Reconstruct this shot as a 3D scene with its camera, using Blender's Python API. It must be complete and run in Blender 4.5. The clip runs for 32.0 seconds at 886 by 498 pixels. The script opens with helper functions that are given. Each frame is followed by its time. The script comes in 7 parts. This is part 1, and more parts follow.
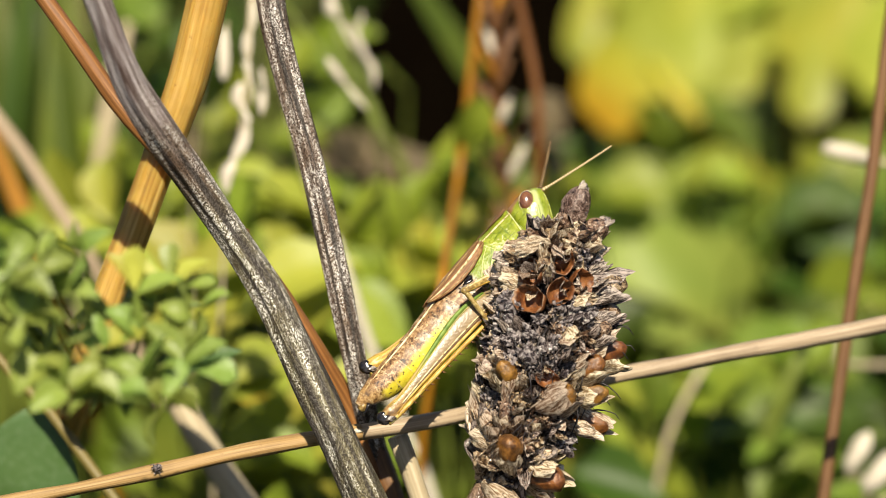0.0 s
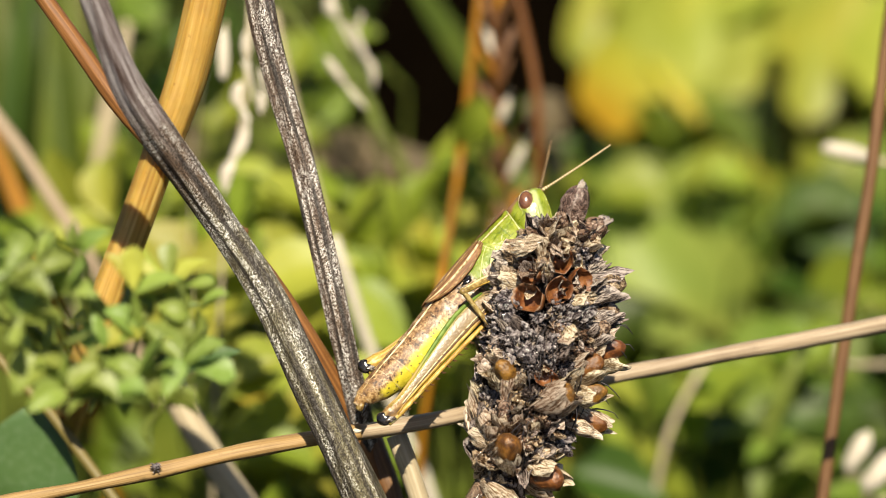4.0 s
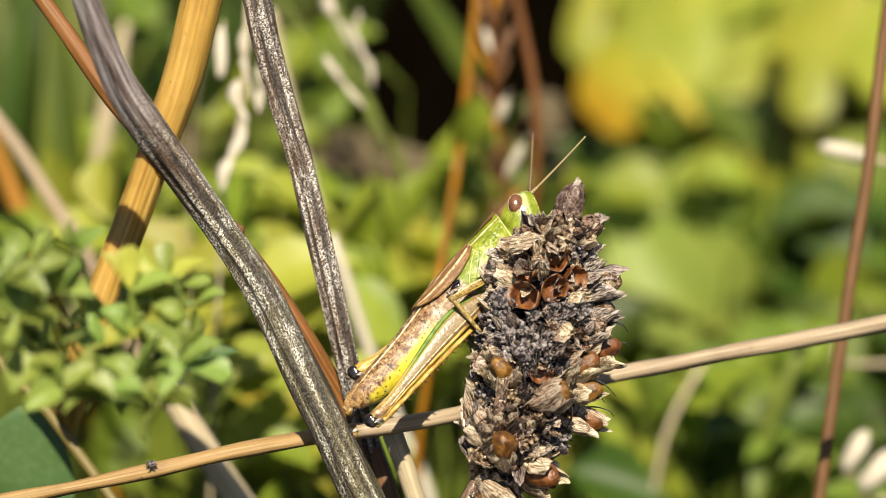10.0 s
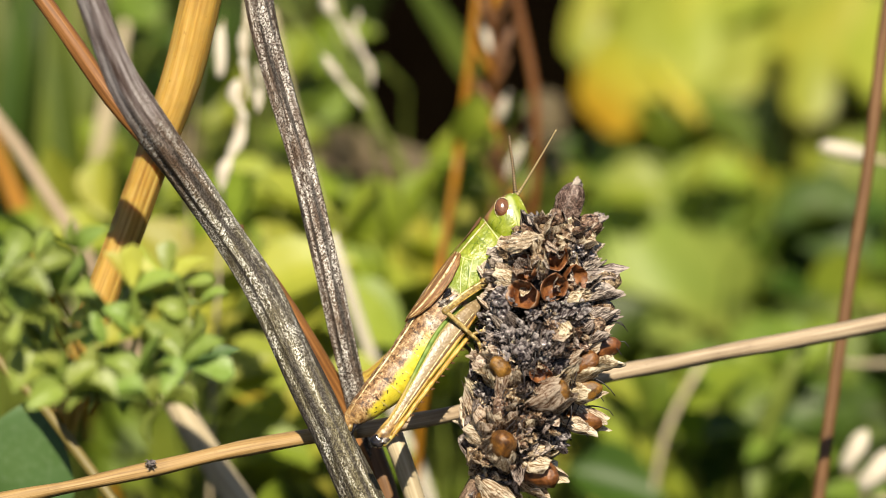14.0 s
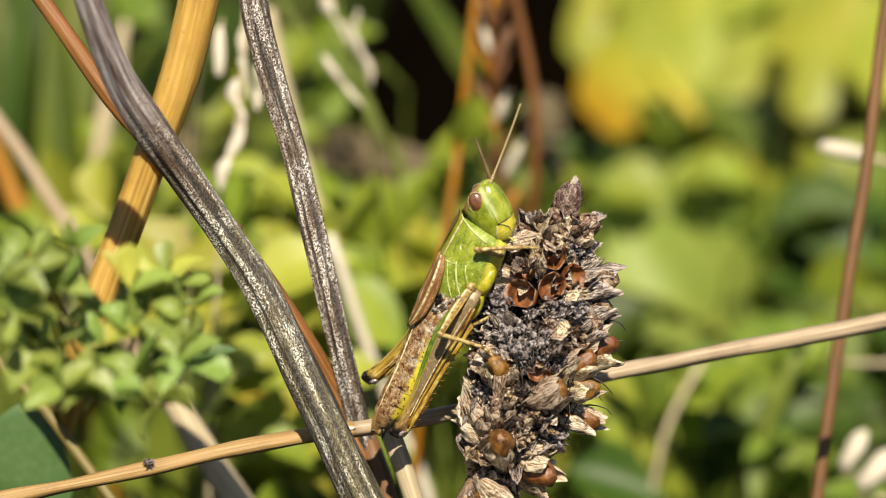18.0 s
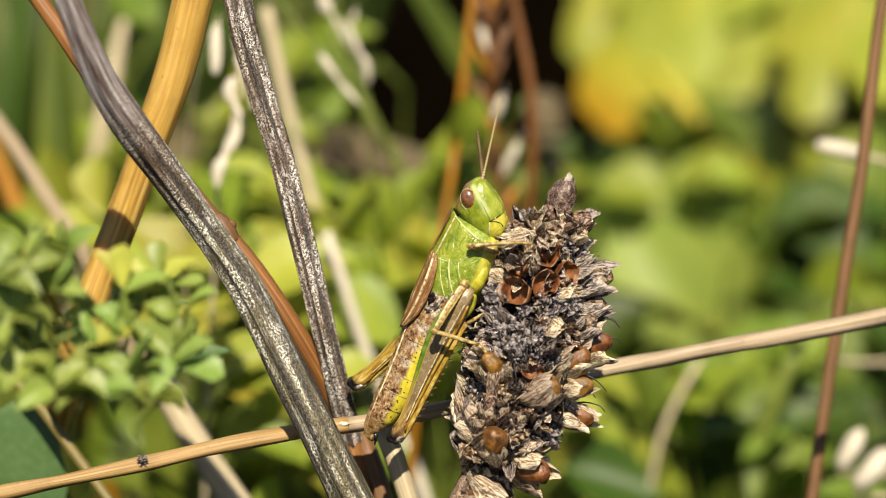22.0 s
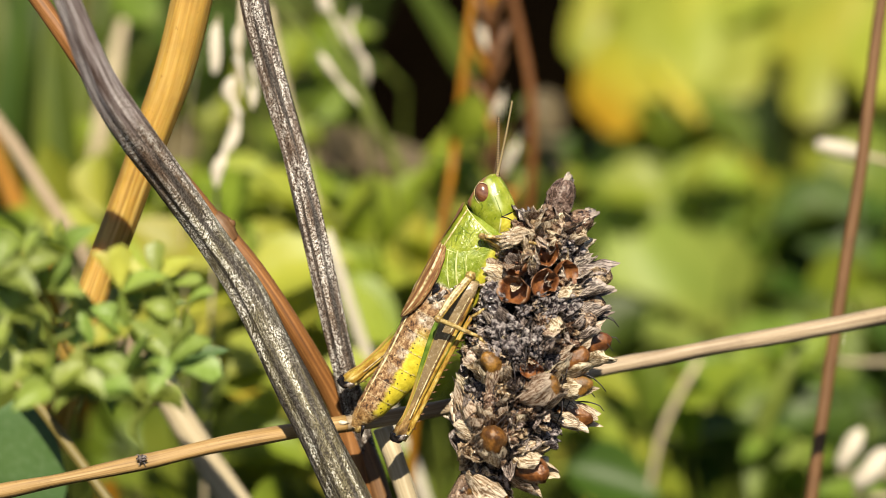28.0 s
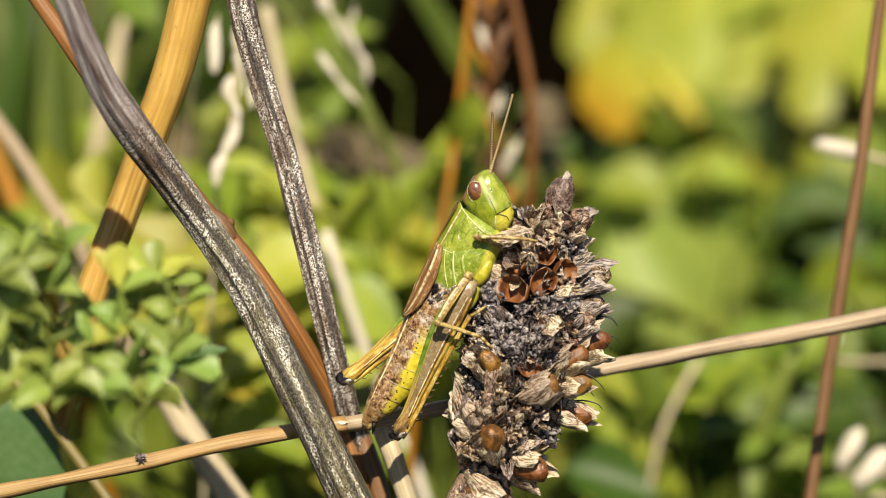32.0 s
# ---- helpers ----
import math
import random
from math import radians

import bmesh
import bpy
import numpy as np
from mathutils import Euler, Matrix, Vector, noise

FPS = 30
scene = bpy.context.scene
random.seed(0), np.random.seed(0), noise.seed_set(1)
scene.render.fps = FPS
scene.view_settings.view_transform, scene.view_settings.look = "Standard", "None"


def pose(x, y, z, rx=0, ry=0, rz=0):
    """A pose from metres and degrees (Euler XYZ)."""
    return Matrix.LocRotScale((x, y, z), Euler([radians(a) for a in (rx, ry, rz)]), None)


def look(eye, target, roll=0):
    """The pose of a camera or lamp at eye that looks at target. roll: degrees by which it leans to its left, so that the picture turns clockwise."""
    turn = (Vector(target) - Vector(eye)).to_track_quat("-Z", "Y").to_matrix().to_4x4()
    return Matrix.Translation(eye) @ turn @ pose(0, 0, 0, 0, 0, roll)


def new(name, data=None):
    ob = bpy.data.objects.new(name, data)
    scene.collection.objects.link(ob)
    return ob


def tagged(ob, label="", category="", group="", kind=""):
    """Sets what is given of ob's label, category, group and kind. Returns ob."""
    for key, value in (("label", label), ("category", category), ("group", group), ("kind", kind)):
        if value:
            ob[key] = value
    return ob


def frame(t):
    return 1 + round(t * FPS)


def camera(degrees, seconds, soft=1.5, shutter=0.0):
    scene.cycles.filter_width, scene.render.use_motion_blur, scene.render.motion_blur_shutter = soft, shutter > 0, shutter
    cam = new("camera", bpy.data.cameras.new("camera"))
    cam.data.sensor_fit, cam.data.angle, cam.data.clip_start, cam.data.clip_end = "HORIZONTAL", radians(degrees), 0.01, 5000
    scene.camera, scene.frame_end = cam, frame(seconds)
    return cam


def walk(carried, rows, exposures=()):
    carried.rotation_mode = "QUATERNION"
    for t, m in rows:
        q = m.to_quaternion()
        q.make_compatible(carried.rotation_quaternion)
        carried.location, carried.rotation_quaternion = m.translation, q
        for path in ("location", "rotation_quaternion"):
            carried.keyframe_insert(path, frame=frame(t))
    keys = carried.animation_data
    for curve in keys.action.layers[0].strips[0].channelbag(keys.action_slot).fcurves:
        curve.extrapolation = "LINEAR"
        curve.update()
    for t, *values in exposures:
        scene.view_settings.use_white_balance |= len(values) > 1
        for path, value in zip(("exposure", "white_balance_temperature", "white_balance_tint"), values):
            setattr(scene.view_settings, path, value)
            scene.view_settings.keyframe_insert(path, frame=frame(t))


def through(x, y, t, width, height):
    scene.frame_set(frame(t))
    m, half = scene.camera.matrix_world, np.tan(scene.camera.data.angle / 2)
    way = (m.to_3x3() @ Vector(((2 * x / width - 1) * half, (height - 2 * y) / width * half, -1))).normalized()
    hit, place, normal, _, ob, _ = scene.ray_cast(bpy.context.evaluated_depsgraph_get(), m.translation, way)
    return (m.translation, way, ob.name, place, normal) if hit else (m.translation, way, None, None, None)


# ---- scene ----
# Lengths below are in millimetres. HUB is the middle of the subject; "spot" counts from it: to the right, up along the leaning plane, and back.
cam = camera(14.0, 32.0, soft=0.4)
LEAN = radians(22)
REACH = 255.4
HIGH = 220.0
SIDE = Vector((1, 0, 0))
RISE = Vector((0, math.sin(LEAN), math.cos(LEAN)))
AWAY = Vector((0, math.cos(LEAN), -math.sin(LEAN)))
HUB = Vector((0, 0, HIGH))


def spot(p):
    """World millimetres of a place given as right, up, back."""
    return HUB + SIDE * p[0] + RISE * p[1] + AWAY * p[2]


cam.data.dof.use_dof = True
cam.data.dof.focus_distance = 0.2552
cam.data.dof.aperture_fstop = 27.0
cam.data.dof.aperture_blades = 0

SLIDE = [
    (0, -0, 0),
    (3.5, 0.15, -0.15),
    (6.5, 0.4, -0.39),
    (8, 0.42, -0.55),
    (10.5, 0.99, -0.57),
    (12.5, 1, -0.65),
    (16.5, 1.26, -0.78),
    (18, 1.39, -0.89),
    (19, 1.51, -1.21),
    (19.5, 1.79, -1.43),
    (20.5, 2.38, -1.51),
    (21.5, 2.45, -1.39),
    (22.5, 2.48, -1.41),
    (24, 2.65, -1.56),
    (25.5, 2.49, -1.63),
    (28, 2.61, -1.51),
    (28.5, 2.56, -1.54),
    (30, 2.75, -1.71),
    (32, 2.79, -1.71),
]
SWAY_FRONT = [
    (0, 0, -0, -0),
    (0.5, 0.03, 0, 0.09),
    (1, 0.03, 0.01, 0.15),
    (1.5, 0, 0.02, 0.05),
    (2, -0.11, 0.11, 0.17),
    (2.5, -0, 0.04, 0.12),
    (3, 0, 0.02, 0.12),
    (3.5, 0.05, -0.02, 0.23),
    (5.5, -0.04, 0.06, 0.3),
    (6, 0.07, 0.03, 0.2),
    (6.5, 0.12, -0.01, 0.13),
    (7, 0.14, -0.09, -0.05),
    (7.5, 0.04, 0.07, 0.25),
    (8, 0.01, -0, 0.27),
    (8.5, 0.2, -0.09, -0.58),
    (9, 0.25, -0.19, 0.28),
    (9.5, 0.18, -0.04, 0.45),
    (10, 0.1, 0.09, 0.88),
    (10.5, 0.09, -0.2, 1.08),
    (11, 0.08, -0.08, 0.92),
    (11.5, 0.02, -0.02, 0.45),
    (12, 0.02, -0.02, 0.88),
    (12.5, 0.12, -0.1, 0.52),
    (13, 0.22, -0.25, 0.48),
    (13.5, 0.16, -0.13, 0.43),
    (14, 0.12, -0.01, 0.33),
    (14.5, 0.16, -0.12, 0.77),
    (16.5, 0.29, -0.28, 0.27),
    (17, 0.29, -0.15, 0.22),
    (17.5, 0.27, -0.22, 0.31),
    (18, 0.21, -0.05, 0.55),
    (18.5, -0.29, 0.22, 1.34),
    (19, -0.12, -0.02, 0.66),
    (19.5, -0.02, -0.16, 0.88),
    (20, -0.42, -0.01, 1.69),
    (20.5, -0.33, -0.07, 1.99),
    (21, -0.06, -0.29, 0.97),
    (21.5, -0.11, -0.12, 1.85),
    (22, -0.18, -0.07, 1.42),
    (22.5, -0.12, -0.14, 1.21),
    (23, -0.03, -0.32, 1.58),
    (23.5, -0.13, -0.12, 1.2),
    (24, -0.31, -0.25, 2.25),
    (24.5, -0.28, -0.24, 1.56),
    (25, -0.3, -0.34, 1.84),
    (25.5, -0.74, 0.16, 2.41),
    (27.5, -0.3, -0.37, 1.95),
    (28, -0.11, -0.41, 1.31),
    (28.5, -0.27, -0.3, 1.83),
    (29, -0, -0.46, 1.44),
    (29.5, -0.23, -0.42, 1.83),
    (30, -0.1, -0.34, 1.56),
    (30.5, -0.02, -0.52, 1.06),
    (31, 0.25, -0.62, 0.92),
    (31.5, 0.13, -0.45, 1.06),
    (32, -0.04, -0.36, 1.31),
]
SWAY_BACK = [
    (0, 0, -0, -0),
    (0.5, 0.01, -0.01, 0.22),
    (1, -0.11, -0, -0.01),
    (1.5, -0.09, -0.01, -0.01),
    (2, -0.03, -0.07, 0.24),
    (2.5, -0.02, -0.05, -0.01),
    (3, -0.04, -0.05, 0.22),
    (3.5, -0.24, -0.13, 0.52),
    (5.5, -0.35, -0.1, 0.64),
    (6, -0.02, -0.03, 0.4),
    (6.5, -0.23, -0.13, 0.46),
    (7, 0.01, -0.05, 0.22),
    (7.5, 0.04, -0.09, 0.23),
    (8, -0.07, -0.15, 0.24),
    (8.5, 0.15, -0.11, 0.23),
    (9, 0.11, -0.46, 0.52),
    (9.5, 0.06, -0.51, 0.52),
    (10, -0.02, -0.46, 0.76),
    (10.5, -0.31, -0.55, 1),
    (11, -0.16, -0.47, 1),
    (11.5, -0.03, -0.25, 0.23),
    (12, -0.22, -0.33, 0.92),
    (12.5, -0.08, -0.26, 0.92),
    (13, 0, -0.16, 0.4),
    (13.5, -0.08, -0.24, 0.45),
    (14, 0, -0.11, 0.7),
    (14.5, 0.12, -0.05, 0.17),
    (16.5, 0.11, -0.16, 0.46),
    (17, 0.03, 0.19, 0.34),
    (17.5, -0.26, -0.06, 0.87),
    (18, -0.19, -0.04, 0.87),
    (18.5, -0.41, -0.22, 1.16),
    (19, -0.37, -0.53, 1.46),
    (19.5, -0.06, -0.16, 0.4),
    (20, -0.62, -0.05, 1.76),
    (20.5, -1.18, -0.62, 2.64),
    (21, 0.14, 0.09, 0.1),
    (21.5, -0.5, -0.37, 1.89),
    (22, -0.4, -0.68, 1.47),
    (22.5, 0.41, -0.34, 0.4),
    (23, -0.32, -0.8, 1.71),
    (23.5, -0.11, -0.29, 1.16),
    (24, -0.52, -0.43, 1.71),
    (24.5, -0.16, -0.62, 1.33),
    (25, -0.4, -0.56, 1.39),
    (25.5, -0.45, -0.27, 1.57),
    (27.5, -0.62, -0.38, 2.03),
    (28, 0.15, -0.12, 0.64),
    (28.5, -0.37, 0.03, 1.52),
    (29, -0.65, -0.11, 1.8),
    (29.5, -0.54, 0.07, 1.69),
    (30, -0.56, 0.18, 1.46),
    (30.5, -0.39, 0.11, 1.69),
    (31, -0.07, 0.05, 1.04),
    (31.5, -0.19, 0.01, 1.29),
    (32, -0.07, -0.3, 1.59),
]
SWAY_TWIG = [
    (0, 0, -0),
    (3.5, 0, -0.06),
    (7.5, 0, -0.14),
    (11.5, 0, -0.2),
    (14.5, 0, -0.16),
    (18.5, 0, -0.17),
    (22, 0, -0.07),
    (25, 0, -0.16),
    (25.5, 0, -0.05),
    (29, 0, -0.03),
    (32, 0, -0.14),
]
SWAY_CLOVER = [
    (0, 0, -0),
    (3.5, 0.01, -0.07),
    (7.5, -0, -0.16),
    (11.5, 0.23, -0.22),
    (14.5, 0.33, -0.21),
    (18, 0.29, -0.27),
    (19, 0.26, -0.37),
    (19.5, 0.23, -0.52),
    (20, 0.06, -0.47),
    (20.5, 0.18, -0.58),
    (23, 0.35, -0.55),
    (23.5, 0.19, -0.58),
    (25, 0.25, -0.64),
    (25.5, 0.13, -0.67),
    (28, 0.28, -0.63),
    (30, 0.26, -0.66),
    (31, 0.34, -0.66),
    (32, 0.29, -0.66),
]
CRAWL = [
    (0, 3.2, -2.4, 3.2, 50.6, -14.14),
    (0.5, 3.2, -2.4, 3.2, 50.3, -13.5),
    (1, 3.22, -2.4, 3.2, 50.6, -14.14),
    (1.5, 3.24, -2.41, 3.2, 50.6, -14.14),
    (2, 3.2, -2.43, 3.2, 50.04, -13.55),
    (2.5, 3.23, -2.45, 3.2, 50.58, -14.09),
    (3, 3.21, -2.46, 3.2, 50.02, -13.5),
    (3.5, 3.21, -2.47, 3.2, 50.26, -13.38),
    (5.5, 3.14, -2.53, 3.2, 49.71, -12.81),
    (6, 3.09, -2.6, 3.2, 49.45, -12.89),
    (6.5, 3.03, -2.62, 3.2, 49.95, -13.4),
    (7, 3.03, -2.63, 3.2, 49.37, -13.18),
    (7.5, 3.02, -2.65, 3.2, 49.84, -12.92),
    (8, 3.01, -2.67, 3.2, 49.82, -12.87),
    (8.5, 2.85, -2.75, 3.2, 48.64, -12.98),
    (9, 2.84, -2.82, 3.2, 48.87, -14.22),
    (9.5, 2.94, -2.8, 3.2, 49.93, -13.96),
    (10, 2.75, -2.88, 3.2, 50.39, -11.14),
    (10.5, 2.04, -3.15, 2.2, 57.09, -9.94),
    (11, 2.01, -3.5, 2.2, 58.23, -10.32),
    (11.5, 2.05, -3.5, 2.2, 57.64, -8.64),
    (12, 1.99, -3.56, 2.2, 58.1, -9.75),
    (12.5, 1.98, -3.56, 2.2, 57.67, -9.61),
    (13, 2.06, -3.48, 2.2, 56.4, -9.21),
    (13.5, 2.06, -3.5, 2.2, 57.1, -10.4),
    (14, 2.23, -3.4, 2.2, 54.42, -9.08),
    (14.5, 2.16, -3.46, 2.2, 55.45, -8.42),
    (16.5, 1.82, -3.06, -2.09, 72.44, 20),
    (17.5, 1.81, -3.1, -2.09, 69.41, 20),
    (18, 2.07, -2.84, -2.09, 66.24, 20),
    (18.5, 1.95, -2.79, -2.09, 70.8, 20),
    (19, 1.94, -2.77, -2.09, 70.61, 20),
    (19.5, 1.96, -2.79, -2.09, 70.82, 20),
    (20, 2.2, -2.95, -1.75, 69.68, 17.63),
    (20.5, 1.98, -2.94, -2.09, 69.92, 20),
    (21, 1.88, -2.98, -1.74, 69.1, 17.6),
    (21.5, 2, -2.99, -1.87, 68.1, 18.52),
    (22, 1.96, -3.04, -1.41, 66.98, 15.27),
    (22.5, 1.95, -3.08, -1.22, 66.38, 13.99),
    (23, 1.94, -3.06, -1.59, 65.63, 16.55),
    (23.5, 2.09, -2.78, -1.23, 63.06, 14.05),
    (24, 2.16, -2.82, -1.29, 62.9, 14.45),
    (24.5, 2.11, -2.87, -1.02, 62.5, 12.58),
    (25, 2.13, -2.87, -1.13, 63.26, 13.38),
    (25.5, 2.16, -2.72, -0.55, 62.2, 9.37),
    (27.5, 2.24, -2.82, 0.05, 61.3, 5.21),
    (28, 2.29, -2.8, -0.15, 61.55, 6.57),
    (28.5, 2.15, -2.87, 0.46, 61.4, 2.37),
    (29, 2.21, -2.86, 0.8, 61.2, 0),
    (29.5, 2.17, -2.82, 0.16, 62.32, 4.42),
    (30, 2.3, -2.75, -0.42, 63.11, 8.42),
    (30.5, 2.29, -2.72, -0.88, 63.09, 11.65),
    (31, 2.35, -2.67, -1.21, 64.39, 13.92),
    (31.5, 2.37, -2.62, -1.45, 64.8, 15.6),
    (32, 2.36, -2.61, -1.37, 64.89, 15),
]
LEG_NEAR = [
    (0, 3.11, 4, -0.9),
    (0.5, 2.75, 5.5, -0.9),
    (1, 3.32, 3, -0.9),
    (2, 2.44, 5.5, -0.9),
    (2.5, 3.25, 3.5, -0.9),
    (3, 2.37, 5.5, -0.9),
    (6.5, 2.56, 6.5, -0.9),
    (8, 2.3, 7.5, -0.9),
    (8.5, 4.62, 7, -0.9),
    (9.5, 3.53, 6, -0.9),
    (10, 3.24, 9.5, -0.9),
    (10.5, 4.44, 7, -0.9),
    (11, 3.84, 7, -0.9),
    (11.5, 2.49, 10.5, -0.9),
    (12, 2.6, 8, -0.9),
    (13, 0.96, 10, -0.9),
    (13.5, 1.45, 7.5, -0.9),
    (14, 0.81, 11, -0.9),
    (14.5, 1.3, 11.5, -0.9),
    (16.5, 8.35, -6.5, 0.2),
    (18, 5.25, -5.5, 0.2),
    (18.5, 7.33, -6, 0.2),
    (20, 8.03, -3, 0.2),
    (20.5, 6.19, -2, 0.2),
    (21, 4.72, -5, 0.2),
    (22.5, 2.77, -5.5, 0.2),
    (23, 1.69, -4, 0.2),
    (23.5, 3.65, -5, 0.2),
    (24, -0.36, -5.5, 0.2),
    (28, -1.85, -7.5, 0.2),
    (28.5, -2.09, -8.5, 0.2),
    (29, -2.58, 7, 0.2),
    (29.5, -1.27, -6, 0.2),
    (31.5, 1.74, -1.5, 0.2),
    (32, 1.57, -2, 0.2),
]
LEG_FAR = [
    (0, 18.48, -7, 1.2),
    (3.5, 18.43, -7.5, 1.2),
    (7.5, 18.25, -8, 1.2),
    (8.5, 18.27, -6, 1.2),
    (9.5, 18.81, -8.5, 1.2),
    (10, 17.88, -6.5, 1.2),
    (10.5, 17.82, 21.5, 1.2),
    (13.5, 18.5, 24.5, 1.2),
    (14.5, 17.92, 21.5, 1.2),
    (17, 23.3, 14, 0.2),
    (18, 21.87, 9, 0.2),
    (18.5, 21.78, 12.5, 0.2),
    (19.5, 22.41, 13, 0.2),
    (20, 21.44, 18.5, 0.2),
    (20.5, 22.73, 8, 0.2),
    (22.5, 23.99, 7, 0.2),
    (23, 23.81, 1, 0.2),
    (25, 24.01, 1, 0.2),
    (25.5, 24.02, 7.5, 0.2),
    (27.5, 23.27, 10, 0.2),
    (28, 23.22, 7, 0.2),
    (28.5, 22.98, 14.5, 0.2),
    (29, 22.48, 18, 0.2),
    (30, 24.64, 2.5, 0.2),
    (30.5, 24.63, -1.5, 0.2),
    (31, 26.2, -11, 0.2),
    (32, 26.37, -12, 0.2),
]
FEELER_FAR = [
    (0, 21, 26),
    (8, 24, 25),
    (8.5, 33, 14.5),
    (9, 31, 13),
    (10, 33, 13.5),
    (11.5, 36, 20),
    (13, 37, 18),
    (14, 38, 18),
    (14.5, 37, 19),
    (17, 66, 62),
    (17.5, 65, 60),
    (18.5, 63, 61),
    (19, 61, 61),
    (19.5, 62, 61.5),
    (20.5, 28, 66),
    (22, 39, 58.5),
    (23, 39, 56.5),
    (25.5, 29, 37),
    (28, 28, 37),
    (29, 27, 30.5),
    (32, 27, 46),
]
FEELER_NEAR = [
    (0, -19, -2.5),
    (8, -17, -1),
    (8.5, -14, -3),
    (9, -5, -35.5),
    (10, -6, -37),
    (10.5, 0, -40),
    (11.5, 1, -39.5),
    (13, 2, -39),
    (14, 4, -39),
    (14.5, 3, -37.5),
    (17, 0, -0),
    (17.5, 3, -0),
    (18.5, 0, -0),
    (19, 0, -0),
    (19.5, 0, -0),
    (20.5, 1, -0),
    (22, 9, -4.5),
    (23, 11, -1.5),
    (25.5, 14, -17.5),
    (28, 15, -25.5),
    (32, 7, -10),
]

MIDDLE_STEP = [(0, 18), (9.5, 17), (10.5, 13), (14.5, 12), (16.5, 5), (24, 4), (32, 3)]
WING_FLICK = [(0, 0), (19.66, 0), (19.78, 46), (19.9, 50), (20.0, 26), (20.1, 0), (32, 0)]
FRONT_STEP = [(0, -18), (14.5, -18), (16.5, 0), (23, 1), (28, 6), (32, 5)]

TURN_ABOUT = 174.6


def eye_pose(x, h):
    eye = spot((x, h, -REACH))
    aim = HUB + AWAY * TURN_ABOUT
    return look(eye / 1000, aim / 1000)


walk(cam, [(t, eye_pose(x, h)) for t, x, h in SLIDE], exposures=[(0.0, 0.74), (32.0, 0.74)])

# ---- light ----
sun_way = Vector((0.05, -0.60, 0.86)).normalized()
elevation = math.asin(sun_way.z)
world = bpy.data.worlds.new("sky")
world.use_nodes = True
scene.world = world
sky = world.node_tree.nodes.new("ShaderNodeTexSky")
sky.sky_type = 'NISHITA'
sky.sun_disc = False
sky.sun_elevation = elevation
sky.sun_rotation = math.atan2(sun_way.x, sun_way.y)
world.node_tree.links.new(sky.outputs[0], world.node_tree.nodes["Background"].inputs[0])
world.node_tree.nodes["Background"].inputs[1].default_value = 0.045
sun = new("sun", bpy.data.lights.new("sun", 'SUN'))
sun.data.energy = 5.0
sun.data.angle = radians(0.53)
sun.data.color = (1.0, 0.90, 0.71)
sun.matrix_world = look(sun_way * 3, (0, 0, 0))


# ---- materials ----
def ramp_node(nt, stops):
    r = nt.nodes.new("ShaderNodeValToRGB")
    els = r.color_ramp.elements
    while len(els) < len(stops):
        els.new(0.5)
    for e, (at, c) in zip(els, stops):
        e.position = at
        e.color = (*c, 1)
    return r


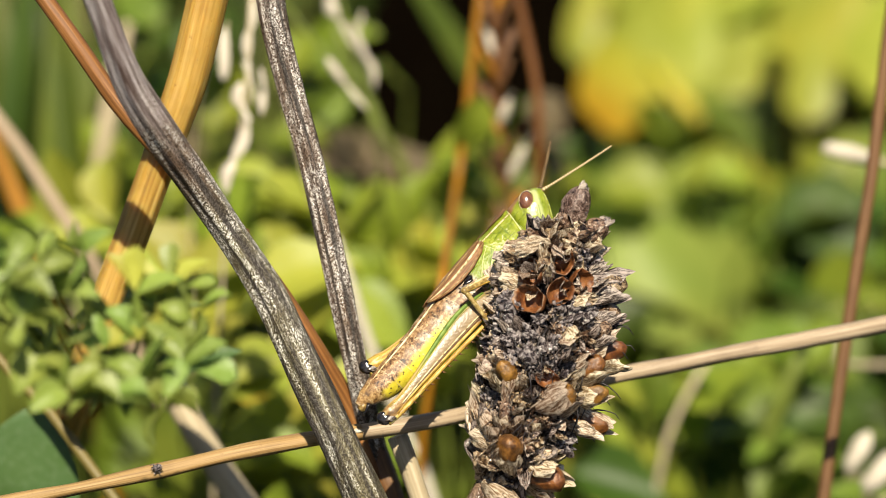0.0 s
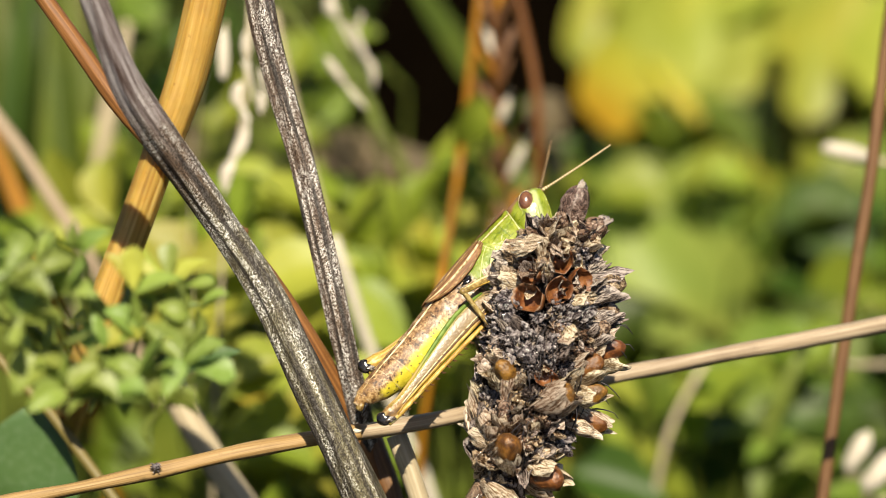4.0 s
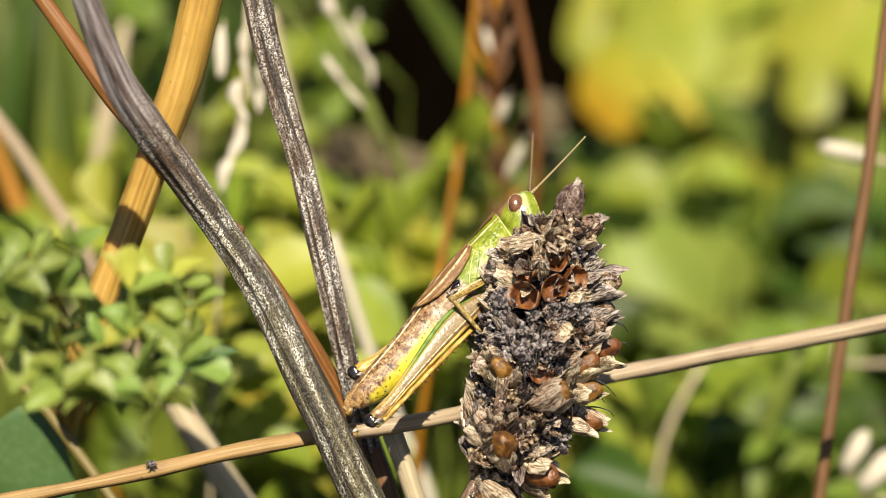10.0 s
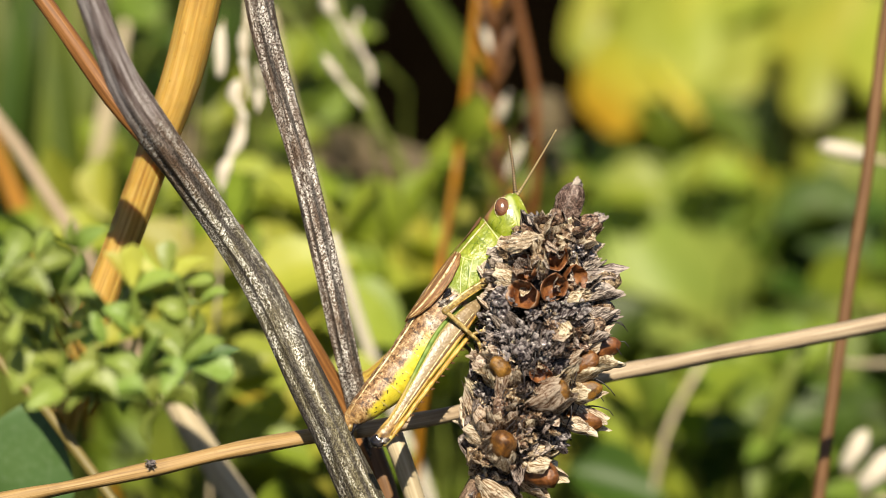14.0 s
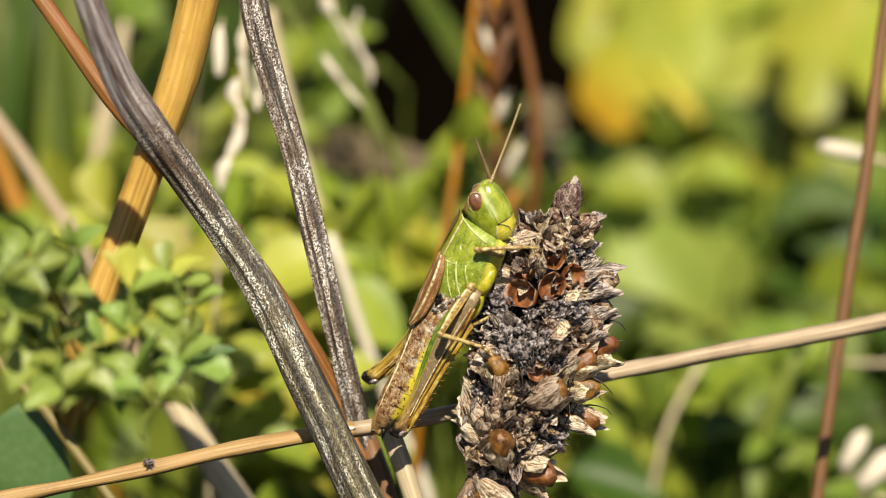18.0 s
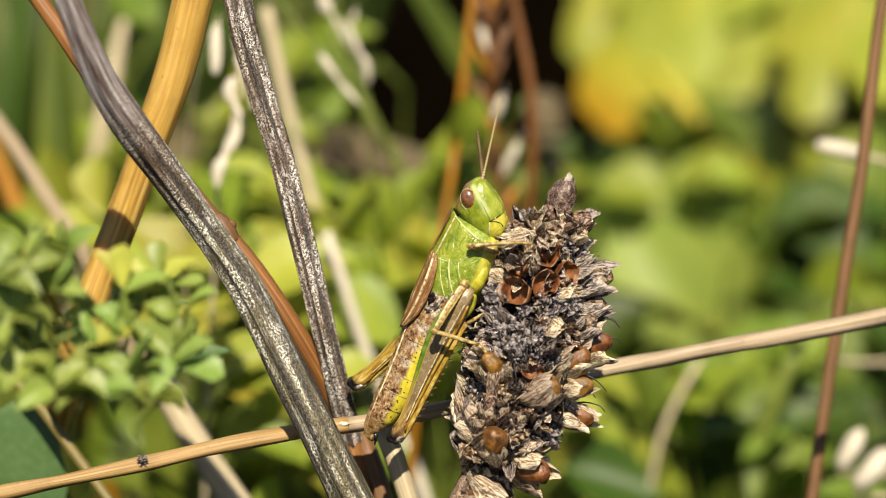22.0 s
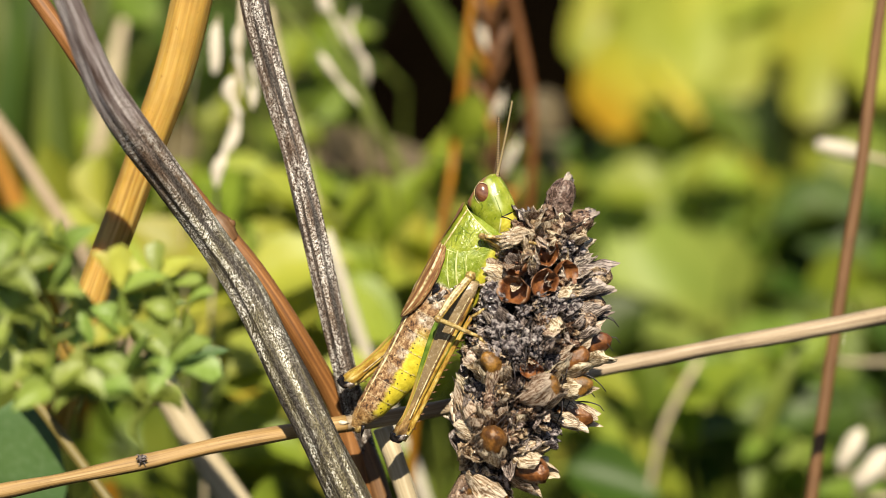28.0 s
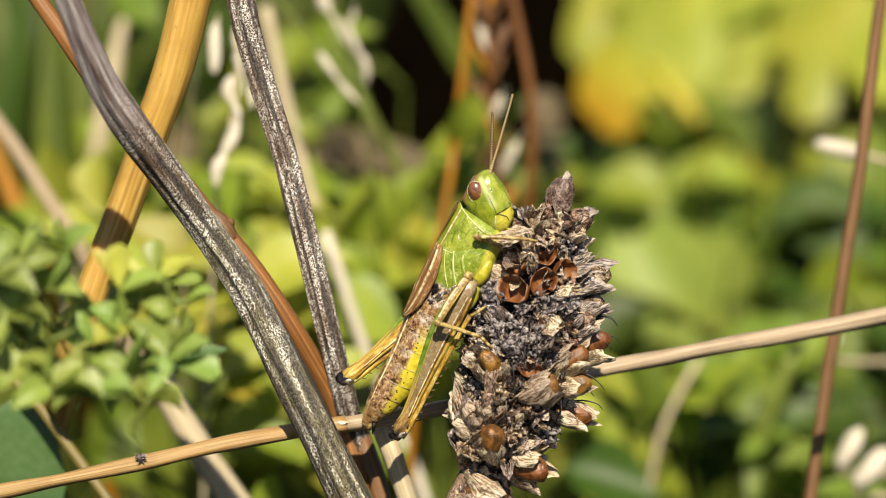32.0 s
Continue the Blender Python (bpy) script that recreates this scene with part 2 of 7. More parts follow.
class Stuffing:
    """A small builder for node materials; coordinates are object millimetres."""

    def __init__(self, name, rough=0.6, metal=0.0, spec=0.4):
        self.m = bpy.data.materials.new(name)
        self.m.use_nodes = True
        self.nt = self.m.node_tree
        self.bsdf = self.nt.nodes["Principled BSDF"]
        self.bsdf.inputs["Roughness"].default_value = rough
        self.bsdf.inputs["Metallic"].default_value = metal
        self.bsdf.inputs["Specular IOR Level"].default_value = spec
        tc = self.nt.nodes.new("ShaderNodeTexCoord")
        mp = self.nt.nodes.new("ShaderNodeMapping")
        mp.inputs["Scale"].default_value = (1000, 1000, 1000)
        self.nt.links.new(tc.outputs["Object"], mp.inputs["Vector"])
        self.co = mp.outputs["Vector"]
        self.tc = tc

    def link(self, a, b):
        self.nt.links.new(a, b)

    def uv(self, sx, sy):
        mp = self.nt.nodes.new("ShaderNodeMapping")
        mp.inputs["Scale"].default_value = (sx, sy, 1)
        self.link(self.tc.outputs["UV"], mp.inputs["Vector"])
        return mp.outputs["Vector"]

    def scaled(self, s):
        mp = self.nt.nodes.new("ShaderNodeMapping")
        mp.inputs["Scale"].default_value = s
        self.link(self.co, mp.inputs["Vector"])
        return mp.outputs["Vector"]

    def noise(self, scale, detail=4, rough=0.6, co=None, distort=0.0):
        n = self.nt.nodes.new("ShaderNodeTexNoise")
        n.inputs["Scale"].default_value = scale
        n.inputs["Detail"].default_value = detail
        n.inputs["Roughness"].default_value = rough
        n.inputs["Distortion"].default_value = distort
        self.link(co or self.co, n.inputs["Vector"])
        return n.outputs["Fac"]

    def cells(self, scale, co=None, feature='F1'):
        n = self.nt.nodes.new("ShaderNodeTexVoronoi")
        n.feature = feature
        n.inputs["Scale"].default_value = scale
        self.link(co or self.co, n.inputs["Vector"])
        return n.outputs["Distance"]

    def ramp(self, fac, stops):
        r = ramp_node(self.nt, stops)
        self.link(fac, r.inputs["Fac"])
        return r.outputs["Color"]

    def grade(self, fac, lo, hi):
        """0 below lo, 1 above hi."""
        r = self.nt.nodes.new("ShaderNodeMapRange")
        r.interpolation_type = 'SMOOTHSTEP'
        r.inputs["From Min"].default_value = lo
        r.inputs["From Max"].default_value = hi
        self.link(fac, r.inputs["Value"])
        return r.outputs["Result"]

    def axis(self, which, co=None):
        s = self.nt.nodes.new("ShaderNodeSeparateXYZ")
        self.link(co or self.co, s.inputs["Vector"])
        return s.outputs[which]

    def math(self, op, a, b=0.0):
        n = self.nt.nodes.new("ShaderNodeMath")
        n.operation = op
        for i, v in enumerate((a, b)):
            if isinstance(v, (int, float)):
                n.inputs[i].default_value = v
            else:
                self.link(v, n.inputs[i])
        return n.outputs[0]

    def mix(self, fac, a, b, how='MIX'):
        n = self.nt.nodes.new("ShaderNodeMix")
        n.data_type = 'RGBA'
        n.blend_type = how
        for i, v in ((0, fac), (6, a), (7, b)):
            if isinstance(v, (int, float)):
                n.inputs[i].default_value = v
            elif isinstance(v, tuple):
                n.inputs[i].default_value = (*v, 1)
            else:
                self.link(v, n.inputs[i])
        return n.outputs[2]

    def each(self):
        n = self.nt.nodes.new("ShaderNodeObjectInfo")
        return n.outputs["Random"]

    def island(self):
        n = self.nt.nodes.new("ShaderNodeNewGeometry")
        return n.outputs["Random Per Island"]

    def edges(self):
        n = self.nt.nodes.new("ShaderNodeNewGeometry")
        return n.outputs["Pointiness"]

    def hue(self, color, amount, fac, value=0.3):
        h = self.nt.nodes.new("ShaderNodeHueSaturation")
        self.link(color, h.inputs["Color"])
        self.link(self.math('ADD', self.math('MULTIPLY', fac, amount), 0.5 - amount / 2), h.inputs["Hue"])
        self.link(self.math('ADD', self.math('MULTIPLY', fac, value), 1.0 - value / 2), h.inputs["Value"])
        return h.outputs["Color"]

    def bump(self, height, depth_mm, strength=0.6):
        b = self.nt.nodes.new("ShaderNodeBump")
        b.inputs["Strength"].default_value = strength
        b.inputs["Distance"].default_value = depth_mm / 1000
        self.link(height, b.inputs["Height"])
        self.link(b.outputs["Normal"], self.bsdf.inputs["Normal"])

    def flesh(self, weight, reach_mm, radius):
        """Light that spreads under the surface."""
        self.bsdf.inputs["Subsurface Weight"].default_value = weight
        self.bsdf.inputs["Subsurface Radius"].default_value = radius
        self.bsdf.inputs["Subsurface Scale"].default_value = reach_mm / 1000

    def done(self, color, glow_through=0.0, tint=None):
        if isinstance(color, tuple):
            self.bsdf.inputs["Base Color"].default_value = (*color, 1)
        else:
            self.link(color, self.bsdf.inputs["Base Color"])
        if glow_through:
            out = self.nt.nodes["Material Output"]
            tr = self.nt.nodes.new("ShaderNodeBsdfTranslucent")
            if tint:
                self.link(self.mix(1.0, color, tint, 'MULTIPLY'), tr.inputs["Color"])
            else:
                self.link(color, tr.inputs["Color"])
            mx = self.nt.nodes.new("ShaderNodeMixShader")
            mx.inputs[0].default_value = glow_through
            self.link(self.bsdf.outputs[0], mx.inputs[1])
            self.link(tr.outputs[0], mx.inputs[2])
            self.link(mx.outputs[0], out.inputs["Surface"])
        return self.m


def stalk_material(name, dark, mid, light, grain=9.0, rough=0.6, streak=0.12, bumpy=0.05, soft=0.0):
    """A dry stalk: long fibres, blotches and fine grain; UV runs round and along in mm."""
    s = Stuffing(name, rough)
    fibres = s.noise(grain * 0.5, 5, 0.65, s.uv(6, streak * 0.2))
    blots = s.noise(0.35, 3, 0.5)
    c = s.ramp(fibres, [(0.25, dark), (0.5, mid), (0.75, light)])
    c = s.mix(s.math('MULTIPLY', s.grade(blots, 0.5, 0.7), 0.45), c, s.mix(0.5, c, dark))
    c = s.mix(s.math('MULTIPLY', s.grade(s.noise(2.2, 4, 0.75), 0.62, 0.70), 0.5), c, dark)
    s.bump(fibres, bumpy)
    if soft:
        s.flesh(soft, 2.5, (1.0, 0.62, 0.28))
    return s.done(c)


def leaf_material(name, base, vein, edge, gloss=0.45, through=0.35, spots=None):
    s = Stuffing(name, gloss, 0, 0.35)
    big = s.noise(0.12, 3, 0.5)
    fine = s.noise(1.6, 4, 0.6)
    c = s.mix(s.grade(big, 0.4, 0.68), base, edge)
    c = s.mix(s.math('MULTIPLY', s.grade(fine, 0.45, 0.7), 0.45), c, vein)
    if spots:
        c = s.mix(s.grade(s.noise(0.5, 4, 0.7), 0.62, 0.7), c, spots)
    c = s.hue(c, 0.035, s.each(), 0.35)
    s.bump(fine, 0.12, 0.5)
    return s.done(c, through, (1.25, 1.3, 0.75))


def build_materials():
    M = {}
    # weathered stems: brown grooves, salt-and-pepper scurf in bands; "bare" leaves the first stretch smooth and mauve
    def scurfy(name, bare):
        s = Stuffing(name, 0.5, 0, 0.5)
        rib = s.noise(3.0, 3, 0.55, s.uv(4.2, 0.02))
        line = s.noise(6.0, 3, 0.6, s.uv(7.0, 0.05))
        salt = s.noise(9.0, 2, 0.6, s.scaled((1, 1, 0.8)), 0.8)
        fine = s.noise(16.0, 2, 0.6, None, 0.5)
        band = s.noise(0.55, 3, 0.6, s.scaled((1, 1, 0.35)))
        run = s.axis(1, s.uv(1, 1))
        c = s.ramp(rib, [(0.42, (0.018, 0.008, 0.003)), (0.50, (0.125, 0.064, 0.028)), (0.60, (0.29, 0.20, 0.13))])
        c = s.mix(s.math('MULTIPLY', s.grade(line, 0.52, 0.62), 0.5), c, (0.26, 0.20, 0.165))
        if not bare:
            c = s.mix(0.55, c, s.mix(1.0, c, (0.42, 0.36, 0.30), 'MULTIPLY'))
        if bare:
            mauve = s.ramp(s.math('ADD', s.math('MULTIPLY', rib, 0.6), s.math('MULTIPLY', line, 0.4)), [(0.41, (0.085, 0.050, 0.040)), (0.49, (0.27, 0.215, 0.21)), (0.57, (0.55, 0.49, 0.49))])
            up = s.grade(s.math('ADD', run, s.math('MULTIPLY', s.math('SUBTRACT', band, 0.5), 9.0)), 19.0, 12.0)
            olive = s.ramp(rib, [(0.42, (0.020, 0.012, 0.005)), (0.5, (0.075, 0.058, 0.018)), (0.6, (0.17, 0.145, 0.055))])
            c = s.mix(s.grade(run, 20.0, 27.0), c, olive)
            c = s.mix(up, c, mauve)
        white = s.grade(s.math('ADD', s.math('MULTIPLY', salt, 0.75), s.math('MULTIPLY', fine, 0.25)), 0.50, 0.555)
        where = s.grade(s.math('ADD', s.math('MULTIPLY', band, 0.75), s.math('MULTIPLY', rib, 1.3)), 0.95, 1.16)
        white = s.math('MULTIPLY', white, s.math('ADD', s.math('MULTIPLY', where, 0.88), 0.10))
        if bare:
            white = s.math('MULTIPLY', white, s.math('SUBTRACT', 1.0, s.math('MULTIPLY', up, 0.8)))
        c = s.mix(white, c, (0.86, 0.84, 0.80))
        pep = s.grade(s.math('ADD', s.math('MULTIPLY', salt, 0.75), s.math('MULTIPLY', fine, 0.25)), 0.475, 0.43)
        if bare:
            pep = s.math('MULTIPLY', pep, s.math('SUBTRACT', 1.0, s.math('MULTIPLY', up, 0.85)))
        c = s.mix(s.math('MULTIPLY', pep, 0.92), c, (0.014, 0.009, 0.006))
        s.bump(s.math('ADD', salt, s.math('MULTIPLY', rib, 0.6)), 0.12, 0.9)
        return s.done(c)

    M["speckled"] = scurfy("speckled_stem", False)
    M["mottled"] = scurfy("mottled_stem", True)
    M["ochre"] = stalk_material("ochre_straw", (0.17, 0.080, 0.014), (0.42, 0.255, 0.052), (0.60, 0.42, 0.14), 6, 0.5, soft=0.6)
    M["orange"] = stalk_material("orange_stem", (0.055, 0.020, 0.006), (0.20, 0.082, 0.022), (0.42, 0.20, 0.065), 8, 0.5)
    M["tan"] = stalk_material("tan_twig", (0.11, 0.055, 0.016), (0.31, 0.190, 0.068), (0.46, 0.32, 0.15), 7, 0.6)
    M["olive"] = stalk_material("olive_stem", (0.050, 0.036, 0.008), (0.15, 0.115, 0.028), (0.27, 0.21, 0.07), 6, 0.5)
    M["beige"] = stalk_material("beige_twig", (0.13, 0.085, 0.050), (0.34, 0.255, 0.165), (0.52, 0.43, 0.31), 7, 0.55)
    M["pale"] = stalk_material("pale_straw", (0.24, 0.18, 0.11), (0.44, 0.36, 0.23), (0.64, 0.56, 0.42), 5, 0.6)
    M["redbrown"] = stalk_material("red_brown_stem", (0.050, 0.022, 0.008), (0.14, 0.068, 0.026), (0.27, 0.15, 0.065), 6, 0.5)
    M["rust"] = stalk_material("rust_stalk", (0.10, 0.035, 0.003), (0.32, 0.135, 0.007), (0.48, 0.25, 0.020), 5, 0.45)
    M["maroon"] = stalk_material("maroon_stalk", (0.035, 0.012, 0.002), (0.13, 0.045, 0.007), (0.25, 0.10, 0.018), 6, 0.5)
    M["greenstem"] = stalk_material("green_stem", (0.055, 0.078, 0.012), (0.135, 0.170, 0.024), (0.25, 0.28, 0.065), 5, 0.5)
    M["husk"] = stalk_material("dry_husk", (0.27, 0.22, 0.15), (0.55, 0.49, 0.39), (0.78, 0.73, 0.64), 4, 0.6)
    M["spikelet"] = stalk_material("brown_spikelet", (0.025, 0.010, 0.004), (0.11, 0.042, 0.013), (0.55, 0.36, 0.19), 4, 0.5)
    def papery(name, dark, mid, light, through):
        """Thin dry scales: dark veins and grey weathering on a pale sheet; UV runs across and along each scale."""
        s = Stuffing(name, 0.24, 0, 0.8)
        vein = s.noise(3.2, 5, 0.7, s.uv(5, 1.1), 0.7)
        patch = s.noise(1.1, 4, 0.65)
        c = s.ramp(vein, [(0.32, dark), (0.44, mid), (0.60, light)])
        c = s.mix(s.math('MULTIPLY', s.grade(patch, 0.52, 0.62), 0.7), c, s.mix(0.35, dark, mid))
        c = s.mix(s.math('MULTIPLY', s.grade(s.noise(4.5, 3, 0.7), 0.60, 0.66), 0.7), c, dark)
        # papery edge is pale by itself; glints along it are painted in as well
        rim = s.grade(s.math('ADD', s.axis(1, s.uv(1, 1)), s.math('MULTIPLY', s.math('SUBTRACT', vein, 0.5), 1.2)), 0.74, 0.95)
        c = s.mix(s.math('MULTIPLY', rim, 0.6), c, light)
        c = s.hue(c, 0.03, s.each(), 0.5)
        s.bump(s.math('ADD', vein, patch), 0.12, 0.9)
        return s.done(c, through)

    M["bract"] = papery("papery_bract", (0.040, 0.020, 0.010), (0.26, 0.160, 0.088), (0.76, 0.64, 0.49), 0.18)
    M["bract_dark"] = papery("dark_bract", (0.010, 0.006, 0.005), (0.060, 0.039, 0.031), (0.44, 0.36, 0.31), 0.08)
    M["thread"] = Stuffing("dark_thread", 0.5).done((0.025, 0.020, 0.022))

    def crumple_material(name, dark, mid, light, rough, grain=1.9):
        s = Stuffing(name, rough, 0, 0.9)
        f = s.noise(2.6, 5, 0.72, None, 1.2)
        # ridges painted pale as highlights; the ramp's pale end also stands for glints
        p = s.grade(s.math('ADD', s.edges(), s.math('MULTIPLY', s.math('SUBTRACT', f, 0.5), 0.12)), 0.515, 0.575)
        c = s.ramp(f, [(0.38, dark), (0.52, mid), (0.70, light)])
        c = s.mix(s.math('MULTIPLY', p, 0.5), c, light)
        c = s.hue(c, 0.03, s.each(), 0.5)
        s.bump(s.noise(grain, 4, 0.6, None, 1.6), 0.6 / grain, 0.9)
        return s.done(c)

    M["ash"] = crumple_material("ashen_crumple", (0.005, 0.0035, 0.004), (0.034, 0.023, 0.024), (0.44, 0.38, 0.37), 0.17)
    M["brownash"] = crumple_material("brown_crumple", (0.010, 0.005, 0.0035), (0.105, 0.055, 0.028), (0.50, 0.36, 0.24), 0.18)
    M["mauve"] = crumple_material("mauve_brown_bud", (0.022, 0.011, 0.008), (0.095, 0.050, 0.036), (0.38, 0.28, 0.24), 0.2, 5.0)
    s = Stuffing("amber_capsule", 0.34, 0, 0.6)
    f = s.noise(1.3, 5, 0.7)
    c = s.ramp(f, [(0.34, (0.028, 0.011, 0.005)), (0.48, (0.115, 0.044, 0.010)), (0.62, (0.25, 0.105, 0.022)), (0.8, (0.40, 0.24, 0.10))])
    c = s.mix(s.grade(s.noise(2.5, 4, 0.7), 0.6, 0.7), c, (0.10, 0.06, 0.045))
    c = s.hue(c, 0.03, s.each(), 0.4)
    s.bump(s.noise(2.5, 4, 0.7), 0.16, 0.8)
    M["amber"] = s.done(c)
    s = Stuffing("rust_cup", 0.30, 0, 0.5)
    f = s.noise(1.6, 4, 0.65)
    c = s.ramp(f, [(0.32, (0.045, 0.014, 0.007)), (0.5, (0.16, 0.055, 0.018)), (0.68, (0.30, 0.125, 0.042))])
    c = s.mix(s.math('MULTIPLY', s.grade(s.math('ADD', s.axis(2), s.noise(2.5, 3)), 1.5, 1.9), 0.6), c, (0.36, 0.24, 0.15))
    s.bump(s.noise(3.0, 4, 0.7), 0.12, 0.7)
    M["cup"] = s.done(c, 0.15)

    # insect
    def green_chitin(name, face):
        s = Stuffing(name, 0.26, 0, 0.6)
        x, y, z = s.axis(0), s.axis(1), s.axis(2)
        f = s.noise(0.9, 4, 0.6)
        wrinkle = s.noise(1.5, 3, 0.55, s.scaled((0.7, 1.0, 1.3)), 1.6)
        c = s.ramp(f, [(0.3, (0.12, 0.165, 0.010)), (0.5, (0.22, 0.265, 0.018)), (0.72, (0.36, 0.39, 0.055))])
        c = s.mix(s.math('MULTIPLY', s.grade(s.noise(2.6, 4, 0.7), 0.56, 0.68), 0.35), c, (0.42, 0.47, 0.16))
        c = s.mix(s.math('MULTIPLY', s.grade(wrinkle, 0.40, 0.34), 0.5), c, (0.05, 0.085, 0.008))
        if face:
            # whitish band from the eye to the mouth, pale skin plus painted sheen, and yellow below the mouth seam
            off = s.math('ABSOLUTE', s.math('ADD', s.math('MULTIPLY', x, 0.812), s.math('ADD', s.math('MULTIPLY', z, -0.583), -4.90)))
            band = s.math('MULTIPLY', s.grade(s.math('ADD', off, s.math('MULTIPLY', s.noise(2.0, 3), 0.3)), 0.50, 0.18), s.math('MULTIPLY', s.grade(z, -0.4, 0.1), s.grade(s.math('ABSOLUTE', y), 0.55, 0.8)))
            c = s.mix(s.math('MULTIPLY', band, 0.6), c, (0.56, 0.60, 0.32))
            one = s.math('ADD', s.math('MULTIPLY', x, 0.847), s.math('ADD', z, -4.236))
            two = s.math('ADD', s.math('MULTIPLY', x, -0.348), s.math('ADD', z, 2.277))
            low = s.grade(s.math('MAXIMUM', one, two), 0.05, -0.05)
            c = s.mix(low, c, s.ramp(s.noise(1.7, 4, 0.6), [(0.3, (0.40, 0.35, 0.015)), (0.7, (0.66, 0.60, 0.10))]))
            crown = s.math('MULTIPLY', s.grade(z, 1.75, 1.95), s.grade(s.math('ABSOLUTE', y), 0.75, 0.45))
            c = s.mix(crown, c, (0.26, 0.13, 0.055))
        s.bump(s.math('ADD', s.math('MULTIPLY', wrinkle, 1.0), s.math('MULTIPLY', s.cells(6.0), 0.12)), 0.16 if not face else 0.07, 0.8)
        s.flesh(0.35, 0.5, (0.8, 1.0, 0.25))
        return s.done(c)

    M["green"] = green_chitin("leaf_green_chitin", False)
    M["face"] = green_chitin("green_face_chitin", True)
    s = Stuffing("pale_carina", 0.45)
    M["cream"] = s.done(s.ramp(s.noise(3.0, 3), [(0.36, (0.14, 0.08, 0.03)), (0.46, (0.50, 0.40, 0.20)), (0.62, (0.70, 0.62, 0.40))]))
    s = Stuffing("pale_green_seam", 0.35)
    M["seam"] = s.done(s.ramp(s.noise(2.4, 3), [(0.3, (0.34, 0.36, 0.10)), (0.6, (0.60, 0.60, 0.30))]))
    s = Stuffing("red_brown_eye", 0.24, 0, 0.8)
    f = s.noise(1.5, 3, 0.5, s.scaled((1.0, 1, 0.5)))
    s.bsdf.inputs["Coat Weight"].default_value = 1.0
    s.bsdf.inputs["Coat Roughness"].default_value = 0.16
    M["eye"] = s.done(s.ramp(f, [(0.32, (0.050, 0.016, 0.007)), (0.52, (0.125, 0.045, 0.018)), (0.72, (0.27, 0.125, 0.055))]))
    s = Stuffing("yellow_chitin", 0.36, 0, 0.5)
    f = s.noise(1.3, 4, 0.6)
    c = s.ramp(f, [(0.3, (0.25, 0.24, 0.012)), (0.55, (0.42, 0.38, 0.025)), (0.8, (0.60, 0.56, 0.14))])
    s.bump(s.noise(2.2, 4, 0.6), 0.10, 0.6)
    s.flesh(0.4, 0.6, (1.0, 0.9, 0.2))
    M["yellow"] = s.done(c)
    # abdomen: brown and speckled, silvery at the front of each ring, yellow low down towards the tail; UV runs along each ring from its rear edge
    s = Stuffing("marbled_abdomen", 0.36, 0, 0.5)
    x, z = s.axis(0), s.math('ADD', s.axis(2), s.math('MULTIPLY', s.math('SUBTRACT', s.noise(1.6, 3, 0.6), 0.5), 0.8))
    run = s.axis(1, s.uv(1, 1))
    f = s.noise(2.6, 5, 0.75)
    brown = s.ramp(f, [(0.37, (0.028, 0.012, 0.006)), (0.44, (0.16, 0.078, 0.033)), (0.52, (0.27, 0.15, 0.066)), (0.62, (0.54, 0.40, 0.23))])
    silver = s.ramp(s.noise(3.2, 4, 0.7), [(0.38, (0.10, 0.06, 0.035)), (0.5, (0.42, 0.34, 0.25)), (0.62, (0.78, 0.72, 0.62))])
    front = s.math('MULTIPLY', s.grade(s.math('ADD', run, s.math('MULTIPLY', s.math('SUBTRACT', s.noise(2.0, 3), 0.5), 0.8)), 0.55, 0.95), s.math('MULTIPLY', s.grade(z, 1.7, 1.1), s.grade(x, -10.5, -6.0)))
    c = s.mix(s.math('MULTIPLY', front, 0.65), brown, silver)
    yel = s.ramp(s.noise(2.4, 5, 0.75), [(0.3, (0.46, 0.36, 0.012)), (0.7, (0.72, 0.62, 0.06))])
    low = s.math('MULTIPLY', s.grade(z, 0.95, 0.55), s.math('MULTIPLY', s.grade(x, -11.9, -11.0), s.grade(x, -3.6, -6.0)))
    c = s.mix(low, c, yel)
    c = s.mix(s.math('MULTIPLY', s.grade(s.cells(2.9), 0.24, 0.15), 0.9), c, (0.020, 0.011, 0.007))
    c = s.mix(s.math('MULTIPLY', s.grade(s.axis(0), -10.9, -11.9), 0.7), c, s.ramp(f, [(0.38, (0.10, 0.045, 0.012)), (0.55, (0.36, 0.21, 0.07)), (0.7, (0.56, 0.40, 0.18))]))
    c = s.mix(s.math('MULTIPLY', s.grade(run, 0.12, 0.05), s.math('MULTIPLY', s.grade(s.noise(5.0, 2), 0.46, 0.56), 0.6)), c, (0.62, 0.50, 0.32))
    s.bump(f, 0.10, 0.7)
    M["abdomen"] = s.done(c)
    # thorax flank: green plates, yellow under them, spotted behind
    s = Stuffing("thorax_flank", 0.34, 0, 0.5)
    f = s.noise(1.6, 4, 0.65)
    c = s.ramp(f, [(0.3, (0.11, 0.165, 0.010)), (0.55, (0.21, 0.265, 0.022)), (0.75, (0.36, 0.40, 0.10))])
    c = s.mix(s.math('MULTIPLY', s.grade(s.noise(3.0, 4, 0.7), 0.56, 0.66), 0.5), c, (0.55, 0.58, 0.30))
    c = s.mix(s.grade(s.axis(2), -0.75, -1.1), c, s.ramp(f, [(0.3, (0.38, 0.36, 0.020)), (0.7, (0.64, 0.60, 0.10))]))
    rear = s.math('MULTIPLY', s.grade(s.axis(0), -0.5, -0.9), s.grade(s.axis(2), -0.6, 0.1))
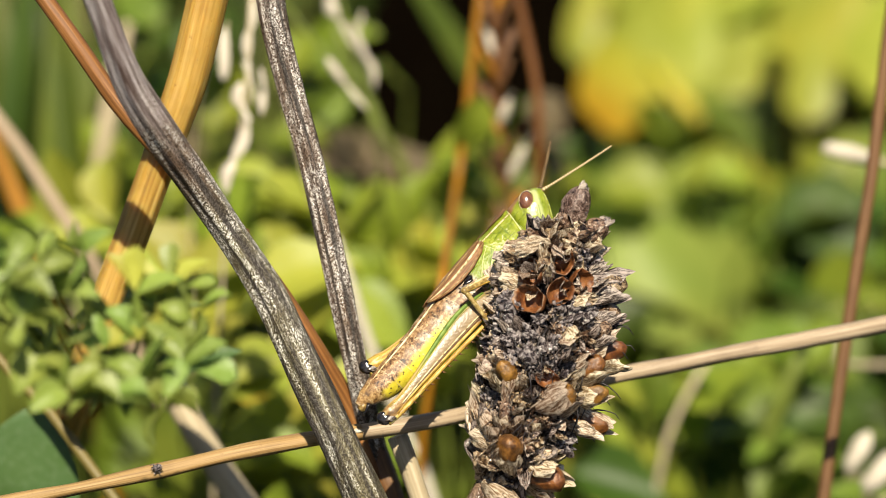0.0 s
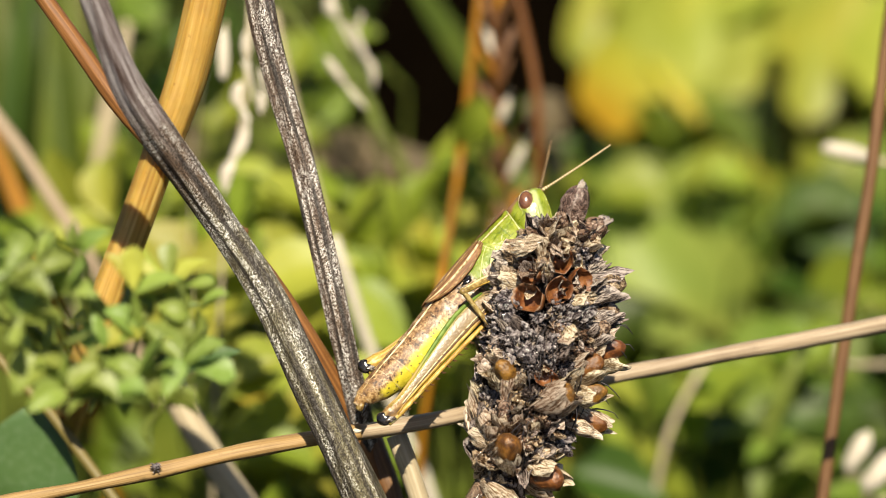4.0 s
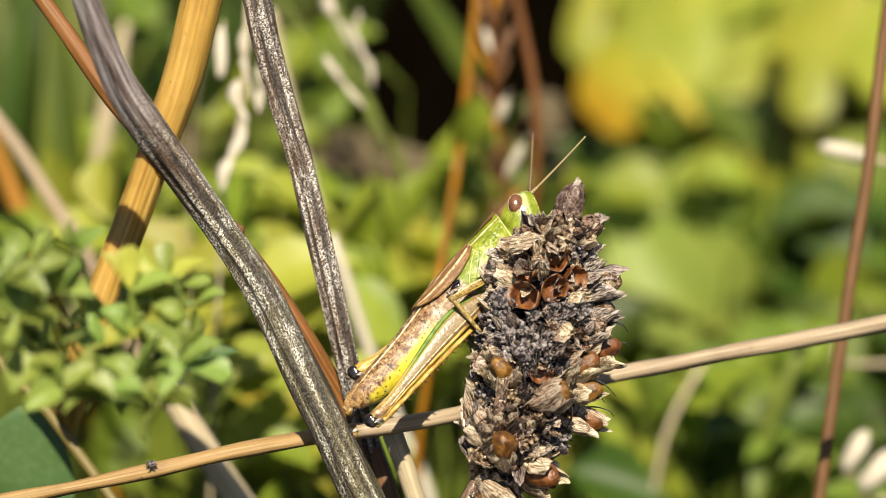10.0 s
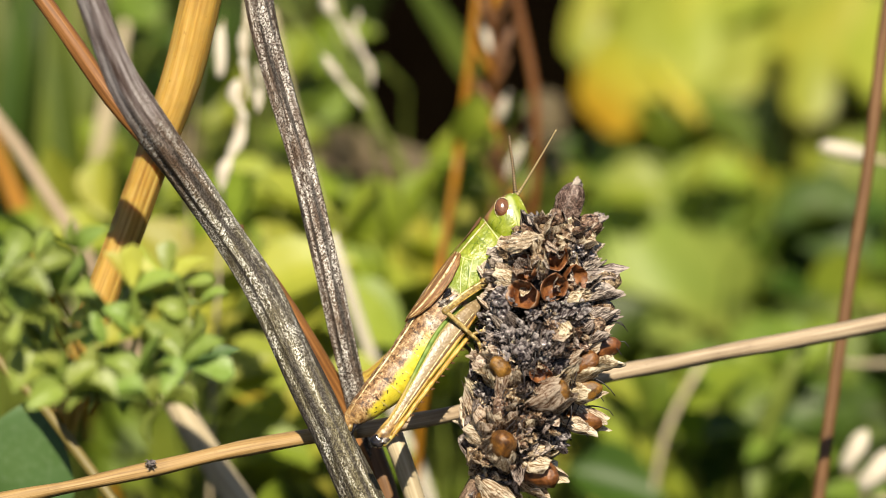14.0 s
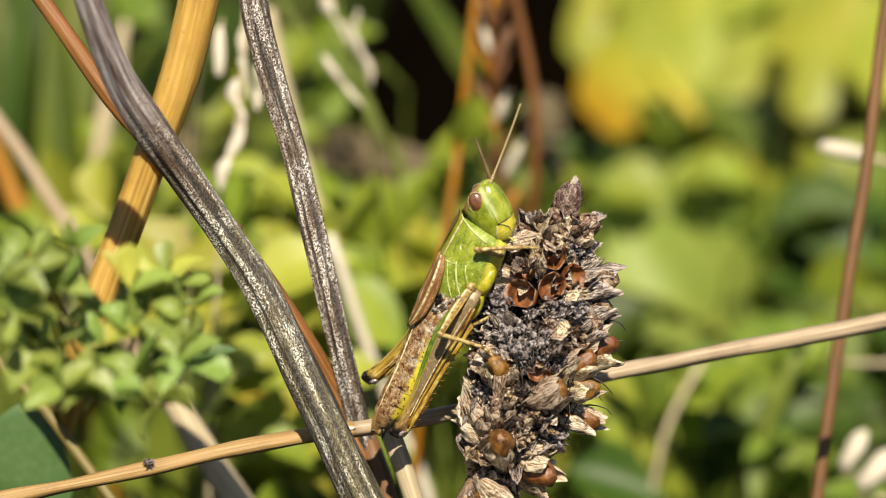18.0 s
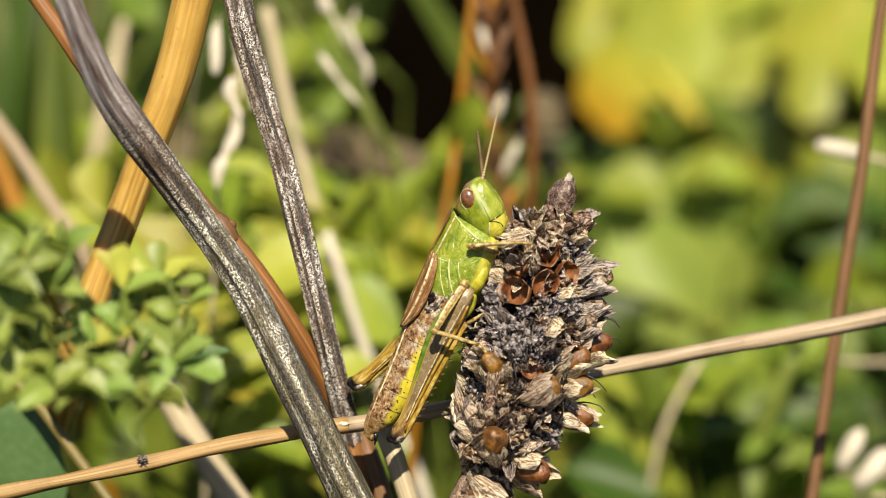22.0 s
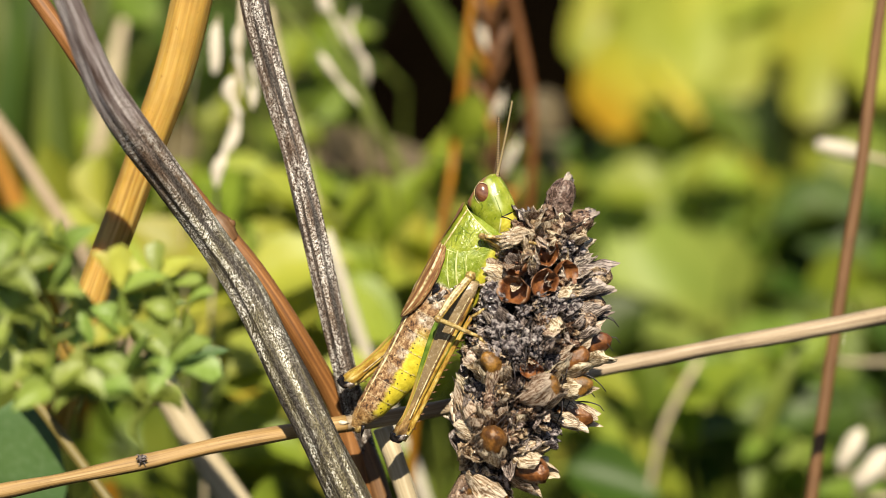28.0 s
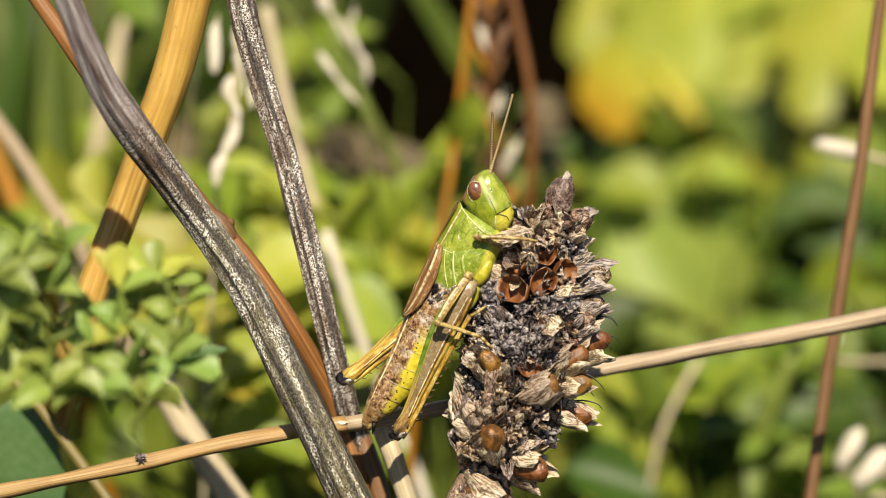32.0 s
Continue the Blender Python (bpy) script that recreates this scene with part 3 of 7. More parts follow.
    spot_c = s.ramp(s.noise(2.6, 4, 0.65), [(0.42, (0.018, 0.013, 0.010)), (0.52, (0.24, 0.18, 0.13)), (0.62, (0.72, 0.66, 0.58))])
    c = s.mix(rear, c, spot_c)
    s.bump(s.noise(1.6, 4, 0.65, None, 1.2), 0.16, 0.8)
    M["flank"] = s.done(c)
    s = Stuffing("brown_wing", 0.45, 0, 0.4)
    along = s.scaled((0.12, 1, 1))
    f = s.noise(5.5, 4, 0.6, along)
    c = s.ramp(f, [(0.3, (0.13, 0.055, 0.020)), (0.55, (0.30, 0.145, 0.060)), (0.75, (0.42, 0.25, 0.12))])
    c = s.mix(s.math('MULTIPLY', s.grade(s.noise(4.5, 3, 0.7), 0.56, 0.66), 0.6), c, (0.09, 0.040, 0.016))
    s.bump(f, 0.16, 0.9)
    M["wing"] = s.done(c, 0.12)
    s = Stuffing("clear_membrane", 0.22, 0, 0.6)
    c = s.ramp(s.noise(3.0, 3), [(0.35, (0.45, 0.38, 0.26)), (0.65, (0.68, 0.62, 0.48))])
    s.bsdf.inputs["Alpha"].default_value = 0.55
    M["membrane"] = s.done(c)
    # hind thigh: taupe outer face with small pale dots, amber towards the knee
    s = Stuffing("taupe_thigh", 0.34, 0, 0.5)
    f = s.noise(1.8, 4, 0.6)
    c = s.ramp(f, [(0.3, (0.15, 0.100, 0.050)), (0.6, (0.26, 0.185, 0.098)), (0.8, (0.39, 0.31, 0.19))])
    c = s.mix(s.math('MULTIPLY', s.grade(s.noise(7.0, 2), 0.58, 0.68), 0.6), c, (0.52, 0.45, 0.33))
    c = s.mix(s.math('MULTIPLY', s.grade(s.axis(0), -8.4, -10.4), 0.8), c, s.ramp(s.noise(3.2, 4, 0.7, s.scaled((0.3, 1, 1))), [(0.38, (0.07, 0.030, 0.010)), (0.52, (0.30, 0.165, 0.045)), (0.66, (0.55, 0.42, 0.20))]))
    bars = s.math('SINE', s.math('MULTIPLY', s.math('ADD', s.axis(0), s.math('MULTIPLY', s.math('ABSOLUTE', s.math('ADD', s.axis(2), -0.5)), -1.0)), 15.0))
    s.bump(s.math('ADD', s.noise(5.0, 3), s.math('MULTIPLY', bars, 0.10)), 0.05, 0.6)
    M["thigh"] = s.done(c)
    s = Stuffing("green_ridge", 0.5, 0, 0.3)
    c = s.mix(s.grade(s.axis(0), -6.2, -9.0), s.ramp(s.noise(1.5, 3), [(0.35, (0.065, 0.125, 0.010)), (0.65, (0.16, 0.235, 0.035))]), (0.36, 0.23, 0.06))
    M["ridge"] = s.done(c)
    s = Stuffing("amber_keel", 0.42)
    s.bump(s.noise(6.0, 3), 0.05, 0.6)
    M["keel"] = s.done(s.ramp(s.noise(3.0, 5, 0.7, s.scaled((0.25, 1, 1))), [(0.32, (0.075, 0.030, 0.006)), (0.44, (0.30, 0.16, 0.022)), (0.56, (0.46, 0.32, 0.06)), (0.68, (0.66, 0.57, 0.28))]))
    s = Stuffing("straw_leg", 0.38)
    s.bump(s.noise(5.0, 3), 0.05, 0.6)
    M["legs"] = s.done(s.ramp(s.noise(3.0, 4, 0.7), [(0.36, (0.10, 0.055, 0.016)), (0.5, (0.27, 0.18, 0.055)), (0.62, (0.46, 0.36, 0.15)), (0.75, (0.64, 0.56, 0.34))]))
    s = Stuffing("black_knee", 0.14, 0, 0.7)
    M["knee"] = s.done(s.ramp(s.noise(1.4, 2), [(0.5, (0.006, 0.005, 0.006)), (0.72, (0.03, 0.026, 0.028))]))
    s = Stuffing("whitish_lobe", 0.2, 0, 0.6)
    M["lobe"] = s.done(s.ramp(s.noise(3.0, 3), [(0.44, (0.05, 0.036, 0.028)), (0.64, (0.42, 0.37, 0.33))]))
    s = Stuffing("ringed_feeler", 0.5)
    rings = s.math('SINE', s.math('MULTIPLY', s.axis(0), 30.0))
    M["feeler_dark"] = s.done(s.mix(s.grade(rings, -0.2, 0.7), (0.030, 0.018, 0.008), (0.24, 0.16, 0.07)))
    s = Stuffing("pale_feeler", 0.5)
    rings = s.math('SINE', s.math('MULTIPLY', s.axis(0), 30.0))
    M["feeler_pale"] = s.done(s.mix(s.grade(rings, -0.6, 0.3), (0.30, 0.20, 0.09), (0.56, 0.45, 0.25)))

    # leaves
    M["leaf_bright"] = leaf_material("bright_leaf", (0.18, 0.228, 0.018), (0.235, 0.275, 0.04), (0.25, 0.285, 0.03))
    M["leaf_green"] = leaf_material("green_leaf", (0.11, 0.165, 0.016), (0.15, 0.21, 0.035), (0.165, 0.215, 0.025))
    M["leaf_soft"] = leaf_material("soft_green_leaf", (0.22, 0.29, 0.05), (0.26, 0.33, 0.075), (0.26, 0.315, 0.055), 0.5, 0.3)
    # deep green, with the shade of the undergrowth mixed into the leaf colour
    M["leaf_deep"] = leaf_material("shade_deep_green_leaf", (0.042, 0.074, 0.008), (0.06, 0.095, 0.016), (0.066, 0.105, 0.012))
    M["leaf_lime"] = leaf_material("lime_leaf", (0.28, 0.315, 0.038), (0.35, 0.375, 0.075), (0.37, 0.36, 0.042))
    M["leaf_yellow"] = leaf_material("yellowing_leaf", (0.42, 0.38, 0.030), (0.49, 0.45, 0.08), (0.48, 0.34, 0.022), 0.45, 0.35, (0.50, 0.30, 0.02))
    s = Stuffing("turning_leaf", 0.45, 0, 0.35)
    c = s.ramp(s.math('ADD', s.axis(1, s.uv(1, 1)), s.math('MULTIPLY', s.math('SUBTRACT', s.noise(0.10, 3), 0.5), 0.5)), [(0.45, (0.28, 0.31, 0.035)), (0.70, (0.40, 0.36, 0.025)), (0.95, (0.44, 0.25, 0.012))])
    c = s.mix(s.math('MULTIPLY', s.grade(s.noise(1.2, 4, 0.6), 0.5, 0.7), 0.3), c, (0.46, 0.45, 0.10))
    M["turning"] = s.done(c, 0.35, (1.25, 1.3, 0.75))
    M["leaf_blue"] = leaf_material("bluish_leaf", (0.075, 0.14, 0.045), (0.12, 0.18, 0.08), (0.065, 0.12, 0.03), 0.5, 0.2)
    M["clover"] = leaf_material("clover_leaf", (0.165, 0.228, 0.045), (0.27, 0.325, 0.11), (0.23, 0.285, 0.050), 0.42, 0.2)
    M["clover_tip"] = leaf_material("young_clover_leaf", (0.33, 0.355, 0.055), (0.45, 0.46, 0.13), (0.41, 0.395, 0.065), 0.45, 0.25)
    M["leaf_olive"] = leaf_material("olive_blade", (0.062, 0.088, 0.008), (0.10, 0.12, 0.02), (0.09, 0.11, 0.010), 0.5, 0.3)
    M["deadleaf"] = leaf_material("dead_leaf", (0.125, 0.095, 0.050), (0.19, 0.15, 0.09), (0.08, 0.06, 0.03), 0.6, 0.1)
    # bare soil; the deep shade between the plants is put into its near-black colour
    s = Stuffing("shade_black_soil", 0.95, 0, 0.0)
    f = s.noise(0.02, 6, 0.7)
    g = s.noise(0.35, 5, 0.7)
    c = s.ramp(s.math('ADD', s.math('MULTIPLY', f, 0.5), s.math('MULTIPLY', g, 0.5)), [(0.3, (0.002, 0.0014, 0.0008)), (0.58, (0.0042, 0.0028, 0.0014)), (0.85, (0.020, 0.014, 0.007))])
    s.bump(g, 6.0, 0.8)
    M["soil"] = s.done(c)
    s = Stuffing("meadow_grass", 0.5)
    c = s.ramp(s.island(), [(0.0, (0.030, 0.060, 0.008)), (0.5, (0.060, 0.10, 0.015)), (0.8, (0.12, 0.14, 0.03)), (1.0, (0.26, 0.20, 0.09))])
    M["grass"] = s.done(c, 0.3)
    return M


M = build_materials()


# ---- shaping ----
rng = random.Random(7)


def spline(points, step):
    """Points along a smooth line through the given ones."""
    p = [Vector(q) for q in points]
    p = [p[0] * 2 - p[1]] + p + [p[-1] * 2 - p[-2]]
    line = []
    for a, b, c, d in zip(p, p[1:], p[2:], p[3:]):
        n = max(1, int((c - b).length / step))
        for i in range(n):
            t = i / n
            line.append(0.5 * (2 * b + (c - a) * t + (2 * a - 5 * b + 4 * c - d) * t * t + (3 * b - a - 3 * c + d) * t ** 3))
    line.append(p[-2])
    return line


class Geo:
    """Verts in millimetres, faces and a UV for each vert."""

    def __init__(self):
        self.v, self.f, self.uv = [], [], []

    def add(self, co, uv=(0, 0)):
        self.v.append(tuple(co))
        self.uv.append(uv)
        return len(self.v) - 1

    def rings(self, rings, closed=True, caps=True, lengths=None):
        """Skin a row of rings with equal counts."""
        n = len(rings[0])
        start = len(self.v)
        run = 0.0
        for k, r in enumerate(rings):
            if k:
                run += (Vector(r[0]) - Vector(rings[k - 1][0])).length
            for i, co in enumerate(r):
                self.add(co, (i / n, run))
        m = n if closed else n - 1
        for k in range(len(rings) - 1):
            for i in range(m):
                a, b = start + k * n + i, start + k * n + (i + 1) % n
                self.f.append((a, b, b + n, a + n))
        if caps and closed:
            self.f.append(tuple(start + i for i in reversed(range(n))))
            self.f.append(tuple(start + (len(rings) - 1) * n + i for i in range(n)))
        return self

    def tube(self, points, radii, sides=8, step=2.0, ribs=0, rib_depth=0.0, wobble=0.0, flat=1.0, knots=False):
        """knots: one radius for each of the points; otherwise the radii spread evenly over the length."""
        line = spline(points, step)
        marks = []
        if knots:
            for i, (a, b) in enumerate(zip(points, points[1:])):
                n = max(1, int((Vector(b) - Vector(a)).length / step))
                marks += [i + j / n for j in range(n)]
            marks.append(len(points) - 1)
        rings = []
        side = None
        total = len(line) - 1
        seed = rng.uniform(0, 50)
        for k, c in enumerate(line):
            way = (line[min(k + 1, total)] - line[max(k - 1, 0)]).normalized()
            if side is None:
                side = way.cross(Vector((0.31, 0.87, 0.38))).normalized()
            side = (side - way * side.dot(way)).normalized()
            up = way.cross(side)
            t = marks[k] if knots else k / max(1, total) * (len(radii) - 1)
            i = min(int(t), len(radii) - 2) if len(radii) > 1 else 0
            r = radii[i] + (radii[min(i + 1, len(radii) - 1)] - radii[i]) * (t - i)
            ring = []
            for j in range(sides):
                a = 2 * math.pi * j / sides
                rr = r * (1 + rib_depth * math.cos(ribs * a))
                if wobble:
                    rr *= 1 + wobble * noise.noise((math.cos(a) * 0.8 + seed, math.sin(a) * 0.8, k * step * 0.22))
                ring.append(c + side * (math.cos(a) * rr) + up * (math.sin(a) * rr * flat))
            rings.append(ring)
        return self.rings(rings)

    def ball(self, centre, radii, turn=None, seg=14, row=9, rumple=0.0, freq=1.0, seed=0.0, crease=0.0):
        c = Vector(centre)
        rings = []
        for k in range(1, row):
            lat = math.pi * k / row - math.pi / 2
            ring = []
            for j in range(seg):
                a = 2 * math.pi * j / seg
                d = Vector((math.cos(lat) * math.cos(a), math.cos(lat) * math.sin(a), math.sin(lat)))
                s = 1 + rumple * noise.noise(d * freq + Vector((seed, seed * 0.7, 3.1)))
                if crease:
                    s -= crease * (1 - abs(noise.noise(d * freq * 2.3 + Vector((seed * 1.9, 5.0, seed)))) * 3) + crease * 0.5 * noise.noise(d * freq * 5.1 + Vector((2.0, seed, 1.0)))
                q = Vector((d.x * radii[0], d.y * radii[1], d.z * radii[2])) * s
                ring.append(c + (turn @ q if turn else q))
            rings.append(ring)
        return self.rings(rings)

    def leaf(self, base, tip, width, normal, shape="ovate", fold=0.12, droop=0.1, rows=10, teeth=0.0):
        """A leaf blade from base to tip that folds along its rib and droops."""
        b, t = Vector(base), Vector(tip)
        way = t - b
        length = way.length
        way.normalize()
        n = Vector(normal)
        n = (n - way * n.dot(way)).normalized()
        s = way.cross(n)
        cols = 5
        start = len(self.v)
        for i in range(rows + 1):
            f = i / rows
            if shape == "ovate":
                w = math.sin(math.pi * min(1, f ** 0.75)) ** 0.8
            elif shape == "obovate":
                w = (f ** 0.9) * math.sqrt(max(0, 1 - f ** 6)) * 1.15
            else:
                w = min(1, f * 6 + 0.4) * (1 - f ** 3)
            if teeth:
                w *= 1 - teeth * (i % 2)
            w = max(w, 0.02) * width / 2
            mid = b + way * (length * f) - n * (droop * length * (f - 0.5) ** 2 * 2)
            for j in range(cols):
                x = (j / (cols - 1) - 0.5) * 2
                ripple = noise.noise((f * 3 + b.x, x * 1.5, b.z * 0.3)) * 0.05 * width
                self.add(mid + s * (x * w) + n * (abs(x) * w * fold * 2 + ripple), (x, f))
        for i in range(rows):
            for j in range(cols - 1):
                a = start + i * cols + j
                self.f.append((a, a + 1, a + cols + 1, a + cols))
        return self

    def scale(self, length, width, cup=0.5, curl=0.2, wrinkle=0.1, seed=0.0, ragged=0.2, rows=9, cols=7):
        """A dry papery scale: stands up along z from the origin, cupped, wrinkled lengthwise, torn at the tip."""
        start = len(self.v)
        for j in range(cols):
            x = j / (cols - 1) * 2 - 1
            reach = length * (1 - ragged * (0.5 + noise.noise((x * 2.1, seed, 7.7))) - 0.25 * x * x)
            for i in range(rows):
                f = i / (rows - 1)
                w = width / 2 * min(1.0, 0.35 + 1.1 * f) * (1 - 0.38 * f ** 4)
                wave = wrinkle * width * (noise.noise((x * 2.6, f * 1.3 + seed, 2.2)) + 0.4 * noise.noise((x * 4.0, f * 4.5, seed)) + 0.35 * noise.noise((x * 1.2, f * 7.0, seed + 3.0)))
                out = cup * width * 0.5 * (1 - x * x) * (1 - 0.3 * f) + curl * length * f * f + wave
                self.add((x * w + wave * 0.5, -out, f * reach), (x * 0.5, f))
        for j in range(cols - 1):
            for i in range(rows - 1):
                a = start + j * rows + i
                self.f.append((a, a + rows, a + rows + 1, a + 1))
        return self

    def mesh(self, name, smooth=True):
        me = bpy.data.meshes.new(name)
        me.from_pydata([(x / 1000, y / 1000, z / 1000) for x, y, z in self.v], [], self.f)
        layer = me.uv_layers.new(name="UVMap")
        idx = np.empty(len(me.loops), dtype=np.int32)
        me.loops.foreach_get("vertex_index", idx)
        layer.data.foreach_set("uv", np.array(self.uv, dtype=np.float32)[idx].ravel())
        if smooth:
            me.polygons.foreach_set("use_smooth", np.ones(len(me.polygons), dtype=bool))
        me.update()
        return me


def part(name, geo, material, parent, label="", at=None, smooth=True):
    """One mesh object under a thing or a part. geo: a Geo or a mesh that is shared."""
    me = geo.mesh(name, smooth) if isinstance(geo, Geo) else geo
    if not me.materials:
        me.materials.append(material)
    ob = new(name, me)
    ob.parent = parent
    if at is not None:
        ob.matrix_basis = at
    if label:
        tagged(ob, label)
    return ob


def thing(name, origin_mm, label, category, group="", turn=None):
    ob = new(name)
    ob.empty_display_size = 0.005
    m = Matrix.Translation(Vector(origin_mm) / 1000)
    ob.matrix_basis = m @ turn.to_4x4() if turn else m
    return tagged(ob, label, category, group)


def single(name, geo, material, origin_mm, label, category, group="", kind=""):
    ob = new(name, geo.mesh(name))
    ob.data.materials.append(material)
    ob.location = Vector(origin_mm) / 1000
    return tagged(ob, label, category, group, kind)


def grounded(spots, lean=(0.0, 0.0), deep=8.0):
    """World points of a stalk, carried on down into the ground."""
    pts = [spot(p) for p in spots]
    last, before = pts[-1], pts[-2]
    way = (last - before).normalized()
    pts += [last + way * 5, last + way * 11]
    last = pts[-1]
    z = last.z
    pts.append(Vector((last.x + way.x * 18 + lean[0] * 0.2, last.y + way.y * 14 + lean[1] * 0.2, z * 0.82)))
    pts.append(Vector((last.x + way.x * 26 + lean[0] * 0.7, last.y + way.y * 20 + lean[1] * 0.7, z * 0.4)))
    pts.append(Vector((last.x + way.x * 28 + lean[0], last.y + way.y * 22 + lean[1], -deep)))
    return pts


def stalk(name, spots, radii, material, label, category, group="", sides=12, ribs=0, rib_depth=0.0, wobble=0.06, step=2.0, lean=(0, 0), joints=(0.86,), knots=False):
    """A stalk as a thing: its stem, a swollen joint or two, and a root collar in the soil."""
    pts = grounded(spots, lean)
    if knots:
        radii = list(radii) + [radii[-1]] * (len(pts) - len(radii))
    foot = Vector((pts[-1].x, pts[-1].y, 0))
    t = thing(name, foot, label, category, group)
    part("stem", Geo().tube([p - foot for p in pts], radii, sides, step, ribs, rib_depth, wobble, 1.0, knots), material, t)
    line = spline([p - foot for p in pts], 1.0)
    for f in joints:
        i = int(f * (len(line) - 1))
        r = radii[min(int(f * len(radii)), len(radii) - 1)]
        way = (line[min(i + 1, len(line) - 1)] - line[i - 1]).normalized()
        part("joint", Geo().tube([line[i] - way * r, line[i] - way * r * 0.3, line[i] + way * r * 0.3, line[i] + way * r], [r * 1.02, r * 1.22, r * 1.22, r * 1.02], sides, r * 0.4, ribs, rib_depth), material, t)
    part("root_collar", Geo().tube([Vector((0, 0, 7)), Vector((0, 0, 2)), Vector((0, 0, -6))], [radii[-1] * 1.05, radii[-1] * 1.5, radii[-1] * 2.0], 10, 2), material, t)
    return t


# ---- ground ----
def build_ground():
    g = Geo()
    n = 60
    for j in range(n + 1):
        for i in range(n + 1):
            u, v = i / n * 2 - 1, j / n * 2 - 1
            x, y = 900 * u + 2.6e6 * u ** 9, 900 * v + 2.6e6 * v ** 9
            near = max(0.0, 1 - (x * x + y * y) / 2.5e6)
            g.add((x, y, near * (9 * noise.noise((x * 0.012, y * 0.012, 0)) + 4 * noise.noise((x * 0.05, y * 0.05, 5))) - 4), (u, v))
    for j in range(n):
        for i in range(n):
            a = j * (n + 1) + i
            g.f.append((a, a + 1, a + n + 2, a + n + 1))
    # the soil colour already holds the shade seen through the gaps
    single("ground", g, M["soil"], (0, 0, 0), "bare soil of the meadow floor, coloured near black for shade", "ground", kind="structure")


build_ground()


# ---- the stalks round the seed head ----
front_stem = stalk("dead_plant", [(-24.54, 20.99, -16.5), (-23.59, 18.13, -14.8), (-23.04, 16.34, -13.4), (-22.16, 13.44, -11), (-21.38, 11.23, -9), (-20.35, 9.36, -7.4), (-19.17, 7.47, -5.6), (-17.71, 5.25, -3.6), (-15.37, 1.63, -1.2), (-12.56, -2.76, 0), (-10.08, -7.96, 0), (-7.36, -13.64, 0), (-4.66, -19.64, 1)],
                   [0.80, 0.82, 0.88, 1.02, 1.12, 1.18, 1.20, 1.14, 1.10, 1.18, 1.26, 1.32, 1.4], M["mottled"],
                   "weathered grey-brown dead stem with ribs and pale speckles", "plant stem", "dead stems", 30, 6, 0.10, 0.10, 0.8, (6, 4), (0.86,), True)
rear_stem = stalk("dead_plant", [(-13.6, 23.11, 3), (-12.73, 19.5, 3.4), (-12.33, 17.69, 3.6), (-12.02, 15.87, 3.8), (-11.02, 11.83, 4.2), (-9.69, 6.96, 4.6), (-8.23, 0.86, 4.8), (-7.07, -4.86, 5.5), (-6.04, -9.82, 7), (-5.05, -14.45, 9), (-3.82, -19.91, 10)],
                  [1.05, 1.04, 1.03, 1.02, 0.99, 0.94, 0.90, 0.88, 0.88, 0.90, 0.95], M["speckled"],
                  "straight grey-brown dead stem with ribs and pale speckles", "plant stem", "dead stems", 30, 6, 0.10, 0.10, 0.8, (0, 10), (0.86,), True)
orange_stem = stalk("dry_plant", [(-31.85, 22.39, 4), (-29.49, 19.14, 4), (-26.81, 15.4, 4), (-23.42, 10.53, 4.2), (-21, 7.69, 4.4), (-17.92, 4.4, 4.6), (-15.24, 1.14, 4.8), (-12.52, -2.12, 5), (-9.38, -7.04, 6), (-6.37, -12.77, 8.5), (-4.8, -19.01, 9)],
                    [0.62, 0.62, 0.62, 0.62, 0.62, 0.62, 0.62, 0.65, 0.72, 0.8, 0.85], M["orange"], "thin orange-brown dry stem behind the grey stem", "plant stem", "dry stems", 20, 7, 0.05, 0.08, 1.2, (-4, 8), (0.86,), True)
node = spot((-14.9, 0.75, 4.8)) - orange_stem.location * 1000
part("joint", Geo().tube([node + SIDE * -0.75 + RISE * 0.95, node + SIDE * -0.25 + RISE * 0.32, node + SIDE * 0.25 - RISE * 0.32, node + SIDE * 0.75 - RISE * 0.95], [0.63, 0.86, 0.84, 0.63], 18, 0.2, 7, 0.05, 0.35), M["redbrown"], orange_stem, "knobbly brown joint")
part("scar", Geo().ball(node + SIDE * 0.62 + RISE * 0.45, (0.32, 0.3, 0.42), None, 14, 10, 0.6, 1.8, 3), M["redbrown"], orange_stem, "broken side shoot")
straw = stalk("straw", [(-15.52, 22.39, 4), (-16.7, 19.18, 4.6), (-18.47, 12.3, 5.5), (-20.63, 6.4, 6.5), (-22.65, 1.07, 7.5), (-24.1, -2.6, 8), (-25.8, -7.4, 8.6), (-27.2, -10.6, 13), (-30.6, -15.6, 34)],
              [1.46, 1.46, 1.42, 1.28, 1.2, 1.2, 1.2, 1.2, 1.2], M["ochre"], "thick ochre-yellow dry straw with long grooves", "straw", "", 30, 9, 0.05, 0.06, 1.2, (-8, 10), (0.86,), True)


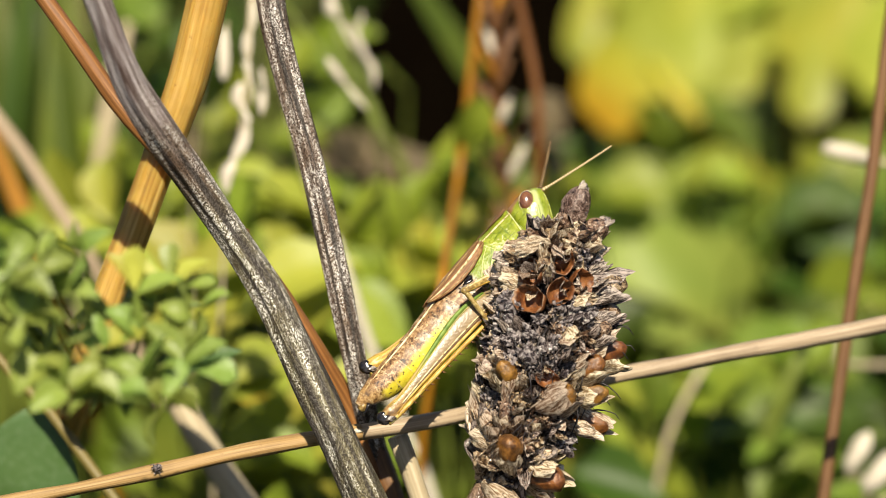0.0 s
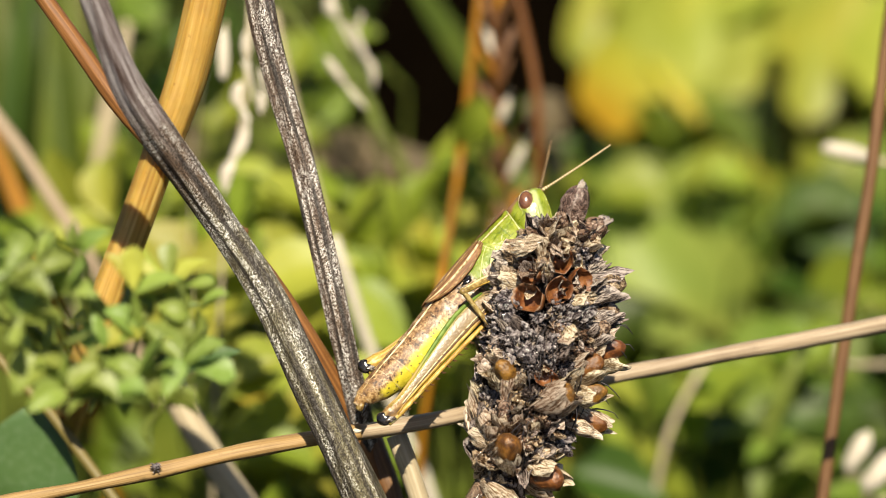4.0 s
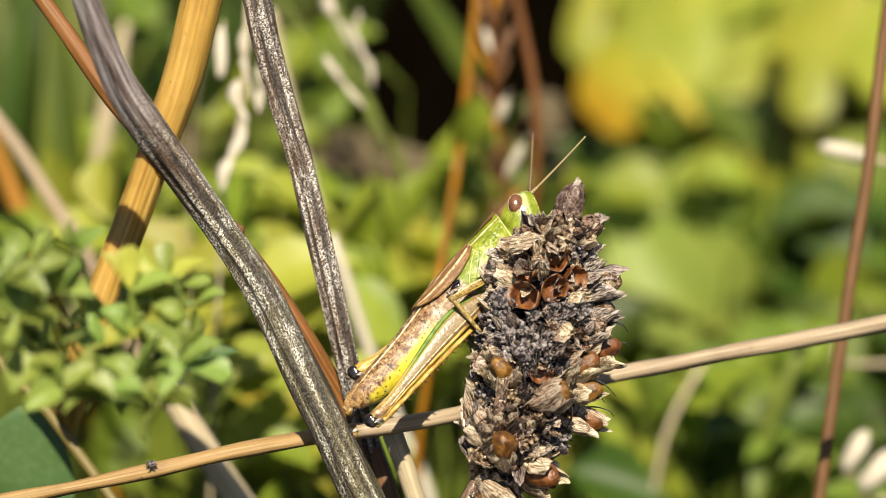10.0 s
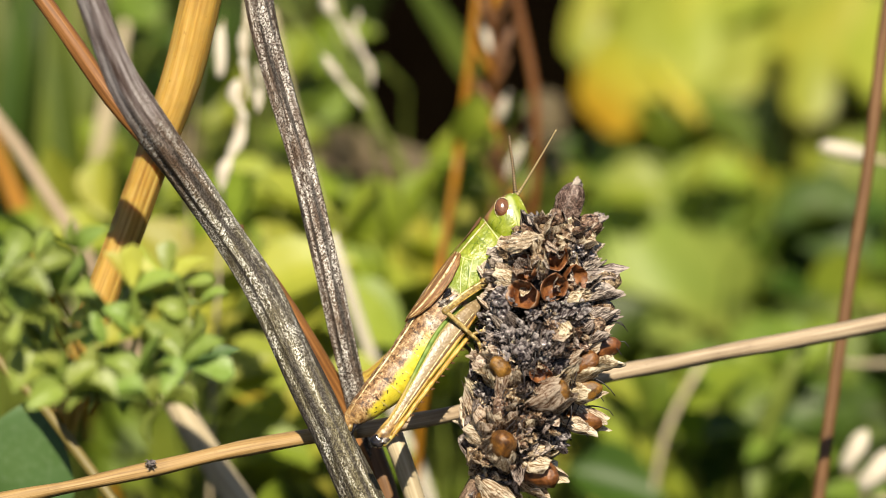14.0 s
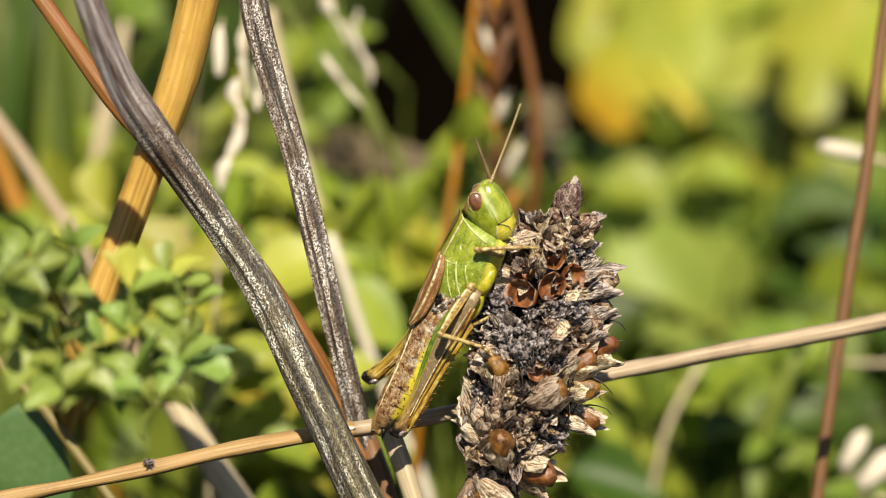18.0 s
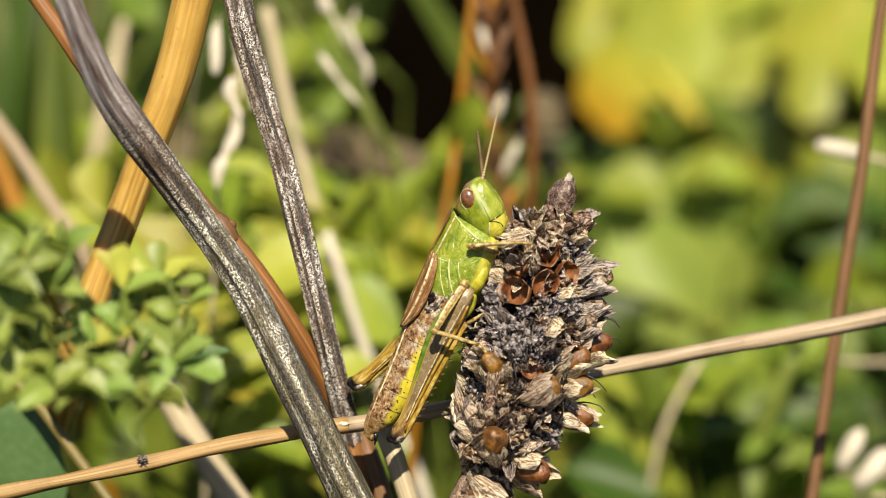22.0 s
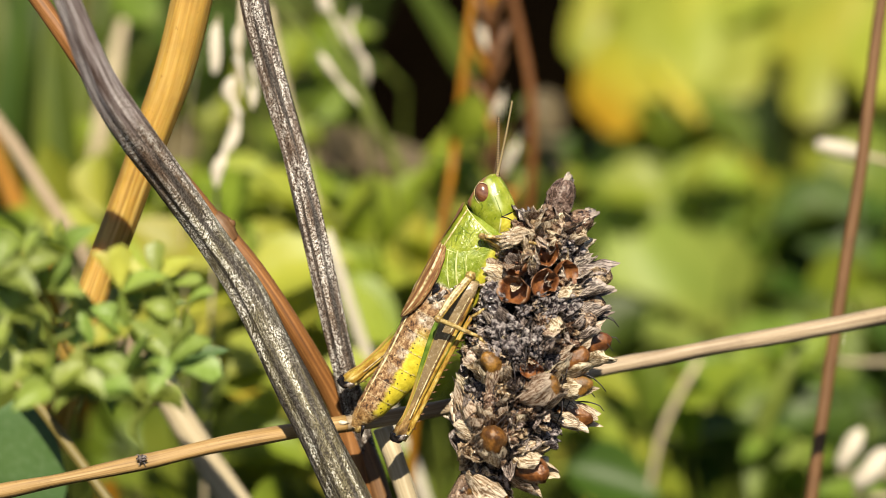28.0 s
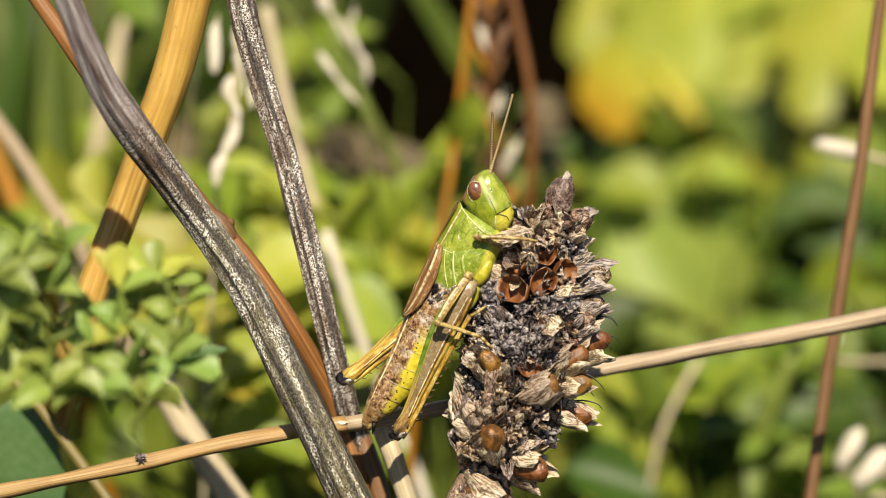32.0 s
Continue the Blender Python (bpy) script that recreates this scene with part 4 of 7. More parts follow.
def build_twig():
    pts = [spot(p) for p in ((-41.84, -20.2, 0.5), (-33.89, -18.55, 1), (-26.73, -17.19, 1.6), (-20.72, -16, 2), (-13.89, -14.41, 2.4), (-8.65, -13.54, 2.6), (-5.83, -13.07, 2.9), (-0.16, -12.24, 4.2), (4.76, -11.12, 6.6), (11.41, -9.59, 8.6),
                             (16.42, -8.58, 9.4), (21.46, -7.61, 10.2), (27.42, -6.6, 11.5), (32.96, -5.59, 13), (43.19, -3.7, 16))]
    foot = pts[0].copy()
    t = thing("fallen_twig", foot, "thin tan dry twig lying slantwise between the stems", "twig")
    g = Geo().tube([p - foot for p in pts[:7]], [0.58, 0.53, 0.52, 0.55, 0.58], 16, 0.7, 5, 0.06, 0.30)
    part("lower_length", g, M["tan"], t, "tan stretch with small dark scars")
    g = Geo().tube([p - foot for p in pts[6:]], [0.54, 0.55, 0.57, 0.61, 0.62, 0.64, 0.62], 16, 0.8, 5, 0.06, 0.22)
    part("upper_length", g, M["beige"], t, "bleached beige stretch")
    c = pts[6] - foot
    g = Geo().ball(c + Vector((-0.2, -0.5, 0.3)), (0.42, 0.2, 0.13), None, 12, 8, 0.7, 2.6, 4)
    part("torn_end", g, M["husk"], t, "white torn fibres at the joint")
    husk = thing("dead_insect_husk", spot((-20.34, -15.55, 1.2)), "tiny dark dried husk caught on the twig", "husk")
    g = Geo().ball((0, 0, 0), (0.34, 0.22, 0.26), None, 14, 10, 0.8, 2.2, 9, 0.15)
    part("shell", g, M["ash"], husk)
    for dx, dz in ((-0.9, 0.5), (-0.8, -0.2), (0.8, 0.4), (0.6, -0.9), (-0.5, -1.0), (0.9, 0.0)):
        part("leg", Geo().tube([(0, 0, 0), (dx * 0.3, -0.1, dz * 0.5 + 0.1), (dx * 0.5, -0.1, dz * 0.45)], [0.045, 0.03], 5, 0.3), M["ash"], husk)
    return t


twig = build_twig()


# ---- the plantain seed head ----
def build_seed_head():
    axis_spots = [(2.44, -18.04, 0), (3.76, -15.96, 0), (4.96, -14.16, 0), (6.16, -11.56, 0), (6.92, -8.76, 0), (7.28, -5.96, 0), (7.64, -2.76, 0), (8.04, 0.04, 0), (8.52, 2.24, 0)]
    foot = spot(axis_spots[0])
    base = Vector((foot.x - 6, foot.y + 4, 0))
    head = thing("plantain_seed_head", base, "dried brown and ash-grey plantain seed head on its stalk", "seed head")
    line = spline([spot(p) for p in axis_spots], 0.25)
    run = [0.0]
    for a, b in zip(line, line[1:]):
        run.append(run[-1] + (b - a).length)
    whole = run[-1]

    def along(s):
        i = min(range(len(run)), key=lambda k: abs(run[k] - s))
        return line[i], (line[min(i + 2, len(line) - 1)] - line[max(i - 2, 0)]).normalized()

    def radius(f):
        keys = ((0, 0.5), (0.08, 0.8), (0.2, 2.0), (0.32, 2.8), (0.45, 3.1), (0.6, 3.2), (0.8, 2.7), (0.92, 1.6), (1.0, 0.8))
        for (a, ra), (b, rb) in zip(keys, keys[1:]):
            if f <= b:
                return ra + (rb - ra) * (f - a) / (b - a)
        return 0.8

    pts = [foot + (line[4] - foot) * 0, foot - RISE * 6 - SIDE * 2.2, foot - RISE * 22 - SIDE * 5, Vector((base.x, base.y, 90)), Vector((base.x, base.y, -6))]
    part("stalk", Geo().tube([p - base for p in [line[20]] + pts], [0.9, 1.1, 1.0, 1.0, 1.1, 1.2], 14, 1.2, 5, 0.08, 0.15), M["brownash"], head, "furrowed dry grey-brown stalk")
    part("core", Geo().tube([p - base for p in line[::8]], [0.6, 0.8, 1.4, 1.8, 1.8, 1.5, 0.9, 0.5], 18, 0.6, 5, 0.15, 0.6), M["thread"], head, "dark woody core")

    def frame_at(f, phi, push=1.0, tilt=0.0, spin=0.0):
        """A pose on the head: local z points outward, tilted towards the tip."""
        p, up = along(f * whole)
        a = radians(phi)
        right = (SIDE - up * SIDE.dot(up)).normalized()
        back = up.cross(right)
        if back.dot(AWAY) < 0:
            back = -back
        out = right * math.cos(a) + back * math.sin(a)
        z = (out * math.cos(tilt) + up * math.sin(tilt)).normalized()
        x = up.cross(out).normalized()
        y = z.cross(x)
        m = Matrix((x, y, z)).transposed().to_4x4() @ Matrix.Rotation(spin, 4, 'Z')
        m.translation = (p + out * radius(f) * push - base) / 1000
        return m

    # shrivelled florets: a puckered lump with torn sepals
    def lump(seed, size):
        return Geo().ball((0, 0, 0.25 * size), (0.62 * size, 0.55 * size, 0.85 * size), None, 30, 20, 0.75, 1.1, seed * 1.7, 0.26).mesh("floret")

    def sepal(seed, size):
        q = random.Random(seed)
        return Geo().scale(size * q.uniform(1.0, 1.7), size * q.uniform(0.7, 1.15), q.uniform(0.5, 1.5), q.uniform(-0.5, 0.3), q.uniform(0.16, 0.30), seed * 1.37, q.uniform(0.05, 0.25), 16, 13).mesh("sepal")

    def capsule_bits(size, seed):
        """Ovoid capsule and the papery scales that cup it."""
        r = random.Random(seed)
        pod = Geo().ball((0, 0, 0.9 * size), (0.62 * size, 0.58 * size, 1.0 * size), None, 24, 16, 0.16, 1.4, seed, 0.03).mesh("capsule")
        scales = [Geo().scale(size * r.uniform(1.9, 2.5), size * r.uniform(1.0, 1.4), 0.75, r.uniform(-0.22, 0.05), r.uniform(0.10, 0.2), seed + k * 3.3, 0.22, 13, 11).mesh("scale") for k in range(3)]
        return pod, scales

    def ring_of_scales(owner, meshes, offset, seed, count=3, gap=2.1, lean=0.12):
        q = random.Random(seed)
        for k in range(count):
            m = Matrix.Rotation(k * gap + q.uniform(-0.3, 0.3), 4, 'Z') @ Matrix.Translation((0, -offset / 1000, 0)) @ Matrix.Rotation(lean + q.uniform(-0.15, 0.25), 4, 'X')
            part("scale", meshes[k % len(meshes)], None, owner, "dry papery scale", m)

    def cup_mesh(size, seed):
        """An opened capsule: a thin-walled bowl with a ragged rim."""
        g = Geo()
        rings = []
        for k, (rr, z) in enumerate(((0.15, -0.25), (0.55, -0.1), (0.78, 0.4), (0.88, 0.95), (0.865, 0.96), (0.72, 0.45), (0.55, 0.10), (0.3, -0.04), (0.05, -0.08))):
            rr2 = 0.20 if k in (3, 4) else 0.14
            rings.append([Vector((math.cos(a) * (rr + rr2 * noise.noise((math.cos(a) * 1.6, math.sin(a) * 1.6, seed + 4 + k * 0.2))), math.sin(a) * (rr * 0.85 + rr2 * noise.noise((math.cos(a) * 1.6, math.sin(a) * 1.6, seed + 9 + k * 0.2))), z + ((0.30 * noise.noise((math.cos(a) * 2, math.sin(a) * 2, seed)) + 0.15 * noise.noise((math.cos(a) * 5, math.sin(a) * 5, seed + 2))) if k in (3, 4) else 0))) * size for a in [2 * math.pi * j / 28 for j in range(28)]])
        return g.rings(rings).mesh("open_capsule")

    greys = [lump(k, 0.95 + 0.12 * (k % 4)) for k in range(9)]
    browns = [lump(k + 20, 1.0 + 0.12 * (k % 4)) for k in range(6)]
    grey_sepals = [sepal(k, 1.0) for k in range(10)]
    brown_sepals = [sepal(k + 30, 1.5) for k in range(10)]
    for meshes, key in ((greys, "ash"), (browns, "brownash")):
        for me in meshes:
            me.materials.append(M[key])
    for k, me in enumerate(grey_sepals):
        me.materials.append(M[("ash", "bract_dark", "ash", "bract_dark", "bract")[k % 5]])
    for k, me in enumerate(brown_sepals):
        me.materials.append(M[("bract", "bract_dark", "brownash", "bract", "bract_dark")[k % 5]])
    r = random.Random(3)
    taken = []
    cups = []

    def crowded(f, phi, gap):
        near = any(abs(f - tf) * whole < gap and abs((phi - tp + 180) % 360 - 180) * 0.06 < gap * 1.12 for tf, tp in taken)
        return near or any(abs(f - tf) * whole < size * 0.95 and abs((phi - tp + 180) % 360 - 180) * 0.05 < size * 0.95 for tf, tp, size in cups)

    def floret(f, phi, meshes, push=0.93, tilt=0.35):
        m = frame_at(f, phi, push, tilt + r.uniform(-0.3, 0.3), r.uniform(0, 6.28))
        k = r.uniform(0.85, 1.2)
        ob = part("floret", r.choice(meshes), None, head, "", m @ Matrix.Diagonal((k, k, k, 1)))
        for j in range(r.choice((2, 3, 4))):
            turn = Matrix.Rotation(j * 1.4 + r.uniform(-0.5, 0.5), 4, 'Z') @ Matrix.Translation((0, -r.uniform(0.05, 0.4) / 1000, 0)) @ Matrix.Rotation(r.uniform(-0.1, 0.8), 4, 'X')
            part("sepal", r.choice(grey_sepals if meshes is greys else brown_sepals), None, ob, "", turn)

    def capsule(f, phi, size, tilt=0.5, push=0.75, seed=0, mat="amber", scale="bract"):
        pod, sc = capsule_bits(size, seed)
        pod.materials.append(M[mat])
        for me in sc:
            me.materials.append(M[scale])
        m = frame_at(f, phi, push, tilt, seed * 1.3)
        c = part("capsule", pod, None, head, "rounded amber-brown seed capsule", m)
        ring_of_scales(c, sc, size * 0.42, seed)
        taken.append((f, phi))

    def cup(f, phi, size, seed):
        me = cup_mesh(size, seed)
        me.materials.append(M["cup"])
        c = part("open_capsule", me, None, head, "opened capsule, a rust-brown empty cup", frame_at(f, phi, 0.90, 0.12, seed))
        sc = [Geo().scale(size * 1.05, size * 1.0, 0.7, 0.25, 0.2, seed + k, 0.25, 13, 11).mesh("scale") for k in range(3)]
        for k, sm in enumerate(sc):
            sm.materials.append(M["bract" if k else "bract_dark"])
        ring_of_scales(c, sc, size * 0.80, seed, 3, 2.1, 0.32)
        cups.append((f, phi, size))

    # opened cups facing out of the middle, near the top
    cup(0.845, -82, 1.2, 1)
    cup(0.80, -120, 1.15, 2)
    cup(0.72, -114, 1.4, 3)
    cup(0.755, -80, 1.2, 4)
    cup(0.795, -52, 1.1, 5)
    cup(0.475, -84, 0.95, 6)
    # closed capsules, mostly low down and along the far edge
    capsule(0.045, -42, 1.85, 0.05, 0.72, 11)
    capsule(0.19, -98, 1.75, 0.3, 0.80, 12)
    capsule(0.19, -28, 1.65, 0.15, 0.9, 13)
    capsule(0.44, -128, 1.35, 0.4, 0.82, 14)
    capsule(0.385, -66, 1.75, 0.5, 0.78, 15)
    capsule(0.50, -34, 1.50, 0.5, 0.78, 18)
    capsule(0.55, 0, 1.5, 0.35, 0.98, 19, "amber", "bract")
    capsule(0.66, -2, 1.35, 0.45, 0.92, 20, "brownash", "bract_dark")
    capsule(0.61, -22, 1.15, 0.5, 0.9, 21, "brownash", "bract_dark")
    capsule(0.37, -4, 1.5, 0.10, 0.98, 22, "amber", "bract")
    capsule(0.44, -22, 1.35, 0.35, 0.88, 23, "amber", "bract")
    capsule(0.28, -120, 1.25, 0.55, 0.74, 24, "brownash", "bract")
    capsule(0.765, -4, 1.5, 0.40, 0.95, 25, "brownash", "bract_dark")
    capsule(0.14, -75, 1.15, 0.40, 0.72, 26, "brownash", "bract_dark")
    capsule(0.62, -140, 1.10, 0.60, 0.80, 27, "ash", "bract_dark")
    capsule(0.80, -104, 1.0, 0.6, 0.8, 28, "brownash", "bract")
    # the two buds that stand at the tip: furrowed pods with a crumpled crest
    for f, phi, size, tilt, lab in ((0.955, -62, 1.75, 1.32, "upright mauve-brown shrivelled bud"), (0.92, -14, 1.45, 0.75, "papery beige bud")):
        upright = f > 0.94
        g = Geo()
        rings = []
        for k in range(22):
            z = k / 21
            r0 = size * 0.60 * ((0.55 + 0.45 * math.sin(math.pi / 2 * z / 0.6)) if z < 0.6 else math.sqrt(max(0.03, 1 - ((z - 0.6) / 0.42) ** 2)))
            ring = []
            for j in range(34):
                a = 2 * math.pi * j / 34
                d = Vector((math.cos(a), math.sin(a), z * 0.7 + f * 9))
                rr = r0 * (1 + 0.20 * noise.noise(d * 1.7) - 0.16 * (1 - 2.5 * abs(noise.noise(Vector((d.x * 3.2, d.y * 3.2, z * 1.3 + f * 5))))) + 0.07 * noise.noise(Vector((d.x * 6, d.y * 6, z * 7))))
                ring.append((math.cos(a) * rr, math.sin(a) * rr, z * size * 1.95))
            rings.append(ring)
        b = part("bud", g.rings(rings), M["mauve" if upright else "brownash"], head, lab, frame_at(f, phi, 0.7, tilt, 0.4))
        sc = [Geo().scale(size * (0.8 if upright else 1.9), size * 1.0, 0.75, -0.1, 0.16, f * 40 + k, 0.2, 13, 11).mesh("scale") for k in range(3)]
        for me in sc:
            me.materials.append(M["bract"])
        ring_of_scales(b, sc, size * (0.36 if upright else 0.40), int(f * 77), 3, 2.1, 0.04)
        taken.append((f, phi))
        for k in range(3):
            crest = Geo().ball((0.28 * (k - 1) + 0.25, 0.1 * k, size * 1.85 - 0.18 * k), (0.36, 0.30, 0.62), None, 20, 14, 0.7, 1.6, f * 50 + k * 7, 0.22)
            part("crest", crest, M["ash" if k % 2 else "bract_dark"], b, "grey crumpled tip")

    # florets round the whole head, packed in a spiral
    total = 185
    for k in range(total):
        f = 0.03 + 0.94 * (k + 0.5) / total
        phi = (k * 137.5 + r.uniform(-14, 14)) % 360 - 180
        if crowded(f, phi, 0.75):
            continue
        if f < 0.10 or f < 0.17 and k % 2:
            continue
        if f > 0.93 and not -95 < phi < 70:
            continue
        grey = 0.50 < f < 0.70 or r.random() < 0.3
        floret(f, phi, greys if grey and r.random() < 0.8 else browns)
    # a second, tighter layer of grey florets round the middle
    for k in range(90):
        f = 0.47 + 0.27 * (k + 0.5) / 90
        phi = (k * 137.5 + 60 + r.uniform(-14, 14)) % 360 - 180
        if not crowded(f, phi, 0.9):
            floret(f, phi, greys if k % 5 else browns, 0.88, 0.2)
    # loose papery bracts, most of them low on the grasshopper's side
    bracts = ((0.15, 186, 3.0, 1.8, 1.0), (0.20, 184, 3.6, 2.0, 0.75), (0.22, 205, 3.4, 1.8, 0.9), (0.31, 188, 3.2, 1.6, 0.7), (0.42, 188, 2.2, 1.3, 0.8), (0.06, 215, 1.8, 1.1, 1.3), (0.10, 245, 2.4, 1.3, 1.2),
              (0.76, 215, 1.8, 1.4, 0.7), (0.80, 240, 2.0, 1.5, 0.3), (0.82, 262, 2.0, 1.3, 0.3), (0.88, 300, 2.0, 1.3, 0.6), (0.76, 330, 2.6, 1.2, 0.5), (0.83, 350, 3.0, 1.1, 0.6), (0.35, 352, 3.4, 1.5, 0.3),
              (0.20, 340, 2.8, 1.4, 0.5), (0.28, 250, 2.4, 1.2, 1.0), (0.24, 300, 2.2, 1.1, 0.9), (0.40, 220, 2.2, 1.1, 1.0), (0.57, 200, 1.8, 1.0, 0.8))
    for k, (f, phi, length, width, tilt) in enumerate(bracts):
        length = min(length, 2.0) if phi > 290 else length
        q = random.Random(k + 50)
        m = frame_at(f, phi, 1.05, tilt, q.uniform(-.4, .4))
        for j in range(2):
            g = Geo().scale(length * (1 - 0.2 * j), width * q.uniform(0.9, 1.2), q.uniform(0.3, 0.8), q.uniform(-0.15, 0.25), 0.16, k + j * 9.1, 0.4, 12, 9)
            part("papery_bract", g, M["bract_dark" if phi > 290 or (k + j) % 3 == 0 else "bract"], head, "curled straw-coloured bract", m @ Matrix.Rotation(j * 0.9 + 1.57 * q.randint(0, 3), 4, 'Z'))
    for at, way, up, length, width, seed in (((7.1, 0.60, -3.5), (-1, -0.10), (-0.10, 1), 2.7, 0.95, 3), ((6.7, 0.20, -3.6), (-0.97, -0.2), (-0.2, 0.97), 2.2, 0.8, 21), ((6.0, -0.35, -3.4), (-0.95, 0.25), (0.25, 0.95), 1.7, 0.8, 8), ((7.6, 0.2, -3.7), (0.7, -0.6), (0.6, 0.7), 1.5, 0.8, 15)):
        z = (SIDE * way[0] + RISE * way[1]).normalized()
        x = (SIDE * up[0] + RISE * up[1]).normalized()
        y = z.cross(x)
        if y.dot(AWAY) < 0:
            x, y = -x, -y
        m = Matrix((x, y, z)).transposed().to_4x4()
        m.translation = (spot(at) - base) / 1000
        part("papery_bract", Geo().scale(length, width, 0.35, 0.03, 0.30, seed, 0.55, 16, 13), M["bract"], head, "narrow whitish papery bract", m)
    # withered threads that hang over it
    for k in range(110):
        f, phi = r.uniform(0.12, 0.68), r.uniform(-170, 20)
        a = frame_at(f, phi, 1.05, 0.2).translation * 1000
        b = frame_at(max(0.03, f - r.uniform(0.05, 0.16)), phi + r.uniform(-25, 25), 1.22, 0.2).translation * 1000
        mid = (a + b) / 2 - AWAY * r.uniform(0, 0.8) + SIDE * r.uniform(-0.5, 0.5)
        part("withered_thread", Geo().tube([a, mid, b, b + Vector((r.uniform(-.6, .6), 0, r.uniform(-.6, .3)))], [0.05, 0.04, 0.02], 5, 0.5), M["thread"], head)
    for f, phi, reach, lift in ((0.36, -4, 2.4, 0.1), (0.62, -4, 2.6, 0.9), (0.65, 3, 2.8, -0.2), (0.60, -10, 2.4, -0.8), (0.56, 0, 3.0, 0.5), (0.47, -6, 2.4, -0.6), (0.40, 4, 2.2, 0.7), (0.38, -10, 3.0, 0.0), (0.52, 2, 2.2, 0.2), (0.54, -6, 1.7, 0.9), (0.35, -8, 1.6, -0.7)):
        a = frame_at(f, phi, 1.0, 0.2).translation * 1000
        part("withered_thread", Geo().tube([a, a + SIDE * reach * 0.6 + RISE * (lift * 0.3 + 0.3), a + SIDE * reach + RISE * lift, a + SIDE * (reach + 0.3) + RISE * (lift - 0.4)], [0.09, 0.06, 0.03], 5, 0.4), M["thread"], head)
    return head


build_seed_head()


# ---- the grasshopper ----
def oval(x, z_top, z_low, half, count=22, power=1.0):
    zc, hz = (z_top + z_low) / 2, (z_top - z_low) / 2
    ring = []
    for j in range(count):
        a = 2 * math.pi * j / count
        cy, sz = math.cos(a), math.sin(a)
        ring.append((x, half * math.copysign(abs(cy) ** power, cy), zc + hz * math.copysign(abs(sz) ** power, sz)))
    return ring


